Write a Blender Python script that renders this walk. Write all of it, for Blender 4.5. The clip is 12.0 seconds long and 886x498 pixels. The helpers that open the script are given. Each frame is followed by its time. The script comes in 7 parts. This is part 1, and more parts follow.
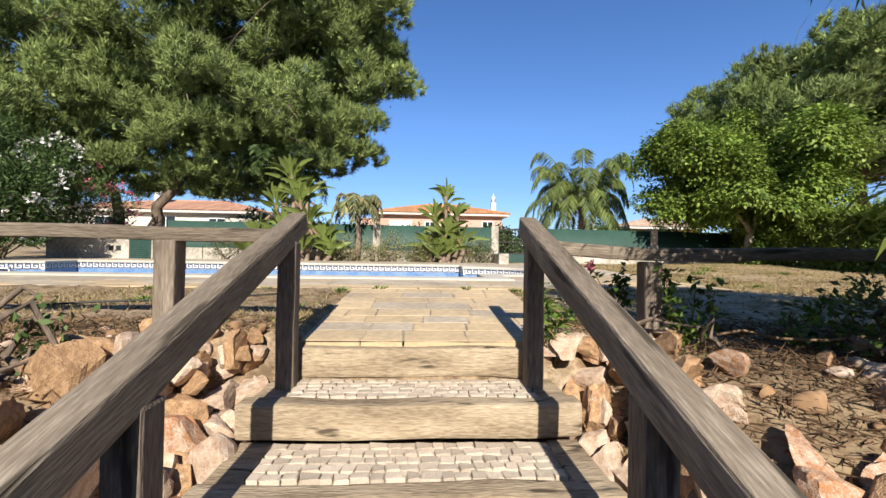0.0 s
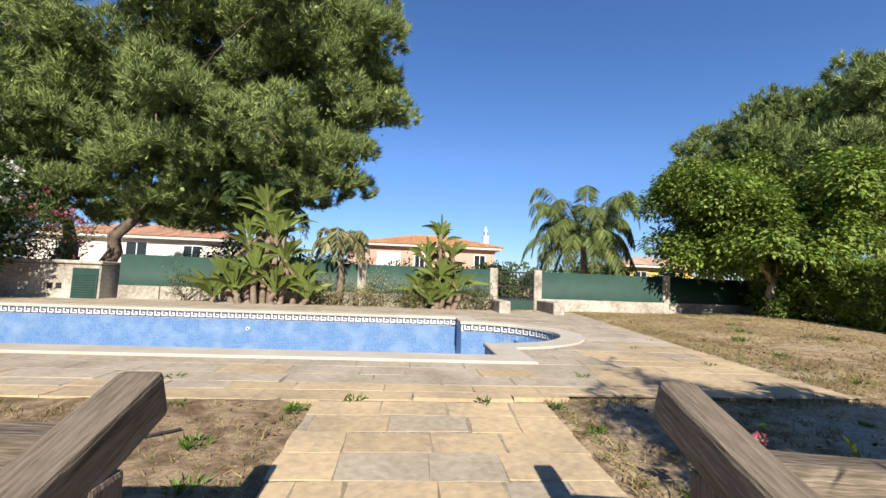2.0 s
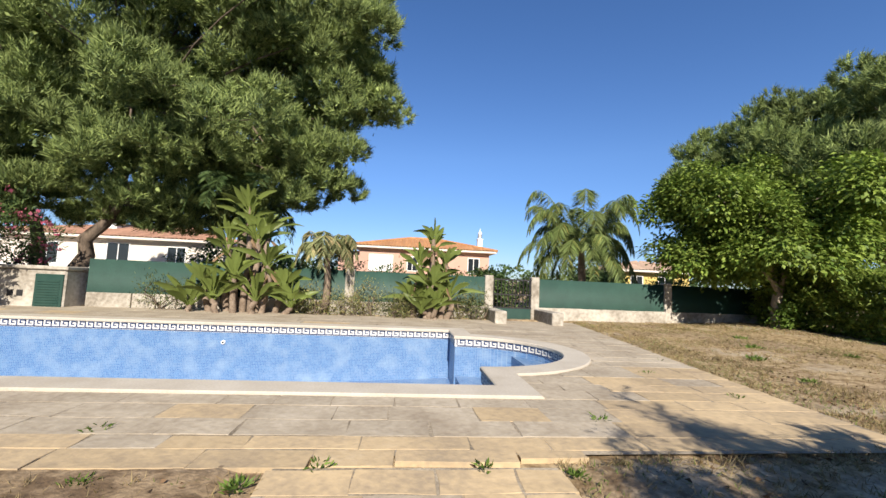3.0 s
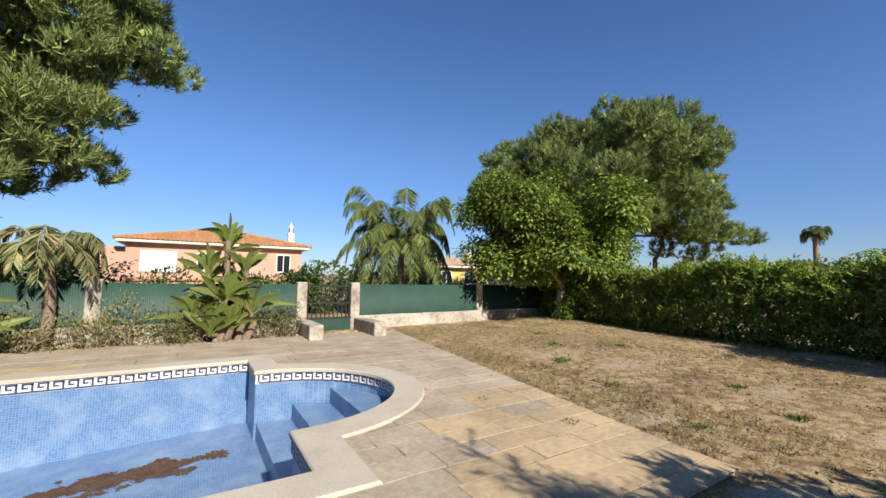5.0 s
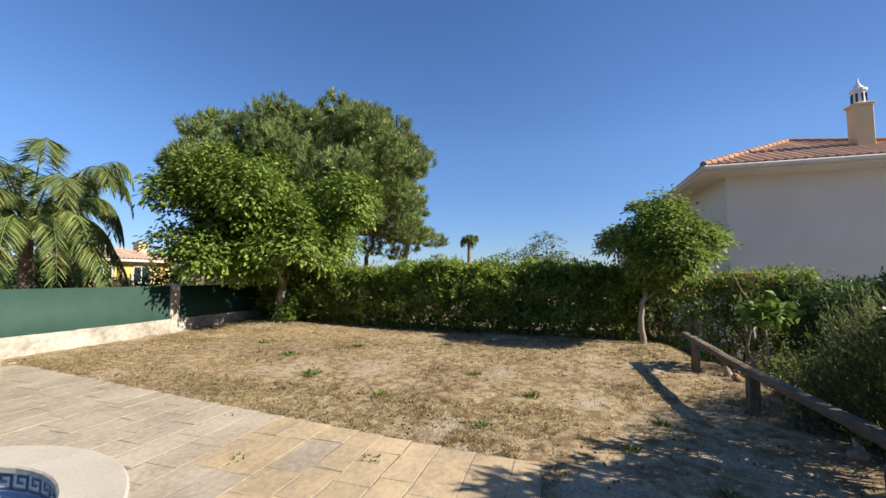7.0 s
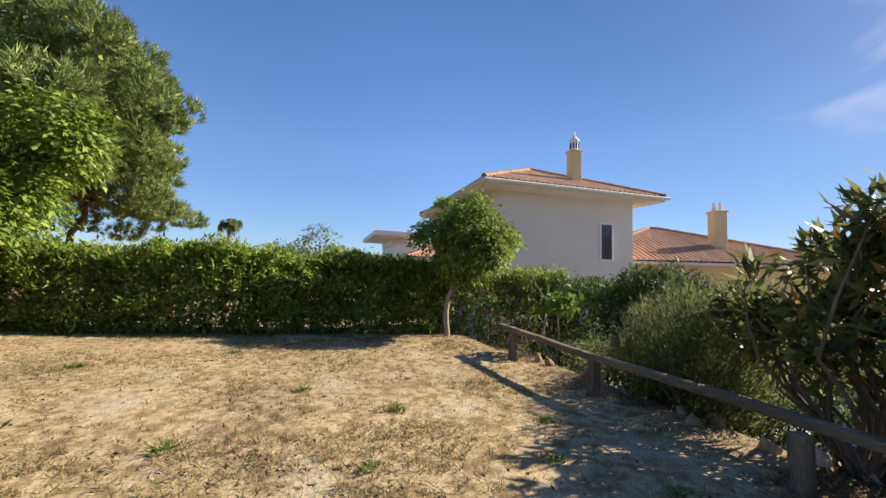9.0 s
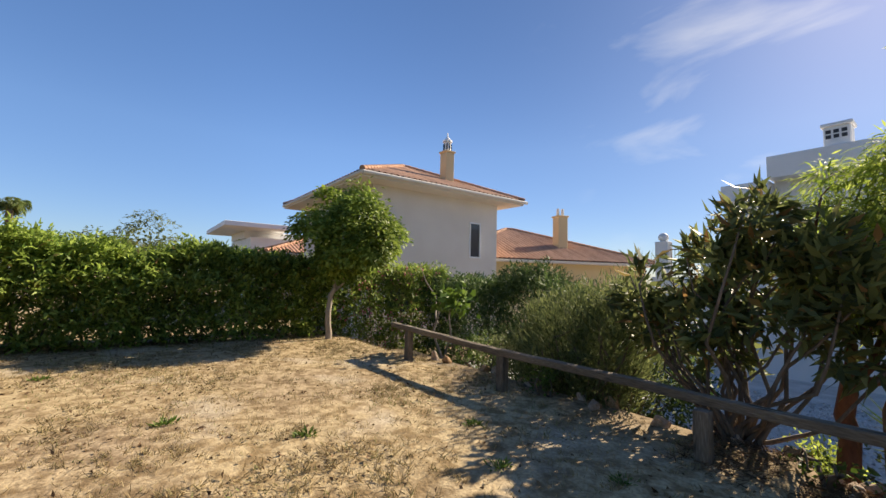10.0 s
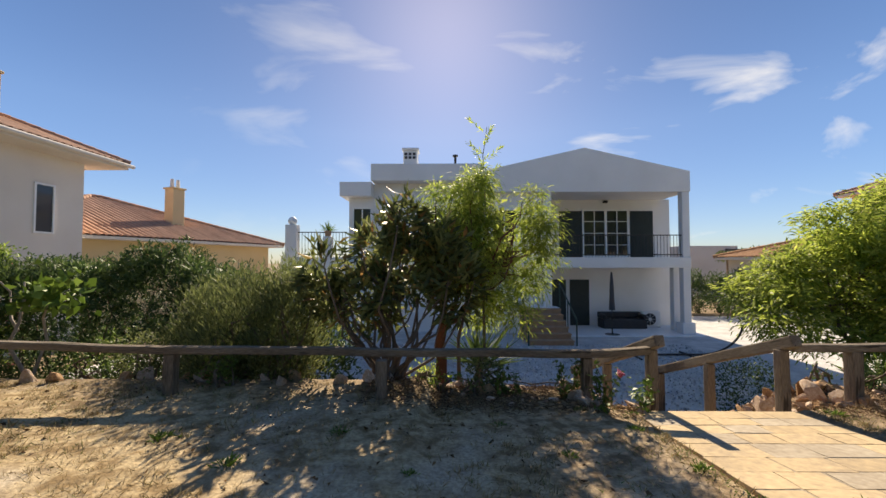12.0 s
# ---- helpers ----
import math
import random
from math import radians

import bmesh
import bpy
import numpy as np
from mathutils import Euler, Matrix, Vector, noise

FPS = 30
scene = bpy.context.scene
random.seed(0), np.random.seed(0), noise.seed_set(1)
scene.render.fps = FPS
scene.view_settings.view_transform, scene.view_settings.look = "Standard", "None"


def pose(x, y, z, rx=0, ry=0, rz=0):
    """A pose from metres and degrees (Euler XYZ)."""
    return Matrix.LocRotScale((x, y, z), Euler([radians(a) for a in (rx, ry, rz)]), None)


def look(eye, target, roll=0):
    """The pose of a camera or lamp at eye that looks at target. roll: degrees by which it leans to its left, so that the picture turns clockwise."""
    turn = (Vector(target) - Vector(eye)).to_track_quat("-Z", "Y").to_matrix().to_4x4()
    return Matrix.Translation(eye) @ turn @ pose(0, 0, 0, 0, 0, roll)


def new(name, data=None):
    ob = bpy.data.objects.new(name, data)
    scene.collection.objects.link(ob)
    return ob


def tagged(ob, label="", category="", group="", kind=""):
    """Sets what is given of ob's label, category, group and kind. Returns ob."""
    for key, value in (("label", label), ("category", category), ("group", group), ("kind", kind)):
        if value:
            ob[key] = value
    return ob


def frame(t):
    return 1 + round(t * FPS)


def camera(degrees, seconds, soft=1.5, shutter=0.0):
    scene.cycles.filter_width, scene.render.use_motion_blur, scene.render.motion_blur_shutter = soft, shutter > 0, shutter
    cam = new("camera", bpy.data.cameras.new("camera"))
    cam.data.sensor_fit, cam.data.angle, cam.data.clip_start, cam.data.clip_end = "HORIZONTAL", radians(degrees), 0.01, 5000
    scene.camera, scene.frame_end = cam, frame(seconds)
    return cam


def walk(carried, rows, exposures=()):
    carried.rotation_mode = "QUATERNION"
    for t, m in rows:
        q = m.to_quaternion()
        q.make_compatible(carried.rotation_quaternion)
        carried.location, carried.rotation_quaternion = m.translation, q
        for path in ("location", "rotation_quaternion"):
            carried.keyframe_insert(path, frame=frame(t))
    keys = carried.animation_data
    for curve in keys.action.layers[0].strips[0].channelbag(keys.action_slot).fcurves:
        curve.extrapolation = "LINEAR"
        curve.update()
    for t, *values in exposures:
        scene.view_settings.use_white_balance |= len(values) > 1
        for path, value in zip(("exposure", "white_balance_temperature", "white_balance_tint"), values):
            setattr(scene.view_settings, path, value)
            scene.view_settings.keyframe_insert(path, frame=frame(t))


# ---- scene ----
cam = camera(95.7, 12.0)
PATH = [
    (0, (0.03, -0.123, 1.451), (0.136, 1.874, 1.471), 0.9),
    (0.5, (0.001, 0.243, 1.559), (0.116, 2.238, 1.658), 1.2),
    (1, (-0.062, 0.574, 1.713), (0.073, 2.565, 1.857), 1.7),
    (1.5, (-0.066, 0.901, 1.83), (0.083, 2.889, 1.997), 2.0),
    (2, (-0.061, 1.199, 1.911), (0.099, 3.187, 2.072), 2.2),
    (2.5, (-0.037, 1.479, 2.012), (0.136, 3.466, 2.169), 2.3),
    (2.7, (-0.02, 1.599, 2.048), (0.154, 3.586, 2.211), 2.4),
    (4.3, (0.099, 2.477, 2.3), (0.7, 4.378, 2.46), 1.3),
    (4.5, (0.144, 2.58, 2.349), (0.861, 4.44, 2.51), 0.9),
    (5, (0.2, 2.839, 2.437), (1.245, 4.537, 2.594), 0.7),
    (5.5, (0.218, 3.139, 2.461), (1.581, 4.594, 2.619), 0.7),
    (6, (0.259, 3.457, 2.499), (1.89, 4.605, 2.651), 0.4),
    (6.5, (0.31, 3.796, 2.524), (2.11, 4.654, 2.671), 0.2),
    (7, (0.395, 4.121, 2.516), (2.306, 4.691, 2.659), 0.1),
    (7.2, (0.451, 4.247, 2.507), (2.393, 4.703, 2.652), 0.3),
    (8.8, (1.416, 5.224, 2.363), (3.353, 4.746, 2.511), 1.6),
    (9, (1.561, 5.316, 2.361), (3.465, 4.722, 2.51), 1.7),
    (9.5, (1.866, 5.542, 2.349), (3.655, 4.66, 2.497), 1.4),
    (10, (2.156, 5.687, 2.36), (3.744, 4.481, 2.509), 1.3),
    (10.5, (2.404, 5.778, 2.342), (3.673, 4.24, 2.493), 1.0),
    (11, (2.579, 5.871, 2.333), (3.437, 4.069, 2.461), 0.7),
    (11.5, (2.716, 6.083, 2.372), (3.122, 4.128, 2.474), 0.6),
    (12, (2.76, 6.262, 2.389), (2.779, 4.263, 2.458), 0.0),
]
walk(cam, [(t, look(eye, target, roll)) for t, eye, target, roll in PATH], [(0, 0.76, 6600, 10), (2.7, 0.68, 6700, 10), (4.5, 0.54, 6850, 10), (7.2, 0.80, 6850, 10), (9, 1.0, 7400, 10), (12, 0.92, 8100, 11)])

# world, sun and exposure
SUN_ELEVATION = radians(33)
sky_world = bpy.data.worlds.new("sky")
scene.world = sky_world
sky_world.use_nodes = True
wn = sky_world.node_tree
wn.nodes.clear()
sky = wn.nodes.new("ShaderNodeTexSky")
sky.sky_type = "NISHITA"
sky.sun_disc = False
sky.sun_elevation = SUN_ELEVATION
sky.sun_rotation = radians(180)
sky.air_density, sky.dust_density, sky.ozone_density = 1.0, 0.2, 4.0
sky_bg = wn.nodes.new("ShaderNodeBackground")
sky_bg.inputs["Strength"].default_value = 0.078
sky_out = wn.nodes.new("ShaderNodeOutputWorld")
deep = wn.nodes.new("ShaderNodeHueSaturation")
deep.inputs["Saturation"].default_value = 1.16
wn.links.new(sky.outputs[0], deep.inputs["Color"])
tint = wn.nodes.new("ShaderNodeMix")
tint.data_type, tint.blend_type = "RGBA", "MULTIPLY"
tint.inputs["Factor"].default_value = 1.0
tint_a, tint_b = [q for q in tint.inputs if q.type == "RGBA"]
tint_b.default_value = (1.04, 0.98, 1.12, 1)
wn.links.new(deep.outputs[0], tint_a)
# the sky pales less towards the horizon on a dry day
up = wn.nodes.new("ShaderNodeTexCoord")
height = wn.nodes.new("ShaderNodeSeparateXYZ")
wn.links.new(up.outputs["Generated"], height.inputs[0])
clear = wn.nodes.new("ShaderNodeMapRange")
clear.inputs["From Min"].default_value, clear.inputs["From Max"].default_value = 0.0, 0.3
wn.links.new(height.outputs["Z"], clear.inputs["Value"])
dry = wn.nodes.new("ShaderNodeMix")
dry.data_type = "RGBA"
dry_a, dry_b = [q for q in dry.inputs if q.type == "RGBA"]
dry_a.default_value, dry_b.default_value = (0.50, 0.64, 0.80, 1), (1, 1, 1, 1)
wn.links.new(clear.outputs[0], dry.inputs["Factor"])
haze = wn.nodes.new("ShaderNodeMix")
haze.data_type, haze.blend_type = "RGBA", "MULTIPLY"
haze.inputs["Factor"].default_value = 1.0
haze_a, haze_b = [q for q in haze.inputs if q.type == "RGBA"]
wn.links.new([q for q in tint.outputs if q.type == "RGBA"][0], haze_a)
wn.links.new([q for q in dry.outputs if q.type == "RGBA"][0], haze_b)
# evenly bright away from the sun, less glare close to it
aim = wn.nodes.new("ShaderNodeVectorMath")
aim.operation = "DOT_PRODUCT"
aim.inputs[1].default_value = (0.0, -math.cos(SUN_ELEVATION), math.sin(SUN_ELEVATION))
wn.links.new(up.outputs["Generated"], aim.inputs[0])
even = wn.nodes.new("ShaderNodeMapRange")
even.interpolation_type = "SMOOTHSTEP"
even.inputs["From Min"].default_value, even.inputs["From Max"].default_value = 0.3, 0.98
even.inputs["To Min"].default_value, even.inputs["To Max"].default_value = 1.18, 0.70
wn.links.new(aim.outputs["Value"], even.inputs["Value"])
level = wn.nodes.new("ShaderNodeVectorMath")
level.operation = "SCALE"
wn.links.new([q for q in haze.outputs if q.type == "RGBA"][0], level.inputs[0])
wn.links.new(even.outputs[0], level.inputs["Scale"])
# thin high cloud, thickest towards the south-west
ray = wn.nodes.new("ShaderNodeTexCoord")
turn = wn.nodes.new("ShaderNodeMapping")
turn.inputs["Rotation"].default_value = (0, radians(-18), radians(25))
turn.inputs["Scale"].default_value = (1.6, 7.0, 9.0)
wn.links.new(ray.outputs["Generated"], turn.inputs["Vector"])
wisp = wn.nodes.new("ShaderNodeTexNoise")
wisp.inputs["Scale"].default_value, wisp.inputs["Detail"].default_value, wisp.inputs["Distortion"].default_value = 1.15, 7, 0.5
wn.links.new(turn.outputs[0], wisp.inputs["Vector"])
thick = wn.nodes.new("ShaderNodeMapRange")
thick.inputs["From Min"].default_value, thick.inputs["From Max"].default_value, thick.inputs["To Max"].default_value = 0.56, 0.8, 0.9
wn.links.new(wisp.outputs[0], thick.inputs["Value"])
side = wn.nodes.new("ShaderNodeVectorMath")
side.operation = "DOT_PRODUCT"
side.inputs[1].default_value = (-0.55, -0.75, 0.35)
wn.links.new(ray.outputs["Generated"], side.inputs[0])
where = wn.nodes.new("ShaderNodeMapRange")
where.inputs["From Min"].default_value, where.inputs["From Max"].default_value = 0.35, 1.0
wn.links.new(side.outputs["Value"], where.inputs["Value"])
amount = wn.nodes.new("ShaderNodeMath")
amount.operation = "MULTIPLY"
wn.links.new(thick.outputs[0], amount.inputs[0])
wn.links.new(where.outputs[0], amount.inputs[1])
cloud = wn.nodes.new("ShaderNodeMix")
cloud.data_type = "RGBA"
cloud_a, cloud_b = [q for q in cloud.inputs if q.type == "RGBA"]
cloud_b.default_value = (7.5, 7.8, 8.2, 1)
wn.links.new(amount.outputs[0], cloud.inputs["Factor"])
wn.links.new(level.outputs[0], cloud_a)
wn.links.new([q for q in cloud.outputs if q.type == "RGBA"][0], sky_bg.inputs["Color"])
wn.links.new(sky_bg.outputs[0], sky_out.inputs["Surface"])
sun_data = bpy.data.lights.new("sun", "SUN")
sun_data.energy, sun_data.angle, sun_data.color = 5.0, radians(0.53), (1.0, 0.94, 0.85)
sun = new("sun", sun_data)
sun.matrix_world = look((0.3, -30, 30 * math.tan(SUN_ELEVATION)), (0, 0, 0))

# ---- mesh tools ----
rng = np.random.default_rng(7)


def mesh_from(name, verts, faces):
    """A mesh from arrays; all faces have the same number of corners."""
    verts, faces = np.asarray(verts, np.float32), np.asarray(faces, np.int32)
    me = bpy.data.meshes.new(name)
    me.vertices.add(len(verts))
    me.vertices.foreach_set("co", verts.ravel())
    k = faces.shape[1]
    me.loops.add(faces.size)
    me.loops.foreach_set("vertex_index", faces.ravel())
    me.polygons.add(len(faces))
    me.polygons.foreach_set("loop_start", np.arange(0, faces.size, k, dtype=np.int32))
    me.update(calc_edges=True)
    me.validate()
    return me


def put(name, me, material, parent=None, label="", smooth=False):
    """Link a mesh as one object."""
    if material is not None and not me.materials:
        me.materials.append(material)
    if smooth:
        me.polygons.foreach_set("use_smooth", np.ones(len(me.polygons), bool))
    ob = new(name, me)
    if parent is not None:
        ob.parent = parent
    if label:
        ob["label"] = label
    return ob


def part(name, bm, material, parent=None, label="", smooth=False):
    me = bpy.data.meshes.new(name)
    bm.normal_update()
    bm.to_mesh(me)
    bm.free()
    return put(name, me, material, parent, label, smooth)


def thing(name, at, label, category, group="", kind=""):
    ob = new(name)
    ob.location = at
    ob.empty_display_size = 0.1
    return tagged(ob, label, category, group, kind)


def box(lo, hi, bevel=0.0, bm=None, m=None, segments=1):
    """A box between two corners, with bevelled edges."""
    out = bm or bmesh.new()
    b = bmesh.new()
    bmesh.ops.create_cube(b, size=1)
    for v in b.verts:
        v.co = Vector([lo[i] + (v.co[i] + 0.5) * (hi[i] - lo[i]) for i in range(3)])
    if bevel:
        bmesh.ops.bevel(b, geom=b.edges[:], offset=bevel, segments=segments, affect="EDGES", profile=0.6)
    if m is not None:
        b.transform(m)
    if bm is None:
        out.free()
        return b
    me = bpy.data.meshes.new("tmp")
    b.to_mesh(me)
    b.free()
    out.from_mesh(me)
    bpy.data.meshes.remove(me)
    return out


def rod(a, b, r0, r1=None, sides=10, bm=None):
    """A tapered round bar from a to b."""
    out = bm or bmesh.new()
    a, b = Vector(a), Vector(b)
    d = b - a
    m = Matrix.Translation((a + b) / 2) @ d.to_track_quat("Z", "Y").to_matrix().to_4x4()
    bmesh.ops.create_cone(out, cap_ends=True, segments=sides, radius1=r0, radius2=r0 if r1 is None else r1, depth=d.length, matrix=m)
    return out


def beam(a, b, w, h, bm=None, bevel=0.008, wobble=0.0):
    """A squared timber from a to b, w wide and h high, with worn edges."""
    a, b = Vector(a), Vector(b)
    d = b - a
    x = d.normalized()
    up = Vector((0, 0, 1)) if abs(x.z) < 0.9 else Vector((0, 1, 0))
    y = up.cross(x).normalized()
    z = x.cross(y)
    m = Matrix((x, y, z)).transposed().to_4x4()
    m.translation = a
    t = box((0, -w / 2, -h / 2), (d.length, w / 2, h / 2), bevel, segments=2)
    if wobble:
        n = max(2, int(d.length / 0.25))
        bmesh.ops.subdivide_edges(t, edges=[e for e in t.edges if abs(e.verts[0].co.x - e.verts[1].co.x) > d.length * 0.6], cuts=n)
        off = Vector(rng.uniform(-50, 50, 3))
        for v in t.verts:
            q = v.co * 2.3 + off
            v.co.y += wobble * noise.noise(q)
            v.co.z += wobble * noise.noise(q + Vector((31, 7, 3)))
    t.transform(m)
    if bm is None:
        return t
    me = bpy.data.meshes.new("tmp")
    t.to_mesh(me)
    t.free()
    bm.from_mesh(me)
    bpy.data.meshes.remove(me)
    return bm


def tubes(paths, sides=8):
    """Verts and faces of tapered tubes; each path is a list of (point, radius)."""
    V, Fc, base = [], [], 0
    for path in paths:
        P = np.array([p for p, r in path], float)
        R = np.array([r for p, r in path], float)
        T = np.gradient(P, axis=0)
        T /= np.linalg.norm(T, axis=1, keepdims=True) + 1e-9
        ref = np.array([0.0, 0, 1]) if abs(T[0, 2]) < 0.8 else np.array([1.0, 0, 0])
        U = np.cross(T, ref)
        U /= np.linalg.norm(U, axis=1, keepdims=True) + 1e-9
        W = np.cross(T, U)
        a = np.linspace(0, 2 * np.pi, sides, endpoint=False)
        ring = P[:, None] + R[:, None, None] * (np.cos(a)[None, :, None] * U[:, None] + np.sin(a)[None, :, None] * W[:, None])
        V.append(ring.reshape(-1, 3))
        n = len(P)
        for i in range(n - 1):
            for j in range(sides):
                k = (j + 1) % sides
                Fc.append((base + i * sides + j, base + i * sides + k, base + (i + 1) * sides + k, base + (i + 1) * sides + j))
        base += n * sides
    return np.concatenate(V), np.array(Fc)


def bent(a, b, r0, r1, n=6, wiggle=0.1, sag=0.0):
    """A wavering limb from a to b as a path for tubes()."""
    a, b = np.array(a, float), np.array(b, float)
    s = np.linspace(0, 1, n)
    off = np.cumsum(rng.normal(0, wiggle / n, (n, 3)), axis=0) * np.sin(s * np.pi)[:, None] * 2
    off[:, 2] += sag * np.sin(s * np.pi)
    return [(tuple(a + (b - a) * t + o), r0 + (r1 - r0) * t) for t, o in zip(s, off)]


def unit(v):
    return v / (np.linalg.norm(v, axis=-1, keepdims=True) + 1e-9)


def leaves(P, D, length, width, fold=0.25):
    """Diamond leaves at P pointing along D: four corners each, bent along the middle."""
    n = len(P)
    D = unit(D)
    S = unit(np.cross(D, rng.normal(0, 1, (n, 3))))
    N = np.cross(S, D)
    L = (length * rng.uniform(0.7, 1.3, n))[:, None]
    Wd = (width * rng.uniform(0.7, 1.3, n))[:, None]
    mid = P + D * L * 0.45
    V = np.stack([P, mid + S * Wd / 2 + N * Wd * fold, P + D * L - N * L * 0.12, mid - S * Wd / 2 + N * Wd * fold], 1).reshape(-1, 3)
    i = np.arange(n)[:, None] * 4
    return V, i + np.array([[0, 1, 2, 3]])


def facing_leaves(P, D, up, length, width, fold=0.18):
    """Diamond leaves at P along D whose upper sides turn towards up, as leaves do to the light."""
    n = len(P)
    D = unit(D)
    S = unit(np.cross(D, up + rng.normal(0, 0.35, (n, 3))))
    N = np.cross(S, D)
    L = (length * rng.uniform(0.65, 1.3, n))[:, None]
    Wd = (width * rng.uniform(0.7, 1.3, n))[:, None]
    mid = P + D * L * 0.45
    V = np.stack([P, mid + S * Wd / 2 + N * Wd * fold, P + D * L - N * L * 0.15, mid - S * Wd / 2 + N * Wd * fold], 1).reshape(-1, 3)
    return V, np.arange(n)[:, None] * 4 + np.array([[0, 1, 2, 3]])


def inner_leaves(lobes, share, size):
    """Large leaves added deep inside a crown to block light and darken it."""
    P, R = [], []
    for c, r in lobes:
        r = np.array(r, float)
        m = max(3, int(share * np.prod(r) ** (2 / 3) / size ** 2))
        P.append(np.array(c, float) + ball_dirs(m) * r * (rng.uniform(0, 0.62, m) ** 0.5)[:, None])
    P = np.concatenate(P)
    return leaves(P, ball_dirs(len(P)), size, size * 0.7, 0.1)


def joined(*pieces):
    """Several (verts, faces) of equal corners as one."""
    V, F, top = [], [], 0
    for v, f in pieces:
        V.append(v)
        F.append(f + top)
        top += len(v)
    return np.concatenate(V), np.concatenate(F)


def blades(P, D, length, width):
    """Needles or grass: one slim triangle each."""
    n = len(P)
    D = unit(D)
    S = unit(np.cross(D, rng.normal(0, 1, (n, 3))))
    L = (length * rng.uniform(0.6, 1.3, n))[:, None]
    V = np.stack([P - S * width / 2, P + S * width / 2, P + D * L], 1).reshape(-1, 3)
    i = np.arange(n)[:, None] * 3
    return V, i + np.array([[0, 1, 2]])


def ball_dirs(n):
    return unit(rng.normal(0, 1, (n, 3)))


def crown_spots(lobes, n, shell=0.72, floor=-0.75, gap=0.0, grain=1.1):
    """Twig places on the outside of a set of lobes (centre, radii), with their outward ways."""
    lobes = [(np.array(c, float), np.array(r, float)) for c, r in lobes]
    w = np.array([np.prod(r) ** (2 / 3) for c, r in lobes])
    pick = rng.choice(len(lobes), n, p=w / w.sum())
    C = np.array([lobes[i][0] for i in pick])
    R = np.array([lobes[i][1] for i in pick])
    d = ball_dirs(n)
    d[:, 2] = np.maximum(d[:, 2], floor)
    rad = rng.uniform(shell, 1.0, n) ** 0.7
    lump = np.array([0.12 * noise.noise(Vector(q)) for q in (C + d * R) * 1.7])
    P = C + d * R * (rad + lump)[:, None]
    inside = np.zeros(n, bool)
    for i, (c, r) in enumerate(lobes):
        inside |= (pick != i) & (np.linalg.norm((P - c) / r, axis=1) < 0.62)
    if gap:
        holes = np.array([noise.noise(Vector(q)) for q in P * grain]) < gap - 0.6
        inside |= holes
    return P[~inside], unit(d / R)[~inside]


def spread(centre, radii, count, size, reach=(0.66, 0.9)):
    """Lobes scattered over an ellipsoid, for an uneven crown."""
    c, r = np.array(centre, float), np.array(radii, float)
    out = [(c, r * 0.66)]
    for i in range(count):
        k = i + 0.5
        phi, th = np.arccos(1 - 2 * k / count), np.pi * (1 + 5 ** 0.5) * k
        d = np.array([np.cos(th) * np.sin(phi), np.sin(th) * np.sin(phi), np.cos(phi)])
        d = d + rng.normal(0, 0.15, 3)
        s = size * rng.uniform(0.75, 1.3)
        out.append((c + d * r * rng.uniform(*reach), np.full(3, r.mean()) * s))
    return out


# ---- materials ----
def shader(name):
    m = bpy.data.materials.new(name)
    m.use_nodes = True
    n = m.node_tree
    return m, n, n.nodes["Principled BSDF"]


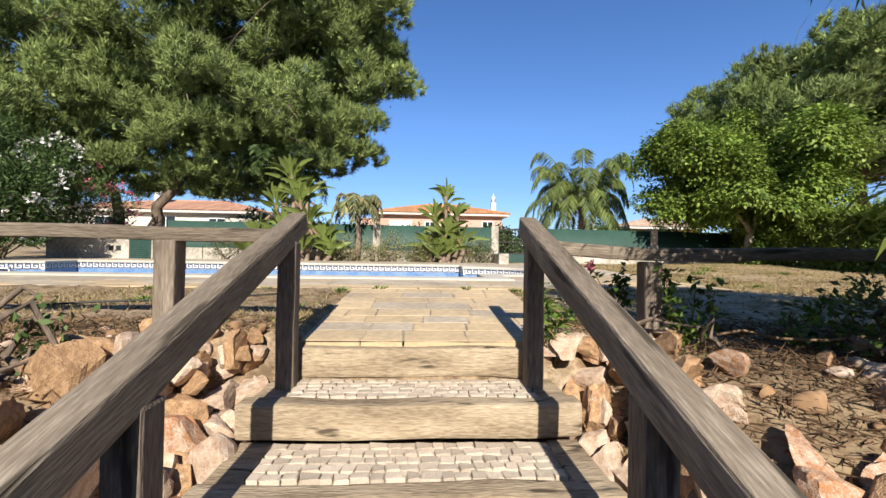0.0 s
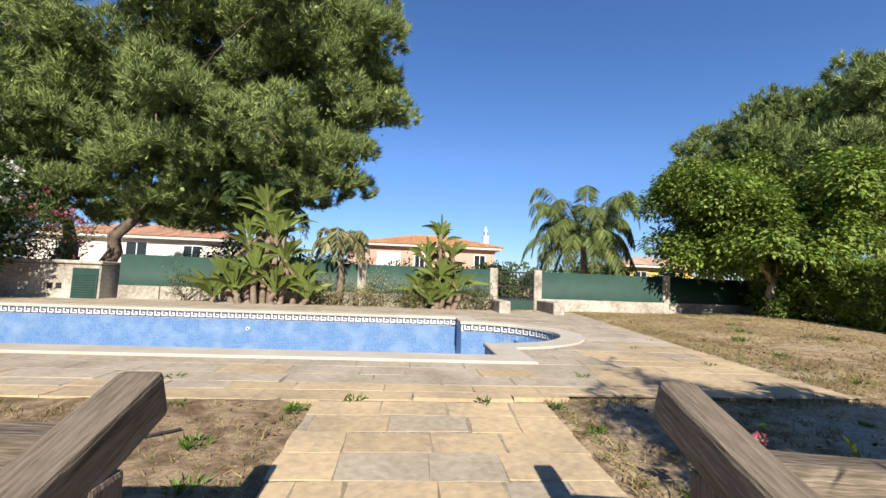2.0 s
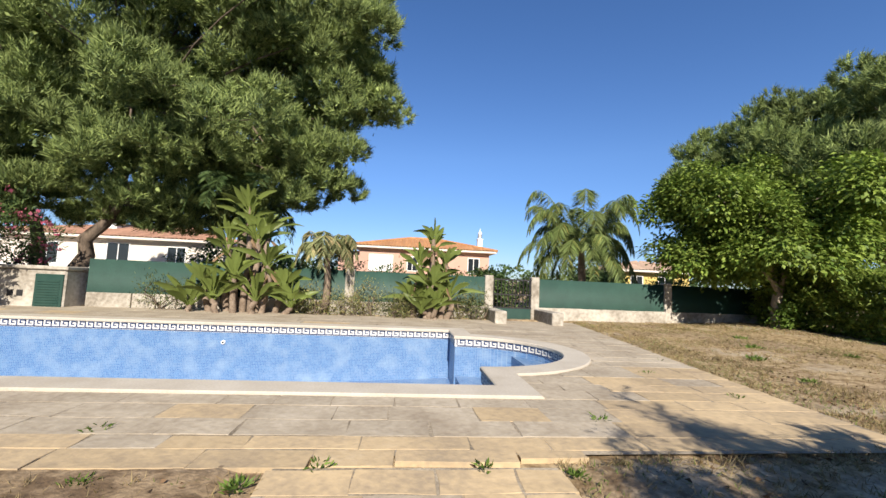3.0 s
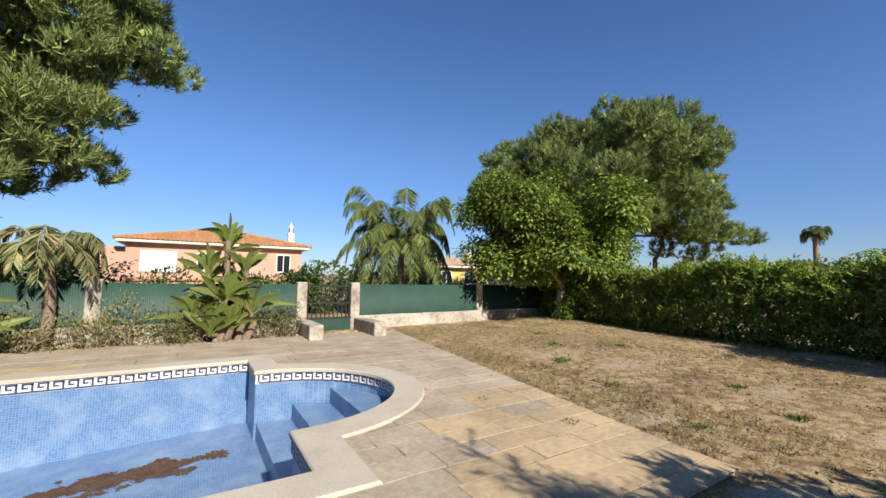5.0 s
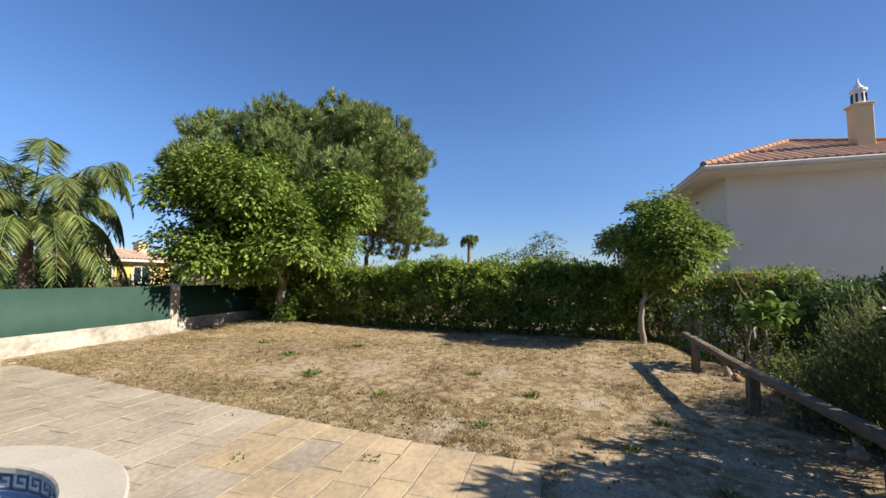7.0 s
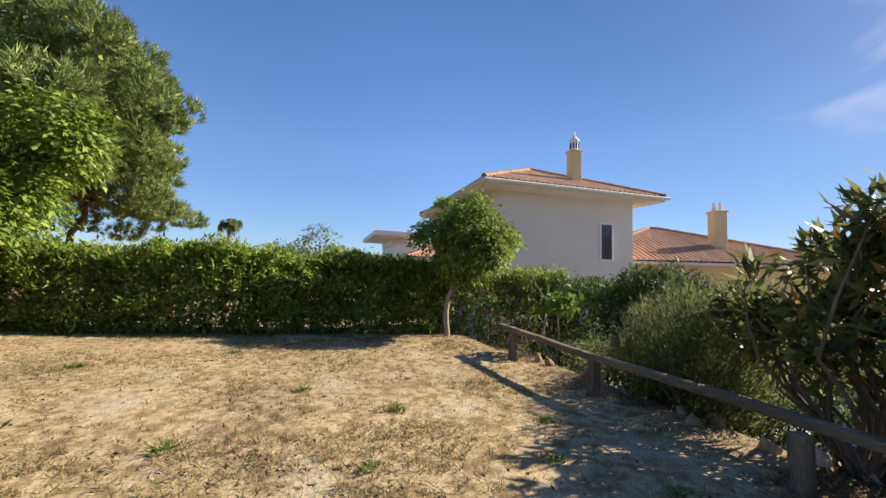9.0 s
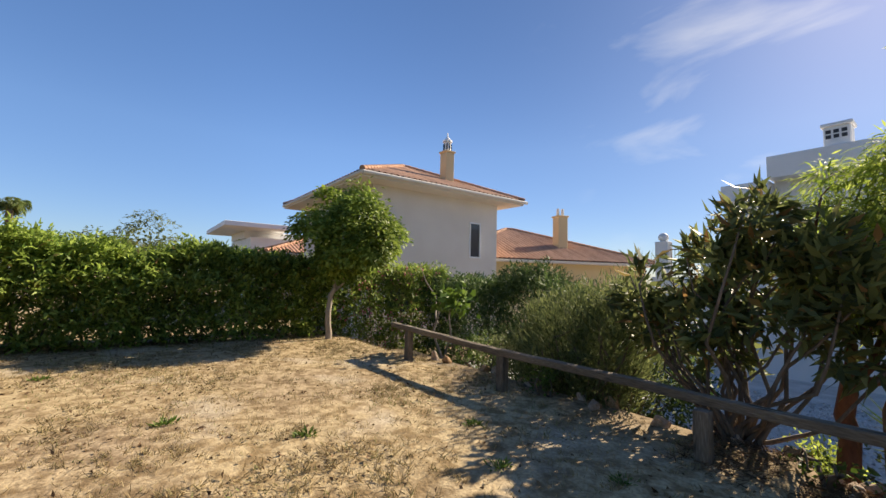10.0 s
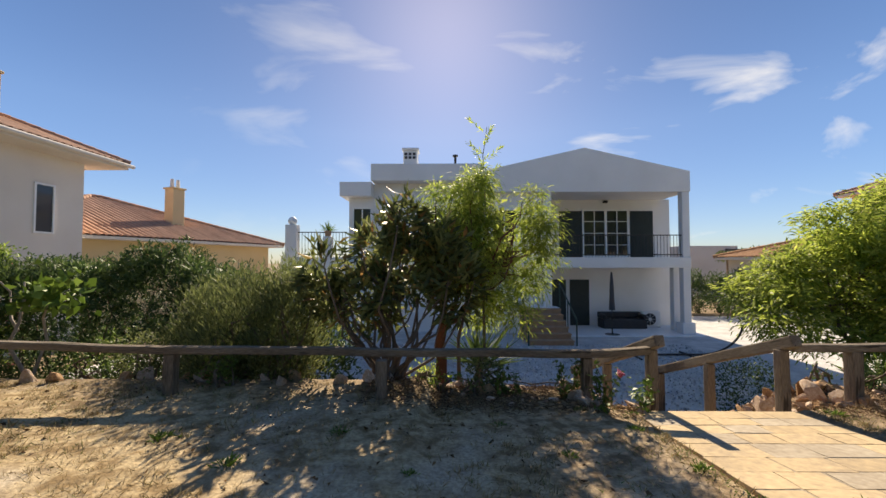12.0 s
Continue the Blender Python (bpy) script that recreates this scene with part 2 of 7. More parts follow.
def surface(name, base, vary, scale=3.0, rough=0.8, bump=0.3, fine=40.0, metal=0.0, pick=0.0, island=False, third=None, stretch=(1, 1, 1), spec=0.4, world=False, crack=0.0):
    """A worn surface: two colours mixed by broad and fine noise, a third in patches, relief, and a tone that differs from piece to piece."""
    m, n, bsdf = shader(name)
    N, L = n.nodes.new, n.links.new
    co = N("ShaderNodeTexCoord")
    mp = N("ShaderNodeMapping")
    mp.inputs["Scale"].default_value = stretch
    if world:
        geo = N("ShaderNodeNewGeometry")
        L(geo.outputs["Position"], mp.inputs["Vector"])
    else:
        L(co.outputs["Object"], mp.inputs["Vector"])
    a, b = N("ShaderNodeTexNoise"), N("ShaderNodeTexNoise")
    a.inputs["Scale"].default_value, a.inputs["Detail"].default_value = scale, 6
    b.inputs["Scale"].default_value, b.inputs["Detail"].default_value = fine, 4
    for t in (a, b):
        t.noise_dimensions = "4D" if pick and not world else "3D"
        L(mp.outputs[0], t.inputs["Vector"])
    rnd = None
    if pick:
        if island:
            g = N("ShaderNodeNewGeometry")
            rnd = g.outputs["Random Per Island"]
        else:
            g = N("ShaderNodeObjectInfo")
            rnd = g.outputs["Random"]
        mul = N("ShaderNodeMath")
        mul.operation = "MULTIPLY"
        mul.inputs[1].default_value = 37
        L(rnd, mul.inputs[0])
        for t in (a, b) if not world else ():
            L(mul.outputs[0], t.inputs["W"])
    add = N("ShaderNodeMath")
    add.operation = "MULTIPLY_ADD"
    add.inputs[1].default_value = 0.45
    L(b.outputs[0], add.inputs[0])
    sc = N("ShaderNodeMath")
    sc.operation = "MULTIPLY"
    sc.inputs[1].default_value = 0.6
    L(a.outputs[0], sc.inputs[0])
    L(sc.outputs[0], add.inputs[2])
    ramp = N("ShaderNodeValToRGB")
    ramp.color_ramp.elements[0].position, ramp.color_ramp.elements[1].position = 0.36, 0.68
    ramp.color_ramp.elements[0].color, ramp.color_ramp.elements[1].color = (*vary, 1), (*base, 1)
    if third:
        e = ramp.color_ramp.elements.new(0.6)
        e.color = (*third, 1)
        ramp.color_ramp.elements[2].position = 0.72
    L(add.outputs[0], ramp.inputs[0])
    col = ramp.outputs[0]
    if pick:
        hsv = N("ShaderNodeHueSaturation")
        mr = N("ShaderNodeMapRange")
        mr.inputs["To Min"].default_value, mr.inputs["To Max"].default_value = 1 - pick, 1 + pick
        L(rnd, mr.inputs["Value"])
        L(mr.outputs[0], hsv.inputs["Value"])
        L(col, hsv.inputs["Color"])
        col = hsv.outputs[0]
    if crack:
        split = N("ShaderNodeTexNoise")
        split.inputs["Scale"].default_value, split.inputs["Detail"].default_value = crack, 3
        L(mp.outputs[0], split.inputs["Vector"])
        line = N("ShaderNodeMapRange")
        line.inputs["From Min"].default_value, line.inputs["From Max"].default_value = 0.62, 0.68
        line.inputs["To Max"].default_value = 0.85
        L(split.outputs[0], line.inputs["Value"])
        deep_mix = N("ShaderNodeMix")
        deep_mix.data_type = "RGBA"
        L(line.outputs[0], deep_mix.inputs["Factor"])
        A, B = [q for q in deep_mix.inputs if q.type == "RGBA"]
        L(col, A)
        B.default_value = (0.035, 0.028, 0.02, 1)
        col = [q for q in deep_mix.outputs if q.type == "RGBA"][0]
    L(col, bsdf.inputs["Base Color"])
    bsdf.inputs["Roughness"].default_value = rough
    bsdf.inputs["Metallic"].default_value = metal
    bsdf.inputs["Specular IOR Level"].default_value = spec
    if bump:
        bp = N("ShaderNodeBump")
        bp.inputs["Strength"].default_value, bp.inputs["Distance"].default_value = bump, 0.02
        L(add.outputs[0], bp.inputs["Height"])
        L(bp.outputs[0], bsdf.inputs["Normal"])
    return m


def leaf(name, dark, light, rough=0.45, through_light=0.3, dry=None, share=0.0):
    """Foliage: every leaf has its own tone, and lets some light through."""
    m, n, bsdf = shader(name)
    N, L = n.nodes.new, n.links.new
    g = N("ShaderNodeNewGeometry")
    ramp = N("ShaderNodeValToRGB")
    ramp.color_ramp.elements[0].color, ramp.color_ramp.elements[1].color = (*dark, 1), (*light, 1)
    if dry:
        e = ramp.color_ramp.elements.new(1 - share)
        e.color = (*light, 1)
        ramp.color_ramp.elements[2].color = (*dry, 1)
    L(g.outputs["Random Per Island"], ramp.inputs[0])
    nz = N("ShaderNodeTexNoise")
    nz.inputs["Scale"].default_value = 0.9
    L(g.outputs["Position"], nz.inputs["Vector"])
    mr = N("ShaderNodeMapRange")
    mr.inputs["From Min"].default_value, mr.inputs["From Max"].default_value = 0.3, 0.7
    mr.inputs["To Min"].default_value, mr.inputs["To Max"].default_value = 0.7, 1.3
    L(nz.outputs[0], mr.inputs["Value"])
    hsv = N("ShaderNodeHueSaturation")
    L(mr.outputs[0], hsv.inputs["Value"])
    L(ramp.outputs[0], hsv.inputs["Color"])
    L(hsv.outputs[0], bsdf.inputs["Base Color"])
    bsdf.inputs["Roughness"].default_value = rough
    bsdf.inputs["Specular IOR Level"].default_value = 0.22
    tr = N("ShaderNodeBsdfTranslucent")
    L(hsv.outputs[0], tr.inputs["Color"])
    mix = N("ShaderNodeMixShader")
    mix.inputs[0].default_value = through_light
    L(bsdf.outputs[0], mix.inputs[1])
    L(tr.outputs[0], mix.inputs[2])
    L(mix.outputs[0], n.nodes["Material Output"].inputs["Surface"])
    return m


def ground_material():
    """Dry lawn: straw, bare sandy soil and thin green, with litter relief."""
    m, n, bsdf = shader("dry_lawn")
    N, L = n.nodes.new, n.links.new
    g = N("ShaderNodeNewGeometry")

    def nz(scale, detail, lo, hi):
        t = N("ShaderNodeTexNoise")
        t.inputs["Scale"].default_value, t.inputs["Detail"].default_value = scale, detail
        L(g.outputs["Position"], t.inputs["Vector"])
        r = N("ShaderNodeMapRange")
        r.inputs["From Min"].default_value, r.inputs["From Max"].default_value = lo, hi
        L(t.outputs[0], r.inputs["Value"])
        return t, r

    def mixed(a, b, f):
        x = N("ShaderNodeMix")
        x.data_type = "RGBA"
        L(f, x.inputs["Factor"])
        for s, v in (("A", a), ("B", b)):
            sock = [q for q in x.inputs if q.name == s and q.type == "RGBA"][0]
            if isinstance(v, tuple):
                sock.default_value = (*v, 1)
            else:
                L(v, sock)
        return [q for q in x.outputs if q.type == "RGBA"][0]

    t1, f1 = nz(0.55, 5, 0.42, 0.62)
    t2, f2 = nz(9.0, 7, 0.38, 0.6)
    t3, f3 = nz(38.0, 4, 0.4, 0.65)
    t4, f4 = nz(0.9, 6, 0.55, 0.7)
    straw = mixed((0.25, 0.17, 0.085), (0.50, 0.385, 0.225), f2.outputs[0])
    soil = mixed((0.18, 0.12, 0.07), (0.42, 0.315, 0.20), f2.outputs[0])
    c = mixed(straw, soil, f1.outputs[0])
    c = mixed(c, (0.50, 0.42, 0.31), f4.outputs[0])
    place = N("ShaderNodeSeparateXYZ")
    L(g.outputs["Position"], place.inputs[0])
    bank = N("ShaderNodeMapRange")
    bank.inputs["From Min"].default_value, bank.inputs["From Max"].default_value = 2.15, 1.75
    bank.inputs["To Max"].default_value = 0.6
    L(place.outputs["Y"], bank.inputs["Value"])
    # bank soil, dark with debris and darkened further to stand in for shade
    bank_soil_shade = mixed((0.09, 0.062, 0.04), (0.31, 0.22, 0.14), f3.outputs[0])
    c = mixed(c, bank_soil_shade, bank.outputs[0])
    beds = N("ShaderNodeMapRange")
    beds.inputs["From Min"].default_value, beds.inputs["From Max"].default_value = 1.1, 0.0
    L(place.outputs["X"], beds.inputs["Value"])
    strip = N("ShaderNodeMapRange")
    strip.inputs["From Min"].default_value, strip.inputs["From Max"].default_value = 4.4, 4.0
    strip.inputs["To Max"].default_value = 0.7
    L(place.outputs["Y"], strip.inputs["Value"])
    both = N("ShaderNodeMath")
    both.operation = "MULTIPLY"
    L(beds.outputs[0], both.inputs[0])
    L(strip.outputs[0], both.inputs[1])
    c = mixed(c, mixed((0.13, 0.088, 0.055), (0.31, 0.22, 0.135), f2.outputs[0]), both.outputs[0])
    dark = mixed(c, (0.126, 0.0888, 0.0518), f3.outputs[0])
    half = N("ShaderNodeMix")
    half.data_type = "RGBA"
    half.inputs["Factor"].default_value = 0.45
    A, B = [q for q in half.inputs if q.type == "RGBA"]
    L(c, A)
    L(dark, B)
    L([q for q in half.outputs if q.type == "RGBA"][0], bsdf.inputs["Base Color"])
    bsdf.inputs["Roughness"].default_value = 0.95
    bsdf.inputs["Specular IOR Level"].default_value = 0.15
    bp = N("ShaderNodeBump")
    bp.inputs["Strength"].default_value, bp.inputs["Distance"].default_value = 0.5, 0.02
    L(t3.outputs[0], bp.inputs["Height"])
    L(bp.outputs[0], bsdf.inputs["Normal"])
    return m


def mosaic_material():
    """Small blue glass tiles with paler joints."""
    m, n, bsdf = shader("blue_mosaic")
    N, L = n.nodes.new, n.links.new
    g = N("ShaderNodeNewGeometry")
    sep = N("ShaderNodeSeparateXYZ")
    L(g.outputs["Position"], sep.inputs[0])
    add = N("ShaderNodeMath")
    L(sep.outputs["X"], add.inputs[0])
    L(sep.outputs["Y"], add.inputs[1])
    sepn = N("ShaderNodeSeparateXYZ")
    L(g.outputs["Normal"], sepn.inputs[0])
    flat = N("ShaderNodeMath")
    flat.operation = "GREATER_THAN"
    flat.inputs[1].default_value = 0.7
    L(sepn.outputs["Z"], flat.inputs[0])
    wallco, floorco = N("ShaderNodeCombineXYZ"), N("ShaderNodeCombineXYZ")
    L(add.outputs[0], wallco.inputs["X"])
    L(sep.outputs["Z"], wallco.inputs["Y"])
    L(sep.outputs["X"], floorco.inputs["X"])
    L(sep.outputs["Y"], floorco.inputs["Y"])
    mv = N("ShaderNodeMix")
    mv.data_type = "VECTOR"
    L(flat.outputs[0], mv.inputs["Factor"])
    A, B = [q for q in mv.inputs if q.type == "VECTOR" and q.name in "AB"]
    L(wallco.outputs[0], A)
    L(floorco.outputs[0], B)
    br = N("ShaderNodeTexBrick")
    br.offset = 0
    br.inputs["Scale"].default_value = 1
    br.inputs["Brick Width"].default_value = br.inputs["Row Height"].default_value = 0.03
    br.inputs["Mortar Size"].default_value = 0.0022
    br.inputs["Color1"].default_value = (0.0638, 0.156, 0.343, 1)
    br.inputs["Color2"].default_value = (0.111, 0.23, 0.421, 1)
    br.inputs["Mortar"].default_value = (0.221, 0.312, 0.452, 1)
    L([q for q in mv.outputs if q.type == "VECTOR"][0], br.inputs["Vector"])
    nz = N("ShaderNodeTexNoise")
    nz.inputs["Scale"].default_value, nz.inputs["Detail"].default_value = 3.4, 8
    L(g.outputs["Position"], nz.inputs["Vector"])
    r = N("ShaderNodeMapRange")
    r.inputs["From Min"].default_value, r.inputs["From Max"].default_value = 0.45, 0.75
    r.inputs["To Max"].default_value = 0.55
    L(nz.outputs[0], r.inputs["Value"])
    mx = N("ShaderNodeMix")
    mx.data_type = "RGBA"
    L(r.outputs[0], mx.inputs["Factor"])
    A, B = [q for q in mx.inputs if q.type == "RGBA"]
    L(br.outputs["Color"], A)
    B.default_value = (0.30, 0.40, 0.51, 1)
    L([q for q in mx.outputs if q.type == "RGBA"][0], bsdf.inputs["Base Color"])
    bsdf.inputs["Roughness"].default_value = 0.35
    bp = N("ShaderNodeBump")
    bp.invert = True
    bp.inputs["Strength"].default_value, bp.inputs["Distance"].default_value = 0.3, 0.003
    L(br.outputs["Fac"], bp.inputs["Height"])
    L(bp.outputs[0], bsdf.inputs["Normal"])
    return m


M_lawn = ground_material()
M_mosaic = mosaic_material()
M_gravel = surface("grey_gravel", (0.62, 0.60, 0.57), (0.36, 0.35, 0.33), 2.5, 0.9, 0.8, 34, world=True)
M_stone_grey = surface("pale_flagstone", (0.51, 0.44, 0.345), (0.30, 0.245, 0.18), 1.7, 0.9, 0.6, 20, pick=0.06, third=(0.44, 0.375, 0.285), spec=0.12, world=True)
M_stone_ochre = surface("ochre_flagstone", (0.555, 0.43, 0.27), (0.34, 0.265, 0.18), 1.7, 0.9, 0.6, 20, pick=0.08, third=(0.52, 0.395, 0.24), spec=0.12, world=True)
M_joint = surface("sandy_joint", (0.45, 0.375, 0.275), (0.12, 0.095, 0.065), 2.2, 0.95, 0.6, 50, world=True)
M_cobble = surface("pale_cobble", (0.60, 0.52, 0.42), (0.36, 0.285, 0.21), 14, 0.85, 0.3, 60, pick=0.2, spec=0.2)
M_coping = surface("cream_coping", (0.56, 0.505, 0.42), (0.42, 0.365, 0.29), 2.2, 0.75, 0.15, 50, world=True)
M_timber = surface("weathered_timber", (0.33, 0.285, 0.22), (0.075, 0.058, 0.042), 1.5, 0.9, 0.8, 26, stretch=(0.6, 5, 5), third=(0.21, 0.17, 0.128), spec=0.2, crack=3.0)
M_post = surface("weathered_post", (0.34, 0.295, 0.235), (0.075, 0.06, 0.046), 1.6, 0.9, 1.0, 24, crack=3.2, stretch=(5, 5, 0.6), third=(0.225, 0.178, 0.135), spec=0.2)
M_sleeper = surface("worn_step_timber", (0.46, 0.385, 0.275), (0.17, 0.125, 0.08), 2.5, 0.95, 0.9, 26, crack=4.0, stretch=(0.8, 3.5, 3.5), third=(0.37, 0.295, 0.20), spec=0.15)
M_rock = surface("tan_rock", (0.52, 0.41, 0.30), (0.19, 0.11, 0.06), 4.0, 0.9, 0.7, 18, pick=0.25, third=(0.42, 0.26, 0.14), spec=0.2)
M_rock_white = surface("white_rock", (0.64, 0.58, 0.50), (0.34, 0.21, 0.13), 3.5, 0.9, 0.6, 18, pick=0.18, third=(0.54, 0.42, 0.32), spec=0.2)
M_rock_rust = surface("rusty_rock", (0.44, 0.21, 0.10), (0.52, 0.42, 0.33), 3.0, 0.85, 0.6, 18, pick=0.15, third=(0.30, 0.14, 0.06))
M_plaster = surface("white_plaster", (0.80, 0.79, 0.77), (0.70, 0.69, 0.67), 0.8, 0.85, 0.05, 60)
M_oldwall = surface("stained_whitewash", (0.56, 0.52, 0.455), (0.21, 0.18, 0.14), 1.8, 0.9, 0.3, 12, third=(0.46, 0.42, 0.355))
M_green = surface("green_screen", (0.023, 0.068, 0.050), (0.015, 0.047, 0.035), 3, 0.6, 0.1, 40)
M_greenmetal = surface("dark_green_paint", (0.015, 0.05, 0.04), (0.03, 0.07, 0.055), 4, 0.45, 0.05, 50)
M_iron = surface("black_iron", (0.022, 0.022, 0.024), (0.05, 0.045, 0.04), 6, 0.45, 0.05, 60, metal=0.3)
M_greekwhite = surface("white_tile", (0.75, 0.73, 0.68), (0.62, 0.60, 0.55), 6, 0.4, 0.05, 60)
M_greekblue = surface("navy_tile", (0.03, 0.05, 0.12), (0.05, 0.07, 0.15), 6, 0.35, 0.05, 60)
M_litter = surface("leaf_litter", (0.15, 0.085, 0.055), (0.07, 0.04, 0.028), 6, 0.95, 0.5, 40)
M_roof = surface("clay_roof_tile", (0.50, 0.28, 0.18), (0.30, 0.155, 0.095), 1.4, 0.9, 0.3, 25, pick=0.12, island=True)
M_roof_orange = surface("orange_roof_tile", (0.53, 0.27, 0.115), (0.37, 0.175, 0.075), 1.4, 0.85, 0.3, 25, pick=0.1, island=True)
M_roof_pale = surface("pale_roof_tile", (0.56, 0.40, 0.29), (0.38, 0.25, 0.17), 1.4, 0.9, 0.3, 25, pick=0.12, island=True)
M_cream = surface("cream_render", (0.73, 0.665, 0.585), (0.65, 0.58, 0.50), 0.7, 0.9, 0.08, 60)
M_greyrender = surface("grey_render", (0.42, 0.42, 0.43), (0.35, 0.35, 0.36), 0.7, 0.9, 0.05, 60)
M_yellow = surface("yellow_render", (0.646, 0.493, 0.17), (0.578, 0.425, 0.136), 0.7, 0.9, 0.05, 60)
M_yellowpale = surface("pale_yellow_render", (0.70, 0.54, 0.31), (0.62, 0.46, 0.25), 0.7, 0.9, 0.05, 60)
M_pink = surface("pink_render", (0.56, 0.36, 0.28), (0.49, 0.30, 0.23), 0.7, 0.9, 0.05, 60)
M_shutter = surface("dark_green_shutter", (0.012, 0.022, 0.020), (0.02, 0.032, 0.03), 5, 0.5, 0.05, 60)
M_whitepaint = surface("white_paint", (0.80, 0.80, 0.79), (0.72, 0.72, 0.70), 3, 0.5, 0.03, 60)
M_dark = surface("black_plastic_and_hole_shade", (0.02, 0.02, 0.022), (0.035, 0.035, 0.037), 5, 0.5, 0.05, 60)
M_terra = surface("terracotta_step", (0.45, 0.27, 0.16), (0.33, 0.19, 0.11), 5, 0.8, 0.2, 60)
M_bark = surface("grey_bark", (0.20, 0.15, 0.11), (0.08, 0.06, 0.045), 4, 0.95, 0.9, 14, stretch=(3, 3, 0.6))
M_redbark = surface("red_brown_bark", (0.17, 0.075, 0.045), (0.08, 0.035, 0.022), 4, 0.9, 0.7, 14, stretch=(3, 3, 0.6))
M_palebark = surface("pale_bark", (0.40, 0.34, 0.27), (0.22, 0.18, 0.14), 5, 0.9, 0.6, 16, stretch=(3, 3, 0.6))
M_palmtrunk = surface("palm_trunk", (0.30, 0.23, 0.17), (0.14, 0.10, 0.07), 5, 0.95, 0.9, 20)
M_pine = leaf("pine_needles", (0.07, 0.11, 0.036), (0.325, 0.395, 0.128), 0.65, 0.16)
M_bright = leaf("bright_leaves", (0.065, 0.12, 0.018), (0.29, 0.38, 0.075), 0.5, 0.3)
M_hedge = leaf("hedge_leaves", (0.08, 0.14, 0.025), (0.36, 0.46, 0.10), 0.5, 0.45, (0.30, 0.18, 0.08), 0.03)
M_orange_tree = leaf("citrus_leaves", (0.09, 0.155, 0.025), (0.30, 0.38, 0.075), 0.5, 0.42)
M_feather = leaf("feathery_leaves", (0.17, 0.25, 0.04), (0.48, 0.54, 0.12), 0.55, 0.64)
M_loquat = leaf("loquat_leaves", (0.06, 0.085, 0.03), (0.25, 0.28, 0.10), 0.45, 0.42, (0.30, 0.16, 0.06), 0.14)
M_rosemary = leaf("grey_green_shrub", (0.07, 0.095, 0.035), (0.23, 0.26, 0.10), 0.65, 0.4)
M_palm = leaf("palm_leaves", (0.07, 0.115, 0.035), (0.27, 0.33, 0.11), 0.5, 0.35, (0.36, 0.30, 0.08), 0.1)
M_greypalm = leaf("grey_palm_leaves", (0.12, 0.14, 0.06), (0.34, 0.36, 0.17), 0.6, 0.35, (0.50, 0.38, 0.2), 0.35)
M_banana = leaf("banana_leaves", (0.025, 0.055, 0.014), (0.19, 0.235, 0.06), 0.4, 0.32, (0.46, 0.35, 0.10), 0.36)
M_olean = leaf("oleander_leaves", (0.0382, 0.0765, 0.0255), (0.128, 0.187, 0.0595), 0.55, 0.3)
M_litterleaf = leaf("dry_litter_leaves", (0.06, 0.035, 0.02), (0.24, 0.15, 0.085), 0.9, 0.1)
M_white_flower = leaf("white_flowers", (0.7, 0.66, 0.6), (0.85, 0.82, 0.78), 0.6, 0.3)
M_pink_flower = leaf("pink_flowers", (0.6, 0.12, 0.2), (0.75, 0.28, 0.36), 0.6, 0.3)
M_weed = leaf("weed_leaves", (0.0595, 0.111, 0.017), (0.17, 0.255, 0.051), 0.5, 0.3)
M_straw = leaf("dry_grass_blades", (0.192, 0.136, 0.064), (0.416, 0.328, 0.176), 0.8, 0.2, (0.128, 0.16, 0.048), 0.12)
M_grassgreen = leaf("green_grass_blades", (0.085, 0.136, 0.0255), (0.23, 0.272, 0.0765), 0.7, 0.25)
M_bedgreen = leaf("weedy_shrub_leaves", (0.12, 0.135, 0.045), (0.34, 0.33, 0.13), 0.6, 0.3, (0.36, 0.26, 0.13), 0.2)
M_brownstalk = leaf("dry_stalks", (0.16, 0.10, 0.06), (0.34, 0.23, 0.13), 0.8, 0.15)


# ---- ground ----
def smooth(a, b, x):
    t = np.clip((x - a) / (b - a), 0, 1)
    return t * t * (3 - 2 * t)


LOW = -0.30
POOL_Y0, POOL_Y1, POOL_X0, POOL_X1 = 5.76, 9.94, -8.2, 1.0
ROUND_Y, ROUND_RY, ROUND_RX = 7.85, 1.26, 1.46


def path_z(y):
    return 0.93 + 0.0765 * (y - 2.2)


def ground_z(x, y):
    garden = 1.065 + 0.012 * np.maximum(0, y - 5.4) + 0.12 * np.exp(-((x - 11) ** 2 + (y - 12.5) ** 2) / 6) - 0.045 * np.maximum(0, 4 - y) * (x < 3) * (y > 0)
    foot = np.where(x > 8.6, 0.4, 0.0)
    k = smooth(-0.5 + foot, 1.75 + foot, y)
    z = LOW + (garden - LOW) * k
    cut = np.minimum(z, 0.05 + 0.372 * (y - 0.1) - 0.22)
    w = smooth(0.86, 1.45, np.abs(x))
    z = np.where((y < 2.25) & (y > -0.9), cut * (1 - w) + z * w, z)
    trail = (x > -0.68) & (x < 0.98) & (y >= 2.2) & (y < 4.1)
    z = np.where(trail, path_z(y) - 0.03, z)
    return z


def in_pool(x, y, grow=0.0):
    main = (x > POOL_X0 - grow) & (x < POOL_X1 + grow) & (y > POOL_Y0 - grow) & (y < POOL_Y1 + grow)
    right = (((x - POOL_X1) / (ROUND_RX + grow)) ** 2 + ((y - ROUND_Y) / (ROUND_RY + grow)) ** 2 < 1) & (x > POOL_X1)
    left = (((x - POOL_X0) / (ROUND_RX + grow)) ** 2 + ((y - ROUND_Y) / (ROUND_RY + grow)) ** 2 < 1) & (x < POOL_X0)
    return main | right | left


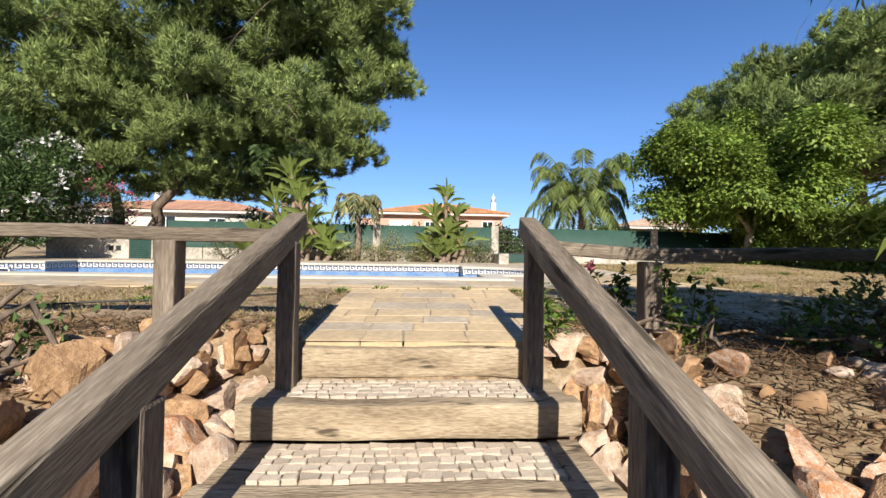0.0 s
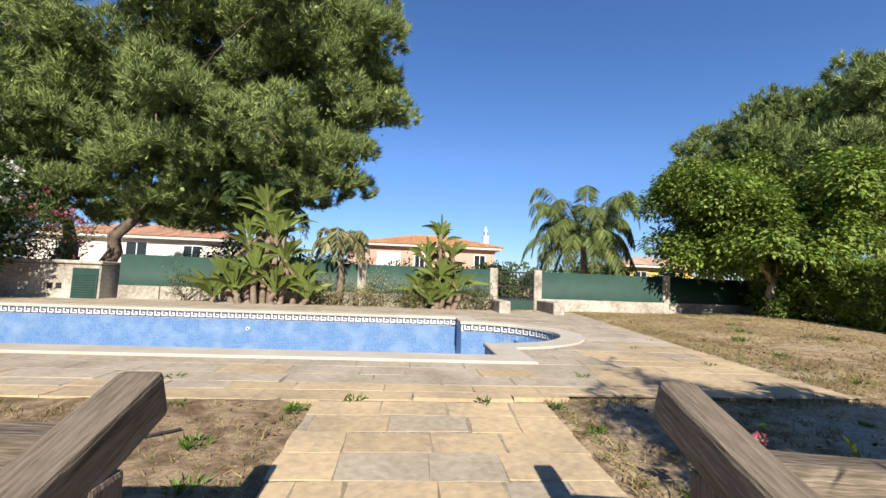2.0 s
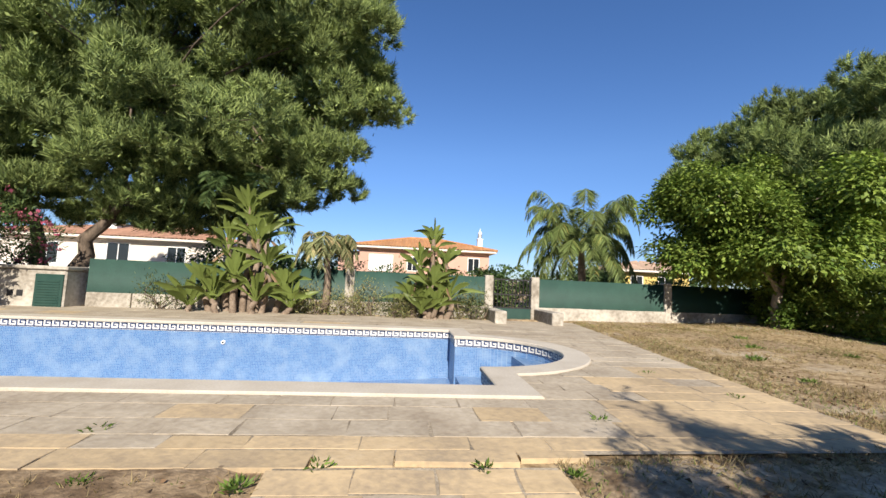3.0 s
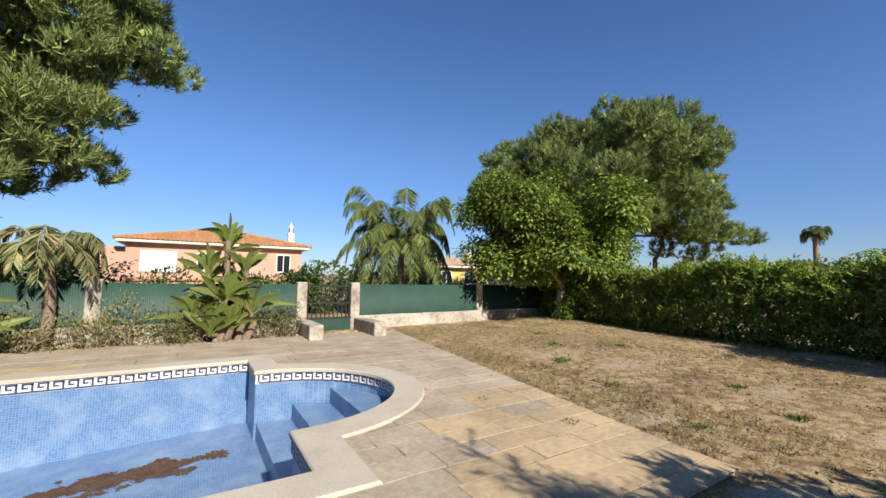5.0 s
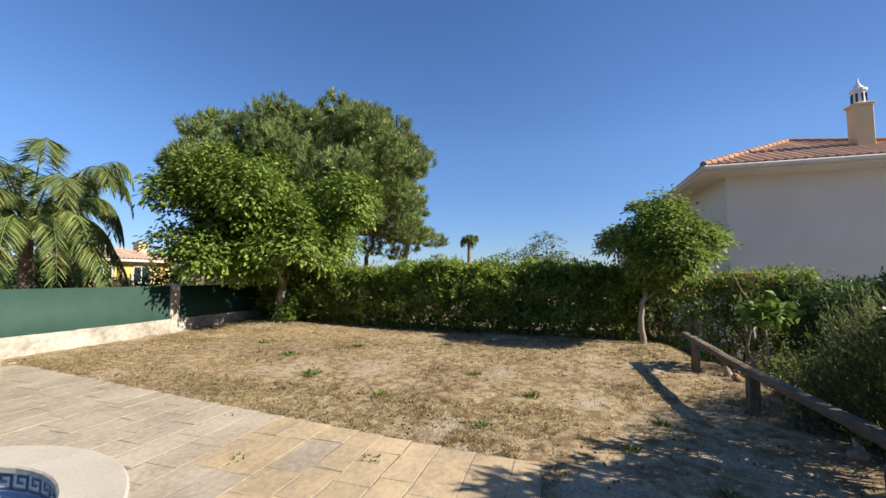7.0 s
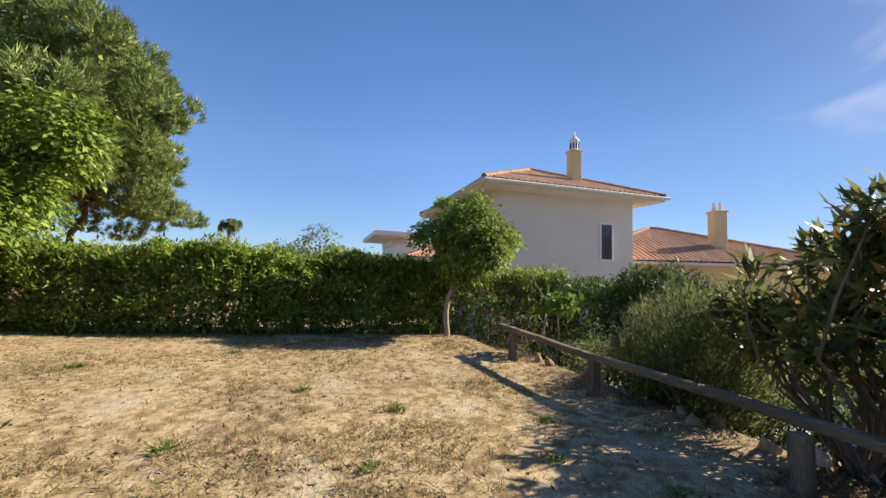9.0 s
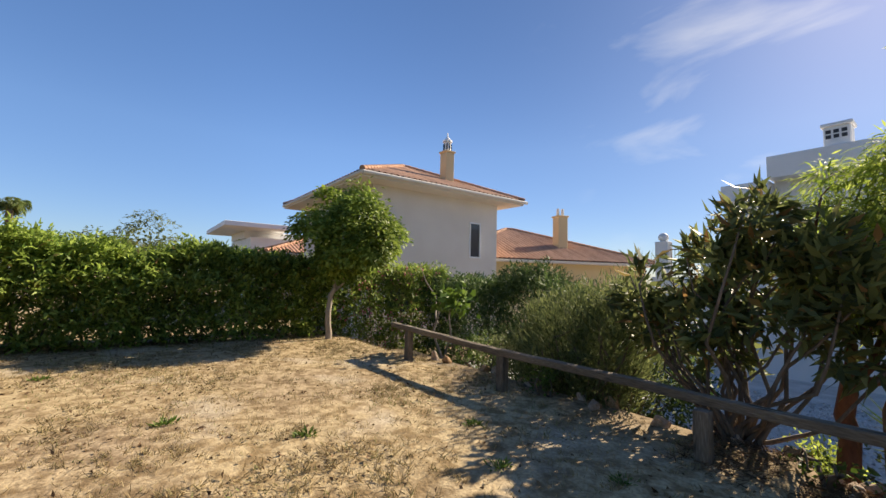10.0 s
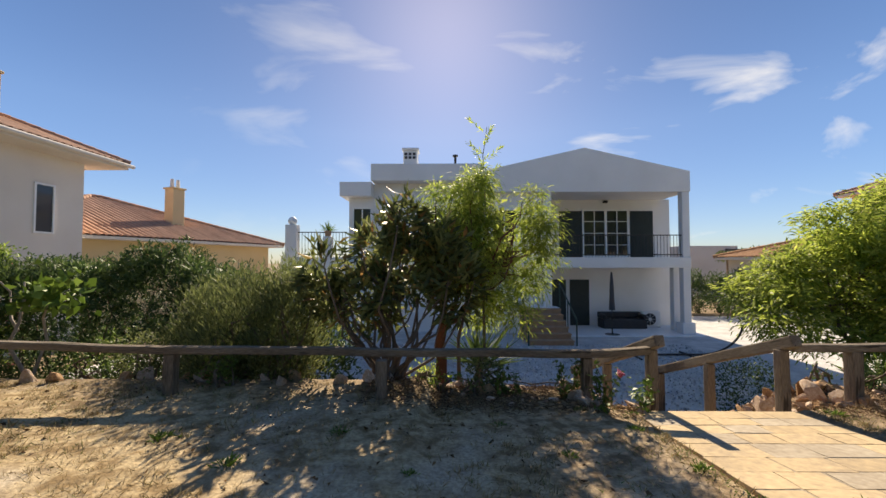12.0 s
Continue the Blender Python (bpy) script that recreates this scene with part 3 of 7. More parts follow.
def build_ground():
    xs = np.unique(np.concatenate([np.array([-1500, -600, -250, -120, -70, -45, -30, -22.0]), np.arange(-4, 11.6, 0.1), np.arange(-16, 16.01, 0.4), np.array([20, 28, 40, 60, 100, 200, 500, 1500.0])]))
    ys = np.unique(np.concatenate([np.array([-1500, -600, -250, -120, -60, -30, -18, -10.0, -6, -4]), np.arange(1.6, 13.2, 0.1), np.arange(-2, 15.01, 0.2), np.array([18, 24, 35, 60, 100, 200, 500, 1500.0])]))
    X, Y = np.meshgrid(xs, ys)
    Z = ground_z(X, Y)
    near = (np.abs(X) < 15) & (Y > -2) & (Y < 15)
    bump = np.array([noise.noise(Vector((a * 0.9, b * 0.9, 0))) + 0.5 * noise.noise(Vector((a * 2.7, b * 2.7, 3))) for a, b in zip(X.ravel(), Y.ravel())]).reshape(X.shape)
    fine = np.array([noise.noise(Vector((a * 7.0, b * 7.0, 8))) for a, b in zip(X.ravel(), Y.ravel())]).reshape(X.shape)
    paved = (Y > 4.15) & (Y < 12.6) & (X < 5.2) | ((np.abs(X - 0.15) < 1.0) & (Y < 4.2))
    Z = Z + np.where(near & ~paved, 0.02 * bump + 0.016 * fine, -0.02 * paved)
    nx, ny = len(xs), len(ys)
    keep = []
    for j in range(ny - 1):
        for i in range(nx - 1):
            cx, cy = (xs[i] + xs[i + 1]) / 2, (ys[j] + ys[j + 1]) / 2
            if not in_pool(np.array(cx), np.array(cy), 0.1):
                keep.append((j * nx + i, j * nx + i + 1, (j + 1) * nx + i + 1, (j + 1) * nx + i))
    me = mesh_from("ground", np.stack([X, Y, Z], -1).reshape(-1, 3), keep)
    tagged(put("ground", me, M_lawn, smooth=True), "dry straw lawn with bare sandy soil patches", "ground", kind="structure")


build_ground()

# gravel yard in front of the house
bm = bmesh.new()
vs = [bm.verts.new(p) for p in [(-14, -0.95, LOW + 0.012), (-14, -14, LOW + 0.012), (12, -14, LOW + 0.012), (12, -0.95, LOW + 0.012)]]
bm.faces.new(vs)
yard = tagged(part("pavement", bm, M_gravel), "grey gravel and small sett driveway below the bank", "driveway", kind="structure")


# ---- pool ----
def pool_outline(grow, n=28):
    """The pool's edge, widened by grow, counter-clockwise."""
    out = []
    x1, x0, y0, y1 = POOL_X1 + grow, POOL_X0 - grow, POOL_Y0 - grow, POOL_Y1 + grow
    rx, ry = ROUND_RX + grow, ROUND_RY + grow
    out.append((x0, y0))
    out.append((x1, y0))
    start = math.acos(min(1, (x1 - POOL_X1) / rx))
    for i in range(n + 1):
        a = -start + 2 * start * i / n
        out.append((POOL_X1 + rx * math.cos(a), ROUND_Y + ry * math.sin(a)))
    out.append((x1, y1))
    out.append((x0, y1))
    for i in range(n + 1):
        a = math.pi - start + 2 * start * i / n
        out.append((POOL_X0 + rx * math.cos(a), ROUND_Y + ry * math.sin(a)))
    return out


COPE_Z = 1.10


def cope_z(y):
    return COPE_Z + 0.012 * (y - 5.5)


def floor_z(x):
    return 0.20 + 0.055 * (min(x, POOL_X1) - POOL_X1)



def build_pool():
    pool = thing("swimming_pool", (0, 0, 0), "empty swimming pool lined with blue mosaic, cream stone coping", "swimming pool", kind="structure")
    inner, outer = pool_outline(0.0), pool_outline(0.34)
    n = len(inner)
    shell = bmesh.new()
    top = [shell.verts.new((x, y, cope_z(y) - 0.03)) for x, y in inner]
    bot = [shell.verts.new((x, y, floor_z(x))) for x, y in inner]
    for i in range(n):
        j = (i + 1) % n
        shell.faces.new((top[j], top[i], bot[i], bot[j]))
    shell.faces.new(bot)
    bmesh.ops.triangulate(shell, faces=[f for f in shell.faces if len(f.verts) > 4])
    part("basin", shell, M_mosaic, pool, "blue mosaic walls and floor")
    cope = bmesh.new()
    lip = pool_outline(-0.03)
    rings = []
    for pts, z in ((lip, -0.05), (lip, -0.012), (pool_outline(-0.018), 0), (pool_outline(0.325), 0), (outer, -0.012), (outer, -0.1)):
        rings.append([cope.verts.new((x, y, cope_z(y) + z)) for x, y in pts])
    for a, b in zip(rings, rings[1:]):
        for i in range(n):
            j = (i + 1) % n
            cope.faces.new((a[i], a[j], b[j], b[i]))
    part("coping", cope, M_coping, pool, "cream stone coping")
    # band of meander tiles under the coping
    band = bmesh.new()
    tiles = bmesh.new()
    pts = pool_outline(-0.006)
    z0, z1 = -0.190, -0.055
    n = len(pts)
    ring0 = [band.verts.new((x, y, cope_z(y) + z0)) for x, y in pts]
    ring1 = [band.verts.new((x, y, cope_z(y) + z1)) for x, y in pts]
    for i in range(n):
        j = (i + 1) % n
        band.faces.new((ring1[j], ring1[i], ring0[i], ring0[j]))
    part("tile_band", band, M_greekwhite, pool, "white tile band")
    unit_w, h = 0.145, z1 - z0
    P2 = [Vector((x, y, 0)) for x, y in pool_outline(-0.012)]
    line = P2 + [P2[0]]
    dist = [0.0]
    for a, b in zip(line, line[1:]):
        dist.append(dist[-1] + (b - a).length)

    def at(s):
        s = min(max(s, 0), dist[-1] - 1e-6)
        k = max(i for i in range(len(dist)) if dist[i] <= s)
        k = min(k, len(line) - 2)
        f = (s - dist[k]) / max(1e-9, dist[k + 1] - dist[k])
        return line[k].lerp(line[k + 1], f)

    strokes = [(0.0, 0.06, 1.0, 0.20), (0.0, 0.20, 0.15, 0.92), (0.0, 0.78, 0.76, 0.92), (0.61, 0.42, 0.76, 0.78), (0.34, 0.42, 0.61, 0.56)]
    total = int(dist[-1] / unit_w)
    for k in range(total):
        for (u0, v0, u1, v1) in strokes:
            a, b = at((k + u0) * unit_w), at((k + u1) * unit_w)
            q = [tiles.verts.new((p.x, p.y, cope_z(p.y) + z0 + h * v)) for p, v in ((b, v0), (a, v0), (a, v1), (b, v1))]
            tiles.faces.new((q[0], q[1], q[2], q[3]))
    part("meander_tiles", tiles, M_greekblue, pool, "navy meander pattern tiles")
    # steps in the round end
    for name, x_front, z_top in (("pool_step", 1.03, 0.42), ("pool_step", 1.49, 0.64), ("pool_step", 1.97, 0.86)):
        sb = bmesh.new()
        prof = []
        if x_front < POOL_X1:
            half = ROUND_RY
            prof += [(x_front, ROUND_Y + half), (x_front, ROUND_Y - half), (POOL_X1, ROUND_Y - half)]
            a1 = math.pi / 2 - 0.001
        else:
            a1 = math.acos((x_front - POOL_X1) / ROUND_RX)
        for i in range(17):
            a = -a1 + 2 * a1 * i / 16
            prof.append((POOL_X1 + 0.995 * ROUND_RX * math.cos(a), ROUND_Y + 0.995 * ROUND_RY * math.sin(a)))
        lo = [sb.verts.new((x, y, 0.19)) for x, y in prof]
        hi = [sb.verts.new((x, y, z_top)) for x, y in prof]
        sb.faces.new(hi)
        for i in range(len(prof)):
            j = (i + 1) % len(prof)
            sb.faces.new((lo[i], lo[j], hi[j], hi[i]))
        bmesh.ops.recalc_face_normals(sb, faces=sb.faces[:])
        part(name, sb, M_mosaic, pool, "blue mosaic step")
    for x, z in ((-3.35, 0.78),):
        nb = rod((x, POOL_Y1 - 0.001, z), (x, POOL_Y1 - 0.03, z), 0.042, 0.036, 18)
        nozzle = part("inlet_nozzle", nb, M_whitepaint, pool, "white plastic inlet nozzle")
        # a black disc gives the shade inside the jet as colour
        part("jet_hole", rod((x, POOL_Y1 - 0.028, z), (x, POOL_Y1 - 0.034, z), 0.018, 0.018, 12), M_dark, nozzle, "black disc for the shaded jet opening")
    fr = bmesh.new()
    for lo, hi in (((-9.0, 0, 0.80), (-8.97, 0, 1.0)), ((-8.72, 0, 0.80), (-8.69, 0, 1.0)), ((-9.0, 0, 0.80), (-8.69, 0, 0.83)), ((-9.0, 0, 0.97), (-8.69, 0, 1.0))):
        box((lo[0], 8.86, lo[2]), (hi[0], 8.90, hi[2]), 0, fr)
    part("skimmer_frame", fr, M_whitepaint, pool, "white skimmer frame")
    return pool


build_pool()


def litter_patch(cx, cy, rx, ry):
    """A thin ragged film of wet leaves and silt on the pool floor."""
    n = 5200
    p = rng.uniform(-1, 1, (n, 2))
    x, y = cx + p[:, 0] * rx, cy + p[:, 1] * ry
    edge = 1 - np.sqrt(p[:, 0] ** 2 + p[:, 1] ** 2)
    rag = np.array([noise.noise(Vector((a * 2.2, b * 5.0, 3.0))) + 0.5 * noise.noise(Vector((a * 7.0, b * 9.0, 6.0))) for a, b in zip(x, y)])
    keep = edge + 0.9 * rag > 0.22
    x, y = x[keep], y[keep]
    n = len(x)
    P = np.stack([x, y, np.array([floor_z(a) for a in x]) + 0.004 + rng.uniform(0, 0.004, n)], 1)
    D = np.stack([rng.normal(0, 1, n), rng.normal(0, 1, n), rng.normal(0, 0.03, n)], 1)
    S = unit(np.cross(unit(D), [0, 0, 1.0]))
    L, W = rng.uniform(0.03, 0.07, n)[:, None], rng.uniform(0.02, 0.05, n)[:, None]
    V = np.stack([P, P + unit(D) * L * 0.5 + S * W / 2, P + unit(D) * L, P + unit(D) * L * 0.5 - S * W / 2], 1).reshape(-1, 3)
    F = np.arange(n)[:, None] * 4 + np.array([[0, 1, 2, 3]])
    tagged(put("leaf_litter", mesh_from("leaf_litter", V, F), M_litter), "brown film of wet leaf litter on the pool floor", "leaf litter", kind="stuff")


for q in ((-0.35, 8.85, 1.0, 0.32), (-2.6, 8.15, 1.5, 0.55), (-1.4, 8.5, 0.5, 0.4), (-5.0, 7.8, 2.4, 0.9)):
    litter_patch(*q)


# ---- steps and path ----
STEPS = [(2.19, 0.90), (1.78, 0.73), (1.34, 0.565), (0.90, 0.40), (0.46, 0.235), (0.02, 0.07), (-0.42, -0.10)]
stairs = thing("garden_steps", (0, 0, 0), "garden steps of worn timber risers and pale cobbles", "steps", kind="structure")
cob_meshes = []
for k in range(4):
    cb = box((-0.5, -0.5, -0.5), (0.5, 0.5, 0.5), 0.07)
    for v in cb.verts:
        v.co += Vector((rng.uniform(-0.11, 0.11), rng.uniform(-0.11, 0.11), rng.uniform(-0.04, 0.04)))
    me = bpy.data.meshes.new("cobble")
    cb.to_mesh(me)
    cb.free()
    me.materials.append(M_cobble)
    cob_meshes.append(me)
for i, (y, z) in enumerate(STEPS):
    half = 0.645 if i == 0 else 0.82
    sl = beam((-half, y + 0.055, z - 0.085), (half, y + 0.055, z - 0.085), 0.12, 0.17, bevel=0.02, wobble=0.022)
    part("riser_beam", sl, M_sleeper, stairs)
    if i:
        y1 = STEPS[i - 1][0]
        tread = box((-0.64, y + 0.09, z - 0.2), (0.64, y1 + 0.02, z - 0.022), 0.0)
        part("tread_bed", tread, M_joint, stairs)
        for sx in (-1, 1):
            part("side_board", box((min(sx * 0.64, sx * 0.80), y + 0.09, z - 0.2), (max(sx * 0.64, sx * 0.80), y1 + 0.02, z - 0.008), 0.008), M_sleeper, stairs)
cobbles = []
for i, (y, z) in enumerate(STEPS[1:4], 1):
    y1 = STEPS[i - 1][0] - 0.01
    rows = 5
    dy = (y1 - y - 0.12) / rows
    for r in range(rows):
        x = -0.635
        dr = rng.uniform(-0.006, 0.006)
        while x < 0.60:
            w = rng.uniform(0.048, 0.088)
            w = min(w, 0.635 - x)
            cobbles.append((x + w / 2, y + 0.12 + (r + 0.5) * dy + dr + rng.uniform(-0.005, 0.005), z - 0.022, w - 0.005, dy * rng.uniform(0.8, 0.96)))
            x += w


def flag(x0, y0, x1, y1, z, material, parent, tilt=0.0):
    """One flagstone with slightly uneven, worn edges."""
    b = bmesh.new()
    g = 0.005
    corners = [(x0 + g, y0 + g), (x1 - g, y0 + g), (x1 - g, y1 - g), (x0 + g, y1 - g)]
    j = rng.uniform(-0.01, 0.01, (4, 2))
    pts = [(c[0] + d[0], c[1] + d[1]) for c, d in zip(corners, j)]
    mid = []
    for a, c in zip(pts, pts[1:] + pts[:1]):
        mid.append(a)
        mid.append(((a[0] + c[0]) / 2 + rng.uniform(-0.008, 0.008), (a[1] + c[1]) / 2 + rng.uniform(-0.008, 0.008)))
    cx, cy = (x0 + x1) / 2, (y0 + y1) / 2
    zo = rng.uniform(-0.002, 0.002)
    rings = []
    for s, dz in ((1.0, -0.05), (1.0, -0.003), (0.992, 0.0)):
        rings.append([b.verts.new((cx + (px - cx) * s - cx, cy + (py - cy) * s - cy, dz + zo + tilt * (py - cy))) for px, py in mid])
    for a, c in zip(rings, rings[1:]):
        for i in range(8):
            k = (i + 1) % 8
            b.faces.new((a[i], a[k], c[k], c[i]))
    b.faces.new(rings[-1])
    ob = part("flagstone", b, material, parent)
    ob.location = (cx, cy, z)
    return ob


def edge_x(y):
    return 3.70 + 0.115 * (y - 4.38)


def near_y(x):
    return 4.06 + 0.08 * (x + 0.6)


FLAGS = []


def lay(x_of0, x_of1, y0, y1, course, ochre, wmin=0.45, wmax=0.85, z=None):
    y = y0
    while y < y1 - 0.05:
        h = min(course * rng.uniform(0.85, 1.15), y1 - y)
        if y1 - y - h < 0.15:
            h = y1 - y
        xa, xb = x_of0(y + h / 2), x_of1(y + h / 2)
        x = xa - rng.uniform(0, 0.2)
        while x < xb - 0.03:
            w = rng.uniform(wmin, wmax)
            if xb - x - w < 0.22:
                w = xb - x
            FLAGS.append((max(x, xa), y, x + w, y + h, z, ochre))
            x += w
        y += h


lay(lambda y: -0.67, lambda y: 0.95, 2.25, 4.06, 0.23, 0.7, 0.22, 0.52)
lay(lambda y: -9.0, lambda y: 3.72, 4.06, 4.52, 0.24, 0.8, 0.4, 0.8, 1.075)
lay(lambda y: -9.0, edge_x, 4.52, 5.42, 0.30, 0.05, 0.4, 0.8, 1.075)
lay(lambda y: POOL_X1 + 0.33 if y < 6.25 or y > 9.4 else POOL_X1 - 0.02 + (ROUND_RX + 0.34) * math.sqrt(max(0, 1 - ((y - ROUND_Y) / (ROUND_RY + 0.34)) ** 2)), edge_x, 5.42, 10.28, 0.29, 0.04, 0.34, 0.66, 1.075)
lay(lambda y: -9.0, edge_x, 10.28, 12.3, 0.45, 0.05, 0.5, 1.0, 1.085)

# bed under the flagstones
bed = bmesh.new()
for lo, hi in (((-0.64, 2.24, 0), (0.93, 4.08, 0)),):
    q = [bed.verts.new(p) for p in ((lo[0], lo[1], path_z(lo[1]) - 0.004), (hi[0], lo[1], path_z(lo[1]) - 0.004), (hi[0], hi[1], path_z(hi[1]) - 0.004), (lo[0], hi[1], path_z(hi[1]) - 0.004))]
    bed.faces.new(q)
under = [(x, y) for x, y in pool_outline(0.22) if x > POOL_X1 + 0.21]
areas = [[(-14, 3.95), (3.72, 4.3), (edge_x(5.56), 5.56), (-14, 5.56)], [(edge_x(5.56), 5.56), (edge_x(10.14), 10.14)] + under[::-1], [(-14, 10.14), (edge_x(10.14), 10.14), (edge_x(12.4), 12.4), (-14, 12.4)]]
for pts in areas:
    bed.faces.new([bed.verts.new((x, y, 1.0715 + 0.012 * max(0.0, y - 5.4))) for x, y in pts])
bmesh.ops.triangulate(bed, faces=bed.faces[:])
terrace = tagged(part("terrace", bed, M_joint), "flagstone terrace with sandy joints round the pool", "paving", kind="structure")


# ---- timber rails ----
def rail_fence(label, posts, rails, group):
    top = thing("timber_rail", posts[0][0], label, "railing", group)
    inv = Matrix.Translation(-Vector(posts[0][0]))
    for base, z_top, w in posts:
        b = beam((base[0], base[1], base[2] - 0.12), (base[0], base[1], z_top), w, w, bevel=0.012, wobble=0.006)
        b.transform(inv)
        part("post", b, M_post, top)
    for a, c, w, h in rails:
        b = beam(a, c, w, h, bevel=0.014, wobble=0.012)
        me = bpy.data.meshes.new("rail")
        x = (Vector(c) - Vector(a)).normalized()
        y = Vector((0, 0, 1)).cross(x).normalized()
        m = Matrix((x, y, x.cross(y))).transposed().to_4x4()
        m.translation = Vector(a)
        b.transform(m.inverted())
        ob = part("rail", b, M_timber, top)
        ob.matrix_local = inv @ m
    return top


def gz(x, y):
    return float(ground_z(np.array(float(x)), np.array(float(y))))


rail_fence("weathered grey timber knee rail along the lawn", [((1.33, 2.10, 0.98), 1.42, 0.10), ((3.40, 2.30, 1.02), 1.44, 0.105), ((5.55, 2.19, 1.02), 1.47, 0.105), ((7.66, 2.15, 1.03), 1.53, 0.105)],
           [((0.70, 2.12, 1.50), (1.36, 2.12, 1.46), 0.10, 0.075), ((1.30, 2.12, 1.46), (5.60, 2.2, 1.51), 0.10, 0.075), ((5.56, 2.2, 1.51), (8.12, 2.17, 1.575), 0.10, 0.075)], "garden rails")
rail_fence("weathered grey timber knee rail beside the path", [((-1.34, 2.14, 0.95), 1.50, 0.11), ((-3.3, 2.14, 0.95), 1.50, 0.11), ((-5.3, 2.14, 0.95), 1.50, 0.11)],
           [((-0.72, 2.14, 1.535), (-3.32, 2.14, 1.535), 0.10, 0.075), ((-3.3, 2.14, 1.535), (-7.2, 2.14, 1.535), 0.10, 0.075)], "garden rails")
for sx in (-0.68, 0.655):
    rail_fence("sloping weathered timber handrail of the garden steps", [((sx, 2.07, 0.72), 1.50, 0.096), ((sx, 0.92, 0.3), 1.07, 0.096), ((sx, -0.3, -0.2), 0.61, 0.096)],
               [((sx, 2.25, 1.62), (sx, -0.5, 0.595), 0.10, 0.115)], "stair handrails")


# ---- boundary wall, screens and gate ----
def fence_y(x):
    return 13.0 + 0.06 * (x - 2.4)


def ribbed_panel(x0, x1, z0, z1):
    n = int((x1 - x0) / 0.035)
    xs = np.linspace(x0, x1, n * 2 + 1)
    dy = np.where(np.arange(len(xs)) % 2, -0.012, 0.0)
    ys = np.array([fence_y(x) for x in xs]) - 0.06 + dy
    V = np.concatenate([np.stack([xs, ys, np.full_like(xs, z0)], 1), np.stack([xs, ys, np.full_like(xs, z1)], 1), np.stack([xs, ys + 0.03, np.full_like(xs, z1)], 1), np.stack([xs, ys + 0.03, np.full_like(xs, z0)], 1)])
    m = len(xs)
    F = []
    for r in range(3):
        for i in range(m - 1):
            F.append((r * m + i, r * m + i + 1, (r + 1) * m + i + 1, (r + 1) * m + i))
    return mesh_from("screen", V, F)


FTOP = 2.33
wall = thing("wall_north", (0, 0, 0), "low stained whitewashed boundary wall with green reed screens", "boundary wall", kind="structure")
PILLARS = [-9.4, -1.4, 2.42, 3.78, 8.0, 11.9]
SPANS = [(-7.6, -1.52), (-1.28, 2.30), (3.90, 7.88), (8.12, 11.8)]
for x in PILLARS[1:]:
    y = fence_y(x)
    part("pillar", box((x - 0.12, y - 0.12, 0.9), (x + 0.12, y + 0.12, FTOP + 0.03), 0.015), M_oldwall, wall)
for a, b in SPANS:
    n = 6
    bmw = bmesh.new()
    for i in range(n):
        xa, xb = a + (b - a) * i / n, a + (b - a) * (i + 1) / n
        box((xa, fence_y((xa + xb) / 2) - 0.09, 0.6), (xb, fence_y((xa + xb) / 2) + 0.09, 1.50 + 0.006 * (i % 2)), 0.0, bmw)
    part("wall_base", bmw, M_oldwall, wall)
    put("screen", ribbed_panel(a, b, 1.50, FTOP - 0.02), M_green, wall, "dark green reed screen")
for x0, x1, y0 in ((2.30, 2.60, 11.55), (3.75, 4.05, 11.55)):
    part("gate_cheek_wall", box((x0, y0, 0.6), (x1, fence_y(x0) - 0.12, 1.46), 0.02), M_oldwall, wall)
gate = thing("metal_gate", (2.54, 12.95, 0.5), "dark iron garden gate with vertical bars", "gate")
part("lower_panel", box((0.02, -0.02, 0.0), (1.10, 0.02, 0.95), 0.005), M_greenmetal, gate)
for z in (0.95, 1.32, 1.74):
    part("gate_frame", box((0.0, -0.02, z), (1.12, 0.02, z + 0.04), 0.004), M_iron, gate)
for i in range(11):
    part("bar", rod((0.03 + i * 0.106, 0, 0.98), (0.03 + i * 0.106, 0, 1.78), 0.015, sides=8), M_iron, gate)
part("handle", rod((0.95, -0.06, 1.02), (1.05, -0.06, 1.02), 0.012, sides=8), M_iron, gate)

# meter box at the west end of the wall
meter = thing("pump_house", (-9.5, 11.9, 1.0), "low concrete pump house with a green slatted door", "pump house")
part("body", box((-1.2, 0.0, 0), (1.75, 1.5, 1.0), 0.03), M_oldwall, meter)
part("roof_slab", box((-1.25, -0.05, 1.0), (1.8, 1.5, 1.09), 0.02), M_oldwall, meter)
part("door", box((1.12, -0.03, 0.05), (1.72, 0.02, 0.9), 0.008), M_greenmetal, meter, "green door")
for i in range(11):
    part("slat", box((1.18, -0.045, 0.12 + i * 0.06), (1.66, -0.02, 0.15 + i * 0.06), 0.003), M_greenmetal, meter)
for i in range(2):
    part("vent", box((0.55 + i * 0.2, -0.012, 0.38), (0.68 + i * 0.2, 0.02, 0.52), 0.004), M_dark, meter)


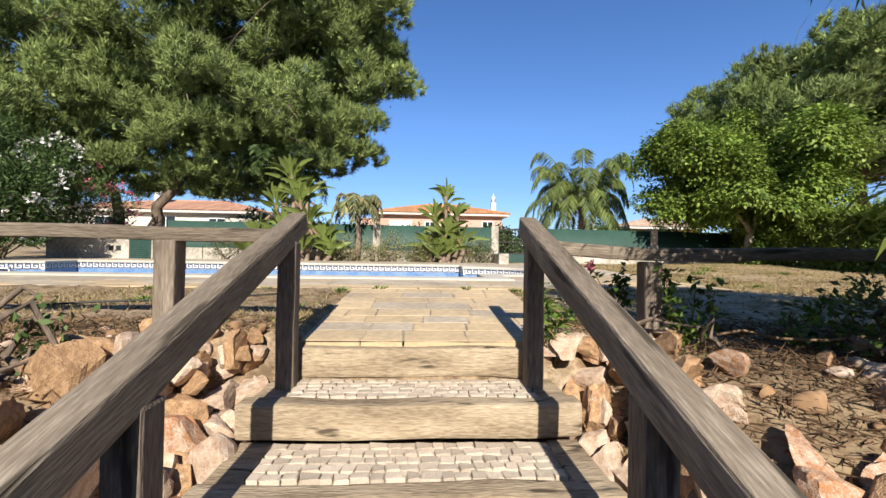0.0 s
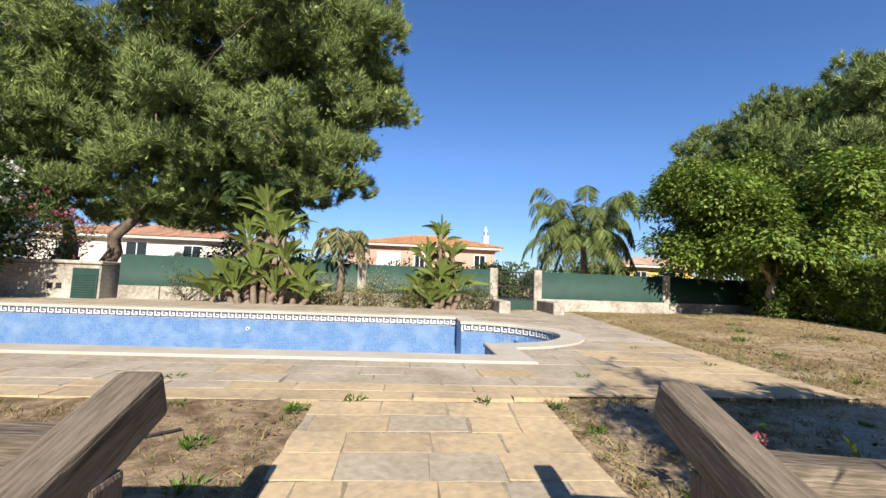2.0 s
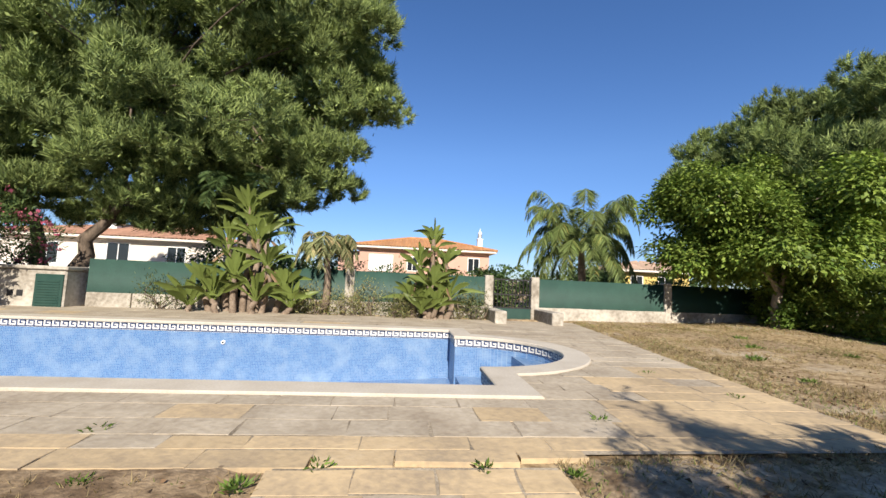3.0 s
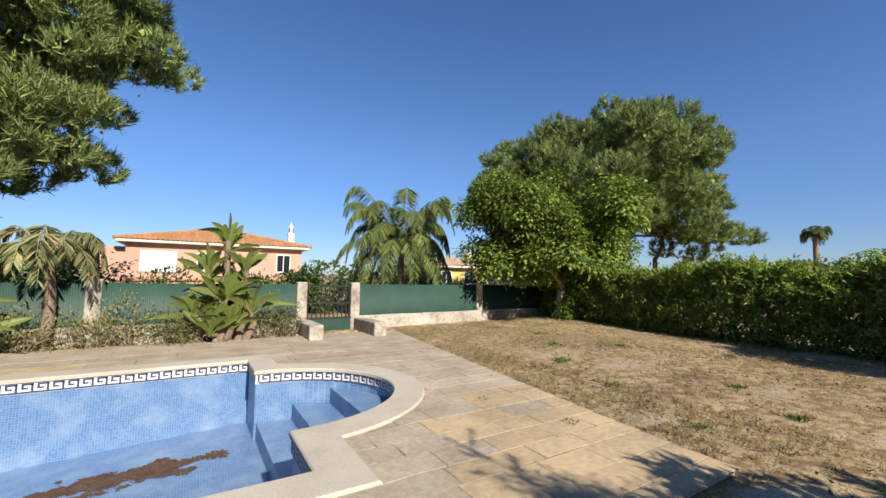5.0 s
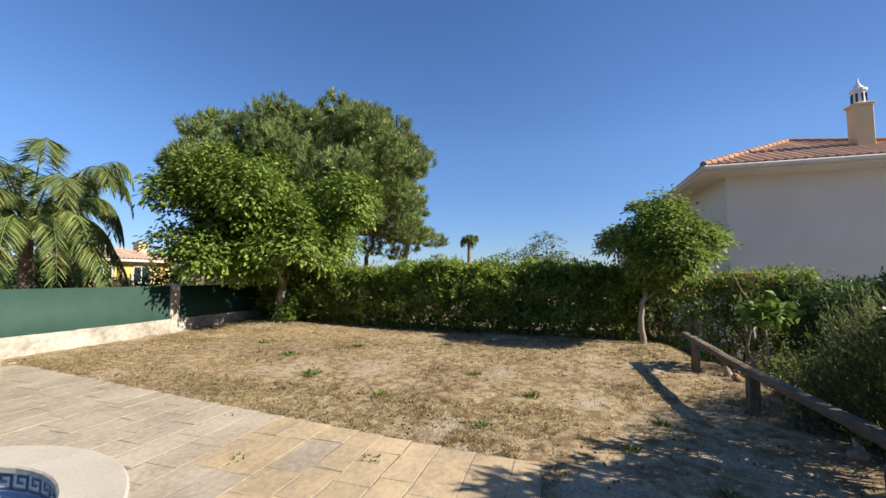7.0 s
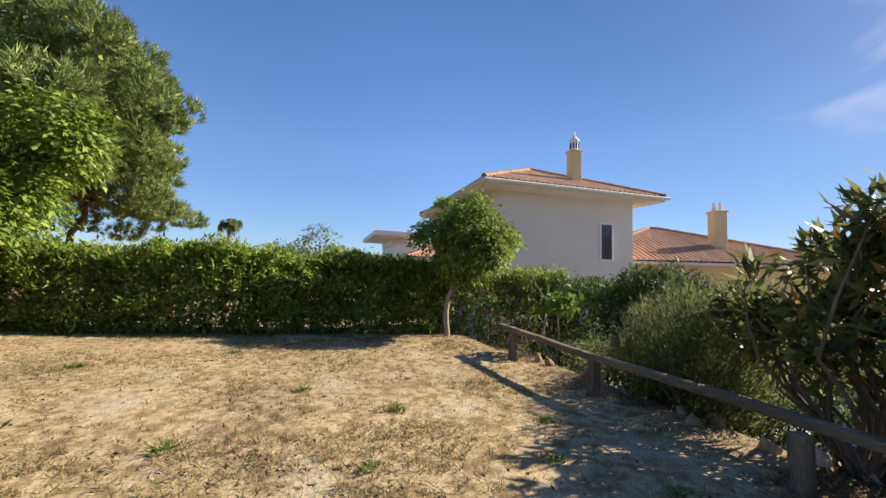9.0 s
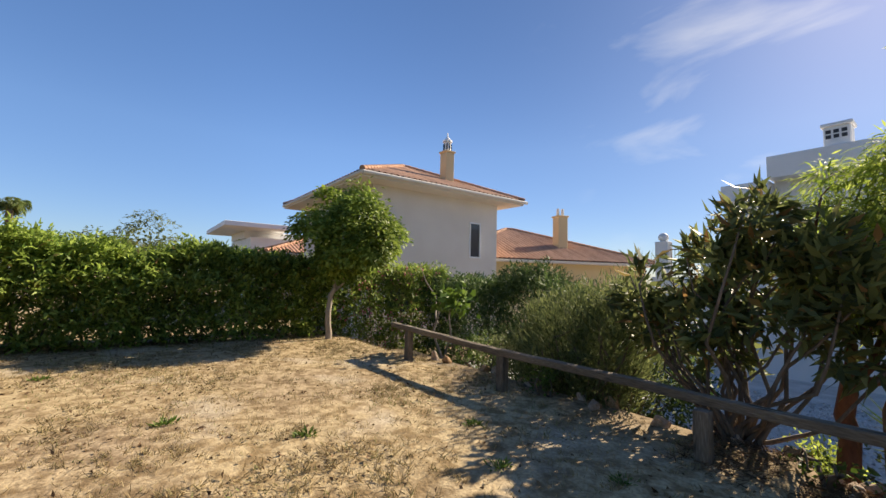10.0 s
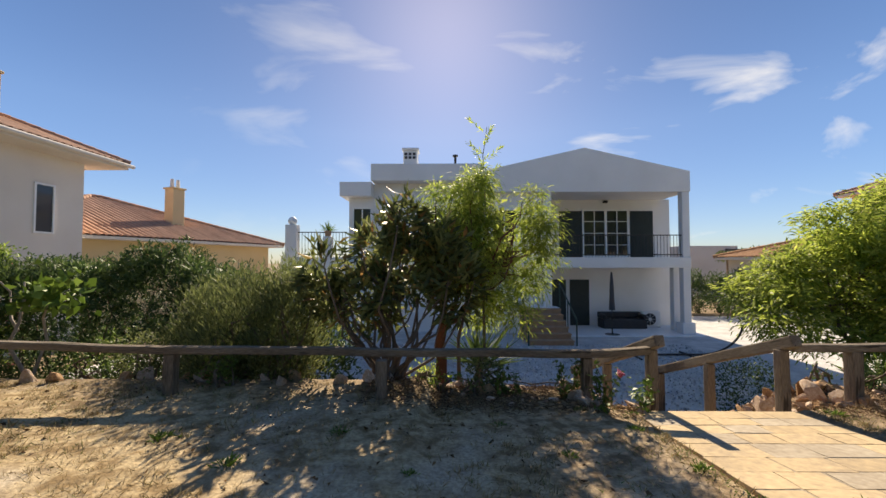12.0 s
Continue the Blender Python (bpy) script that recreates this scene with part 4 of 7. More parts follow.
# ---- houses ----
def hip_roof(x0, y0, x1, y1, z, rise, material, name, parent, thick=0.12, rows=True):
    """A hipped tile roof: barrel tiles as ridged strips on every slope."""
    w, d = x1 - x0, y1 - y0
    if w >= d:
        r0, r1 = Vector((x0 + d / 2, (y0 + y1) / 2, z + rise)), Vector((x1 - d / 2, (y0 + y1) / 2, z + rise))
    else:
        r0, r1 = Vector(((x0 + x1) / 2, y0 + w / 2, z + rise)), Vector(((x0 + x1) / 2, y1 - w / 2, z + rise))
    A, B, C, D = Vector((x0, y0, z)), Vector((x1, y0, z)), Vector((x1, y1, z)), Vector((x0, y1, z))
    if w >= d:
        slopes = [(A, B, r1, r0), (C, D, r0, r1), (B, C, r1, r1), (D, A, r0, r0)]
    else:
        slopes = [(B, C, r1, r0), (D, A, r0, r1), (A, B, r0, r0), (C, D, r1, r1)]
    V, F = [], []
    step = 0.24
    for a, b, c, d2 in slopes:
        e = (b - a)
        L = e.length
        ex = e / L
        up = ((c + d2) / 2 - (a + b) / 2)
        nrm = ex.cross(up - ex * up.dot(ex)).normalized()
        if nrm.z < 0:
            nrm = -nrm
        n = max(2, int(L / step))
        for i in range(n):
            s0, s1 = i / n, (i + 1) / n
            def top(s):
                q = a + e * s
                sc, sd = (c - a).dot(ex) / L, (d2 - a).dot(ex) / L
                if s < sd:
                    f = s / max(sd, 1e-6)
                elif s > sc:
                    f = (1 - s) / max(1 - sc, 1e-6)
                else:
                    f = 1.0
                foot = a + e * s
                upv = up - ex * up.dot(ex)
                return foot + upv * f
            prof = [0, 0.3, 0.5, 0.7, 1.0]
            hgt = [0, 0.045, 0.06, 0.045, 0]
            base = len(V)
            for u, hh in zip(prof, hgt):
                s = s0 + (s1 - s0) * u
                V.append(tuple(a + e * s + nrm * hh))
                V.append(tuple(top(s) + nrm * hh))
            for k in range(4):
                F.append((base + 2 * k, base + 2 * k + 2, base + 2 * k + 3, base + 2 * k + 1))
    roof = tagged(put(name, mesh_from(name, V, F), material, parent), kind="stuff")
    soffit = box((x0 + 0.03, y0 + 0.03, z - thick), (x1 - 0.03, y1 - 0.03, z - 0.01), 0.01)
    part("eave", soffit, M_cream, parent)
    hips = [(A, r0), (D, r0 if w >= d else r1), (B, r1 if w >= d else r0), (C, r1), (r0, r1)]
    for a, b in hips:
        if (b - a).length > 0.3:
            n = max(2, int((b - a).length / 0.35))
            hb = bmesh.new()
            for i in range(n):
                p, q = a.lerp(b, i / n), a.lerp(b, (i + 1.12) / n if i < n - 1 else 1)
                rod(p + Vector((0, 0, 0.04)), q + Vector((0, 0, 0.04)), 0.11, 0.09, 8, hb)
            tagged(part("ridge", hb, material, roof), kind="stuff")
    return roof


def window(parent, x0, x1, z0, z1, face, at, dark=M_dark, bars=True):
    """A framed window in a wall; face is the outward axis, at its plane."""
    def bx(u0, u1, v0, v1, d0, d1, bev=0.004):
        s = 1 if face[0] == "+" else -1
        lo, hi = sorted((at + s * d0, at + s * d1))
        return box((u0, lo, v0), (u1, hi, v1), bev) if face[1] == "y" else box((lo, u0, v0), (hi, u1, v1), bev)
    w = part("window", bx(x0, x1, z0, z1, -0.06, 0.012), M_glass, parent, "dark window pane")
    t = 0.06
    for a in ((x0 - t, x1 + t, z1, z1 + t), (x0 - t, x1 + t, z0 - t, z0), (x0 - t, x0, z0, z1), (x1, x1 + t, z0, z1)):
        part("window_frame", bx(*a, -0.02, 0.045), M_whitepaint, w)
    if bars:
        part("mullion", bx((x0 + x1) / 2 - 0.025, (x0 + x1) / 2 + 0.025, z0, z1, 0.0, 0.03), M_whitepaint, w)
    return w


M_glass, gn, gb = shader("window_glass")
gb.inputs["Base Color"].default_value = (0.02, 0.025, 0.03, 1)
gb.inputs["Roughness"].default_value = 0.06
gb.inputs["Specular IOR Level"].default_value = 0.6


def chimney(parent, x, y, z0, z1, w, material, pot=True):
    c = part("chimney", box((x - w / 2, y - w / 2, z0), (x + w / 2, y + w / 2, z1), 0.02), material, parent)
    part("chimney_cap", box((x - w * 0.6, y - w * 0.6, z1), (x + w * 0.6, y + w * 0.6, z1 + 0.08), 0.02), material, c)
    if pot:
        b = bmesh.new()
        rod((x, y, z1 + 0.08), (x, y, z1 + 0.5), w * 0.38, w * 0.34, 12, b)
        rod((x, y, z1 + 0.5), (x, y, z1 + 0.58), w * 0.46, w * 0.46, 12, b)
        rod((x, y, z1 + 0.58), (x, y, z1 + 0.78), w * 0.36, w * 0.08, 12, b)
        rod((x, y, z1 + 0.78), (x, y, z1 + 0.95), 0.03, 0.02, 8, b)
        part("chimney_pot", b, M_whitepaint, c, "ornate white chimney pot")
        # pot slots are black boxes, coloured as the shade within
        for i in range(8):
            a = i * math.pi / 4
            dx, dy = math.cos(a) * w * 0.37, math.sin(a) * w * 0.37
            part("slot", box((x + dx - 0.02, y + dy - 0.02, z1 + 0.14), (x + dx + 0.02, y + dy + 0.02, z1 + 0.42)), M_dark, c)


# neighbour with a clay hip roof and a low wing
nb = thing("house", (0, 0, 0), "two storey cream house with clay tile hip roof", "house", "neighbour houses")
part("wall", box((15.2, -7.3, LOW), (22.5, -0.95, 5.8), 0.02), M_cream, nb)
hip_roof(14.35, -8.2, 23.4, -0.1, 5.97, 1.7, M_roof, "roof", nb, 0.2)
gut = bmesh.new()
rod((14.3, -8.3, 5.9), (14.3, -0.1, 5.9), 0.07, 0.07, 10, gut)
rod((14.3, -0.1, 5.9), (23.4, -0.1, 5.9), 0.07, 0.07, 10, gut)
part("gutter", gut, M_cream, nb)
chimney(nb, 16.2, -5.1, 6.0, 8.0, 0.46, M_yellowpale)
window(nb, -6.2, -5.68, 3.35, 4.78, "-x", 15.2, bars=False)
window(nb, -3.2, -1.6, 1.1, 2.35, "-x", 15.2, bars=False)
wing = thing("house", (14.6, -10.4, 0), "low yellow house wing with clay tile hip roof", "house", "neighbour houses")
wing.rotation_euler = (0, 0, radians(-20))
part("wall", box((0.6, -6.4, LOW), (11.4, 4.9, 3.3), 0.02), M_yellowpale, wing)
hip_roof(0.0, -7.0, 12.0, 5.5, 3.4, 2.2, M_roof, "roof", wing, 0.14)
chimney(wing, 2.5, -2.2, 4.1, 6.0, 0.6, M_yellowpale, False)
for dy in (-0.15, 0.15):
    part("flue", rod((2.5, -2.2 + dy, 6.05), (2.5, -2.2 + dy, 6.5), 0.09, 0.07, 10), M_cream, wing)

# our white house
home = thing("villa", (0, 0, 0), "two storey white villa with gabled front and balcony", "house")
FR, BK = -8.9, -10.9


def wallbox(lo, hi, name="wall", material=None, bevel=0.012, label=""):
    return part(name, box(lo, hi, bevel), material or M_plaster, home, label)


wallbox((-6.75, BK - 0.3, LOW), (-0.9, BK, 2.2))
wallbox((-6.75, BK - 0.3, 2.62), (-0.9, BK, 5.1))
wallbox((-6.75, BK - 8, LOW), (-6.45, BK - 0.3, 5.6))
wallbox((-6.4, BK - 0.3, 2.2), (-0.9, FR + 0.05, 2.6), "balcony_slab")
wallbox((-0.9, BK - 6, LOW), (1.45, FR - 0.25, 5.1))
wallbox((1.45, BK - 6, LOW), (6.6, FR - 0.5, 4.95))
wallbox((5.64, BK - 4, 4.94), (6.85, FR, 5.48), "parapet")
wallbox((1.35, BK - 5, 5.52), (5.66, FR + 0.02, 6.17), "parapet")
wallbox((1.45, BK - 5, 4.95), (5.64, FR - 0.6, 5.52))
wallbox((-1.2, FR - 0.3, 2.62), (-0.9, FR, 5.1))
wallbox((-1.2, FR - 0.3, LOW), (-0.9, FR, 2.2))
gable = bmesh.new()
prof = [(-6.42, 5.08), (1.5, 5.08), (1.5, 5.86), (-2.47, 6.76), (-6.42, 5.86)]
fa = [gable.verts.new((x, FR + 0.03, z)) for x, z in prof]
fb = [gable.verts.new((x, BK - 8, z)) for x, z in prof]
gable.faces.new(fa)
gable.faces.new(fb[::-1])
for i in range(5):
    gable.faces.new((fa[i], fb[i], fb[(i + 1) % 5], fa[(i + 1) % 5]))
bmesh.ops.recalc_face_normals(gable, faces=gable.faces[:])
part("gable_roof", gable, M_plaster, home, "white gable front")
for x0, x1 in ((-6.4, -6.12),):
    for y0 in (FR - 0.28, FR - 0.95):
        wallbox((x0, y0, LOW), (x1, y0 + 0.28, 2.2), "column")
    wallbox((x0, FR - 0.28, 2.6), (x1, FR, 5.08), "column")
wallbox((-6.5, FR - 0.36, LOW), (-6.02, FR + 0.08, LOW + 0.45), "column_base")
for z in (2.68, 3.42):
    part("balcony_rail", box((-6.1, FR - 0.06, z), (-1.2, FR - 0.02, z + 0.035), 0.004), M_iron, home)
for i in range(40):
    x = -6.05 + i * 0.1225
    part("baluster", rod((x, FR - 0.04, 2.6), (x, FR - 0.04, 3.43), 0.009, sides=6), M_iron, home)
fw = part("french_window", box((-4.98, BK, 2.62), (-3.03, BK + 0.03, 4.65), 0.004), M_glass, home, "white barred french window")
for x, w in ((-4.96, 0.035), (-4.01, 0.05), (-3.05, 0.035), (-4.49, 0.014), (-3.53, 0.014)):
    part("bar", box((x - w, BK + 0.02, 2.62), (x + w, BK + 0.07, 4.68), 0.004), M_whitepaint, fw)
for z, w in ((2.66, 0.04), (3.15, 0.013), (3.65, 0.013), (4.15, 0.013), (4.64, 0.035)):
    part("bar", box((-4.99, BK + 0.025, z - w), (-3.02, BK + 0.062, z + w), 0.004), M_whitepaint, fw)
for x0 in (-6.02, -3.0):
    sh = part("shutter", box((x0, BK, 2.63), (x0 + 0.96, BK + 0.05, 4.6), 0.006), M_shutter, home, "dark green shutter")
    for i in range(24):
        part("slat", box((x0 + 0.08, BK + 0.05, 2.75 + i * 0.075), (x0 + 0.88, BK + 0.062, 2.80 + i * 0.075)), M_shutter, sh)
for x0, x1 in ((-3.28, -2.47), (-2.3, -1.35)):
    dr = part("door", box((x0, BK, LOW), (x1, BK + 0.05, 1.68), 0.006), M_shutter, home, "dark green door")
    part("door_handle", rod((x0 + 0.1, BK + 0.09, 0.75), (x0 + 0.2, BK + 0.09, 0.75), 0.012), M_iron, dr)
window(home, 5.75, 6.4, 3.2, 4.5, "+y", FR - 0.5)
window(home, 0.1, 1.0, 3.2, 4.4, "+y", FR - 0.25)
for x, z in ((-4.0, 5.0), (-1.7, 2.05)):
    part("wall_lamp", box((x - 0.1, BK, z - 0.06), (x + 0.1, BK + 0.12, z + 0.04), 0.02), M_dark, home)
ch = part("chimney", box((3.9, -9.7, 6.0), (4.45, -9.15, 6.75), 0.02), M_plaster, home, "white chimney with slots")
# black boxes stand in for the shaded insides of the slots
for k in range(2):
    for i in range(3):
        part("slot", box((3.97 + i * 0.16, -9.16, 6.42 + k * 0.14), (4.08 + i * 0.16, -9.14, 6.52 + k * 0.14)), M_dark, ch)
part("chimney_cap", box((3.85, -9.75, 6.75), (4.5, -9.1, 6.85), 0.02), M_plaster, ch)
fl = rod((2.42, -9.6, 6.0), (2.42, -9.6, 6.62), 0.05)
rod((2.42, -9.6, 6.62), (2.42, -9.6, 6.68), 0.11, 0.11, 12, fl)
part("flue", fl, M_iron, home)
# roof terrace on the left
wallbox((6.6, BK - 3, LOW), (9.1, FR - 0.1, 2.6))
wallbox((8.5, FR - 0.42, 2.6), (8.92, FR - 0.02, 3.85), "terrace_pillar")
lp = bmesh.new()
bmesh.ops.create_uvsphere(lp, u_segments=16, v_segments=10, radius=0.17, matrix=Matrix.Translation((8.71, FR - 0.22, 4.0)))
part("globe", lp, M_whitepaint, home, "white stone globe", True)
wallbox((7.2, FR - 0.42, 2.6), (7.5, FR - 0.1, 3.4), "terrace_pillar")
for z in (2.7, 3.55):
    part("terrace_rail", box((6.6, FR - 0.24, z), (8.5, FR - 0.2, z + 0.035), 0.004), M_iron, home)
for i in range(16):
    part("baluster", rod((6.66 + i * 0.12, FR - 0.22, 2.6), (6.66 + i * 0.12, FR - 0.22, 3.56), 0.009, sides=6), M_iron, home)
wallbox((-6.7, BK, LOW), (-0.92, FR + 0.5, LOW + 0.05), "patio", M_whitepaint, 0.01, "pale tiled patio")
pp = bmesh.new()
rod((7.35, FR - 0.26, 3.4), (7.35, FR - 0.26, 3.62), 0.1, 0.14, 14, pp)
planter = part("plant_pot", pp, M_terra, home, "terracotta pot")
pv, pf = leaves(np.zeros((40, 3)) + [7.35, FR - 0.26, 3.6], ball_dirs(40) + [0, 0, 0.8], 0.4, 0.04, 0.15)
put("pot_plant", mesh_from("pot_plant", pv, pf), M_weed, planter)
# outside stairs
st = thing("staircase", (0, 0, 0), "terracotta outside stairs with dark tube handrails", "stairs")
for i in range(6):
    z = LOW + 0.17 * (i + 1)
    part("tread", box((-1.38, -6.85 - 0.3 * (i + 1), z - 0.05), (0.09, -6.85 - 0.3 * i + 0.02, z), 0.008), M_terra, st)
    part("riser", box((-1.36, -6.85 - 0.3 * (i + 1) + 0.02, LOW), (0.07, -6.85 - 0.3 * i, z - 0.05), 0.004), M_terra, st)
part("landing", box((-1.4, -9.15, LOW), (0.1, -8.66, LOW + 1.04), 0.01), M_plaster, st)
for x in (-1.42, 0.13):
    hb = rod((x, -6.75, LOW), (x, -6.75, LOW + 0.85), 0.025)
    rod((x, -6.75, LOW + 0.85), (x, -8.7, LOW + 1.95), 0.025, bm=hb)
    rod((x, -8.7, LOW + 1.0), (x, -8.7, LOW + 1.95), 0.025, bm=hb)
    rod((x, -7.7, LOW + 0.4), (x, -7.7, LOW + 1.4), 0.02, bm=hb)
    part("handrail", hb, M_greenmetal, st)

# patio things
sofa = thing("outdoor_bench", (-4.4, -10.3, LOW), "black covered garden sofa under the balcony", "sofa")
part("seat", box((-0.87, -0.35, 0.0), (0.87, 0.35, 0.42), 0.05, segments=2), M_dark, sofa)
part("backrest", box((-0.87, -0.4, 0.42), (0.87, -0.2, 0.66), 0.05, segments=2), M_dark, sofa)
for x in (-0.8, 0.8):
    part("armrest", box((x - 0.08, -0.3, 0.42), (x + 0.08, 0.33, 0.6), 0.04), M_dark, sofa)
ac = thing("air_conditioner", (-5.65, -10.5, LOW), "white outdoor air conditioning unit with round fan", "air conditioner")
part("body", box((-0.38, -0.15, 0.07), (0.38, 0.15, 0.68), 0.02), M_whitepaint, ac)
part("fan_grille", rod((0.08, 0.15, 0.38), (0.08, 0.165, 0.38), 0.24, 0.24, 24), M_dark, ac)
fh = rod((0.08, 0.165, 0.38), (0.08, 0.175, 0.38), 0.07, 0.06, 16)
part("fan_hub", fh, M_whitepaint, ac)
for i in range(8):
    a = i * math.pi / 4
    part("grille_bar", rod((0.08, 0.172, 0.38), (0.08 + 0.23 * math.cos(a), 0.172, 0.38 + 0.23 * math.sin(a)), 0.008, sides=6), M_whitepaint, ac)
for x in (-0.3, 0.3):
    part("foot", box((x - 0.04, -0.15, 0.0), (x + 0.04, 0.15, 0.07), 0.005), M_dark, ac)
par = thing("closed_parasol", (-3.35, -8.7, LOW), "closed grey parasol on a pole", "parasol")
part("base_plate", rod((0, 0, 0), (0, 0, 0.06), 0.28, 0.26, 20), M_dark, par)
part("pole", rod((0, 0, 0.06), (0, 0, 2.35), 0.022), M_iron, par)
cv, cf = tubes([[((0, 0, 0.95), 0.11), ((0, 0, 1.4), 0.085), ((0, 0, 1.9), 0.07), ((0, 0, 2.35), 0.03)]], 10)
put("canopy", mesh_from("canopy", cv, cf), surface("grey_fabric", (0.09, 0.085, 0.085), (0.05, 0.05, 0.05), 6, 0.9, 0.3, 30), par, "grey folded fabric", True)
pot = thing("bucket", (0.45, -7.6, LOW), "dark blue plastic tub on the gravel", "bucket")
pv, pf = tubes([[((0, 0, 0.0), 0.01), ((0, 0, 0.0), 0.2), ((0, 0, 0.42), 0.26), ((0, 0, 0.43), 0.28), ((0, 0, 0.46), 0.28), ((0, 0, 0.44), 0.25), ((0, 0, 0.05), 0.19), ((0, 0, 0.05), 0.01)]], 20)
put("tub", mesh_from("tub", pv, pf), surface("navy_plastic", (0.03, 0.035, 0.06), (0.02, 0.022, 0.04), 6, 0.4, 0.05, 30), pot, "", True)


# ---- plants ----
def plant(name, at, label, category, group=""):
    return thing(name, at, label, category, group)


def shift(V, at):
    return np.asarray(V) - np.array(at, float)


def broad_tree(name, base, lobes, limbs, n, leaf_len, leaf_w, m_leaf, m_bark, label, trunk_r=0.12, per=14, droop=0.1, clump=0.22, shell=0.5, group="", gap=0.42, inside=1.6):
    t = plant(name, base, label, "tree", group)
    paths = []
    base = np.array(base, float)
    fork = np.array(limbs[0], float)
    paths.append(bent(base - [0, 0, 0.1], fork, trunk_r * 1.15, trunk_r * 0.8, 7, 0.12))
    for q in limbs[1:]:
        paths.append(bent(fork - [0, 0, 0.03], q, trunk_r * 0.6, trunk_r * 0.12, 7, 0.3))
    for c, r in lobes[1:]:
        k = np.array(limbs[1 + rng.integers(0, len(limbs) - 1)], float) if len(limbs) > 1 else fork
        s = fork + (k - fork) * rng.uniform(0.4, 0.9)
        paths.append(bent(s, c, trunk_r * 0.25, trunk_r * 0.06, 6, 0.2))
    V, F = tubes(paths, 9)
    put("trunk", mesh_from("trunk", shift(V, base), F), m_bark, t, smooth=True)
    P, D = crown_spots(lobes, n // per, shell, -0.75, gap, 1.9)
    k = len(P)
    up = unit(D * 0.6 + [0, 0, 0.8])
    fan = rng.normal(0, 1, (k * per, 3))
    U = np.repeat(up, per, 0)
    fan -= U * np.sum(fan * U, 1, keepdims=True)
    C = np.repeat(P, per, 0) + fan * clump * 0.75 + U * rng.normal(0, clump * 0.3, (k * per, 1))
    W = unit(fan) + np.repeat(D, per, 0) * 0.4 + rng.normal(0, 0.35, (k * per, 3)) + [0, 0, -droop]
    V, F = joined(facing_leaves(C, W, U, leaf_len, leaf_w), inner_leaves(lobes, inside, leaf_len * 1.25))
    put("crown", mesh_from("crown", shift(V, base), F), m_leaf, t)
    return t


def pine(name, base, lobes, limbs, tufts, label, trunk_r=0.25, per=30, size=0.25):
    t = plant(name, base, label, "tree", "pines")
    base = np.array(base, float)
    paths = []
    for root, tip, r in limbs:
        paths.append(bent(root, tip, r, r * 0.35, 9, 0.5))
    for c, r in lobes:
        root, tip, rr = limbs[rng.integers(1, len(limbs))]
        root, tip = np.array(root, float), np.array(tip, float)
        s = root + (tip - root) * rng.uniform(0.8, 1.0)
        paths.append(bent(s, c, rr * 0.22, rr * 0.06, 7, 0.5))
    V, F = tubes(paths, 9)
    put("trunk", mesh_from("trunk", shift(V, base), F), M_bark, t, smooth=True)
    puffs = []
    for c, r in lobes:
        c, r = np.array(c, float), np.array(r, float)
        for d in ball_dirs(max(8, int(5 * r[0] ** 2 + 5))):
            d[2] = abs(d[2]) * 1.15 - 0.4
            q = rng.uniform(0.28, 0.56)
            puffs.append((tuple(c + d * r * rng.uniform(0.7, 1.05)), (q, q, q * 0.75)))
    P, D = crown_spots(puffs, tufts, 0.75, -0.4)
    k = len(P)
    axis = unit(D * 0.8 + [0, 0, 0.9])
    A = np.repeat(axis, per, 0)
    C = np.repeat(P, per, 0) + A * rng.uniform(-0.35, 0.35, (k * per, 1)) * size + rng.normal(0, 0.035, (k * per, 3))
    W = A * 0.95 + rng.normal(0, 0.5, (k * per, 3))
    V, F = blades(C, W, size * 0.85, 0.027)
    v2, f2 = inner_leaves(puffs, 0.45, 0.15)
    w2, g2 = inner_leaves(lobes, 0.6, 0.15)
    F2 = np.concatenate([f2, g2 + len(v2)])
    F2 = np.concatenate([F2[:, :3], F2[:, [0, 2, 3]]])
    V, F = joined((V, F), (np.concatenate([v2, w2]), F2))
    put("crown", mesh_from("crown", shift(V, base), F), M_pine, t)
    return t


def shrub(name, base, lobes, n, leaf_len, leaf_w, m_leaf, label, category="shrub", stems=8, m_stem=None, per=10, up=0.3, clump=0.12, shell=0.35, group="", flower=None, flowers=0):
    t = plant(name, base, label, category, group)
    base = np.array(base, float)
    paths = []
    for i in range(stems):
        c, r = lobes[rng.integers(0, len(lobes))]
        tip = np.array(c) + ball_dirs(1)[0] * np.array(r) * 0.7
        root = base + [rng.normal(0, 0.06), rng.normal(0, 0.06), -0.05]
        paths.append(bent(root, tip, 0.022, 0.006, 7, 0.25))
    V, F = tubes(paths, 6)
    put("stem", mesh_from("stem", shift(V, base), F), m_stem or M_bark, t, smooth=True)
    P, D = crown_spots(lobes, n // per, shell, -0.9)
    k = len(P)
    C = np.repeat(P, per, 0) + rng.normal(0, clump, (k * per, 3))
    W = np.repeat(D, per, 0) * 0.7 + rng.normal(0, 0.6, (k * per, 3)) + [0, 0, up]
    V, F = leaves(C, W, leaf_len, leaf_w)
    put("foliage", mesh_from("foliage", shift(V, base), F), m_leaf, t)
    if flower is not None:
        P, D = crown_spots(lobes, flowers // 6, 0.9, -0.4)
        C = np.repeat(P * 1.0, 6, 0) + rng.normal(0, 0.05, (len(P) * 6, 3)) + np.repeat(D, 6, 0) * 0.06
        V, F = leaves(C, np.repeat(D, 6, 0) + rng.normal(0, 0.8, (len(P) * 6, 3)), 0.085, 0.085)
        put("blossom", mesh_from("blossom", shift(V, base), F), flower, t)
    return t


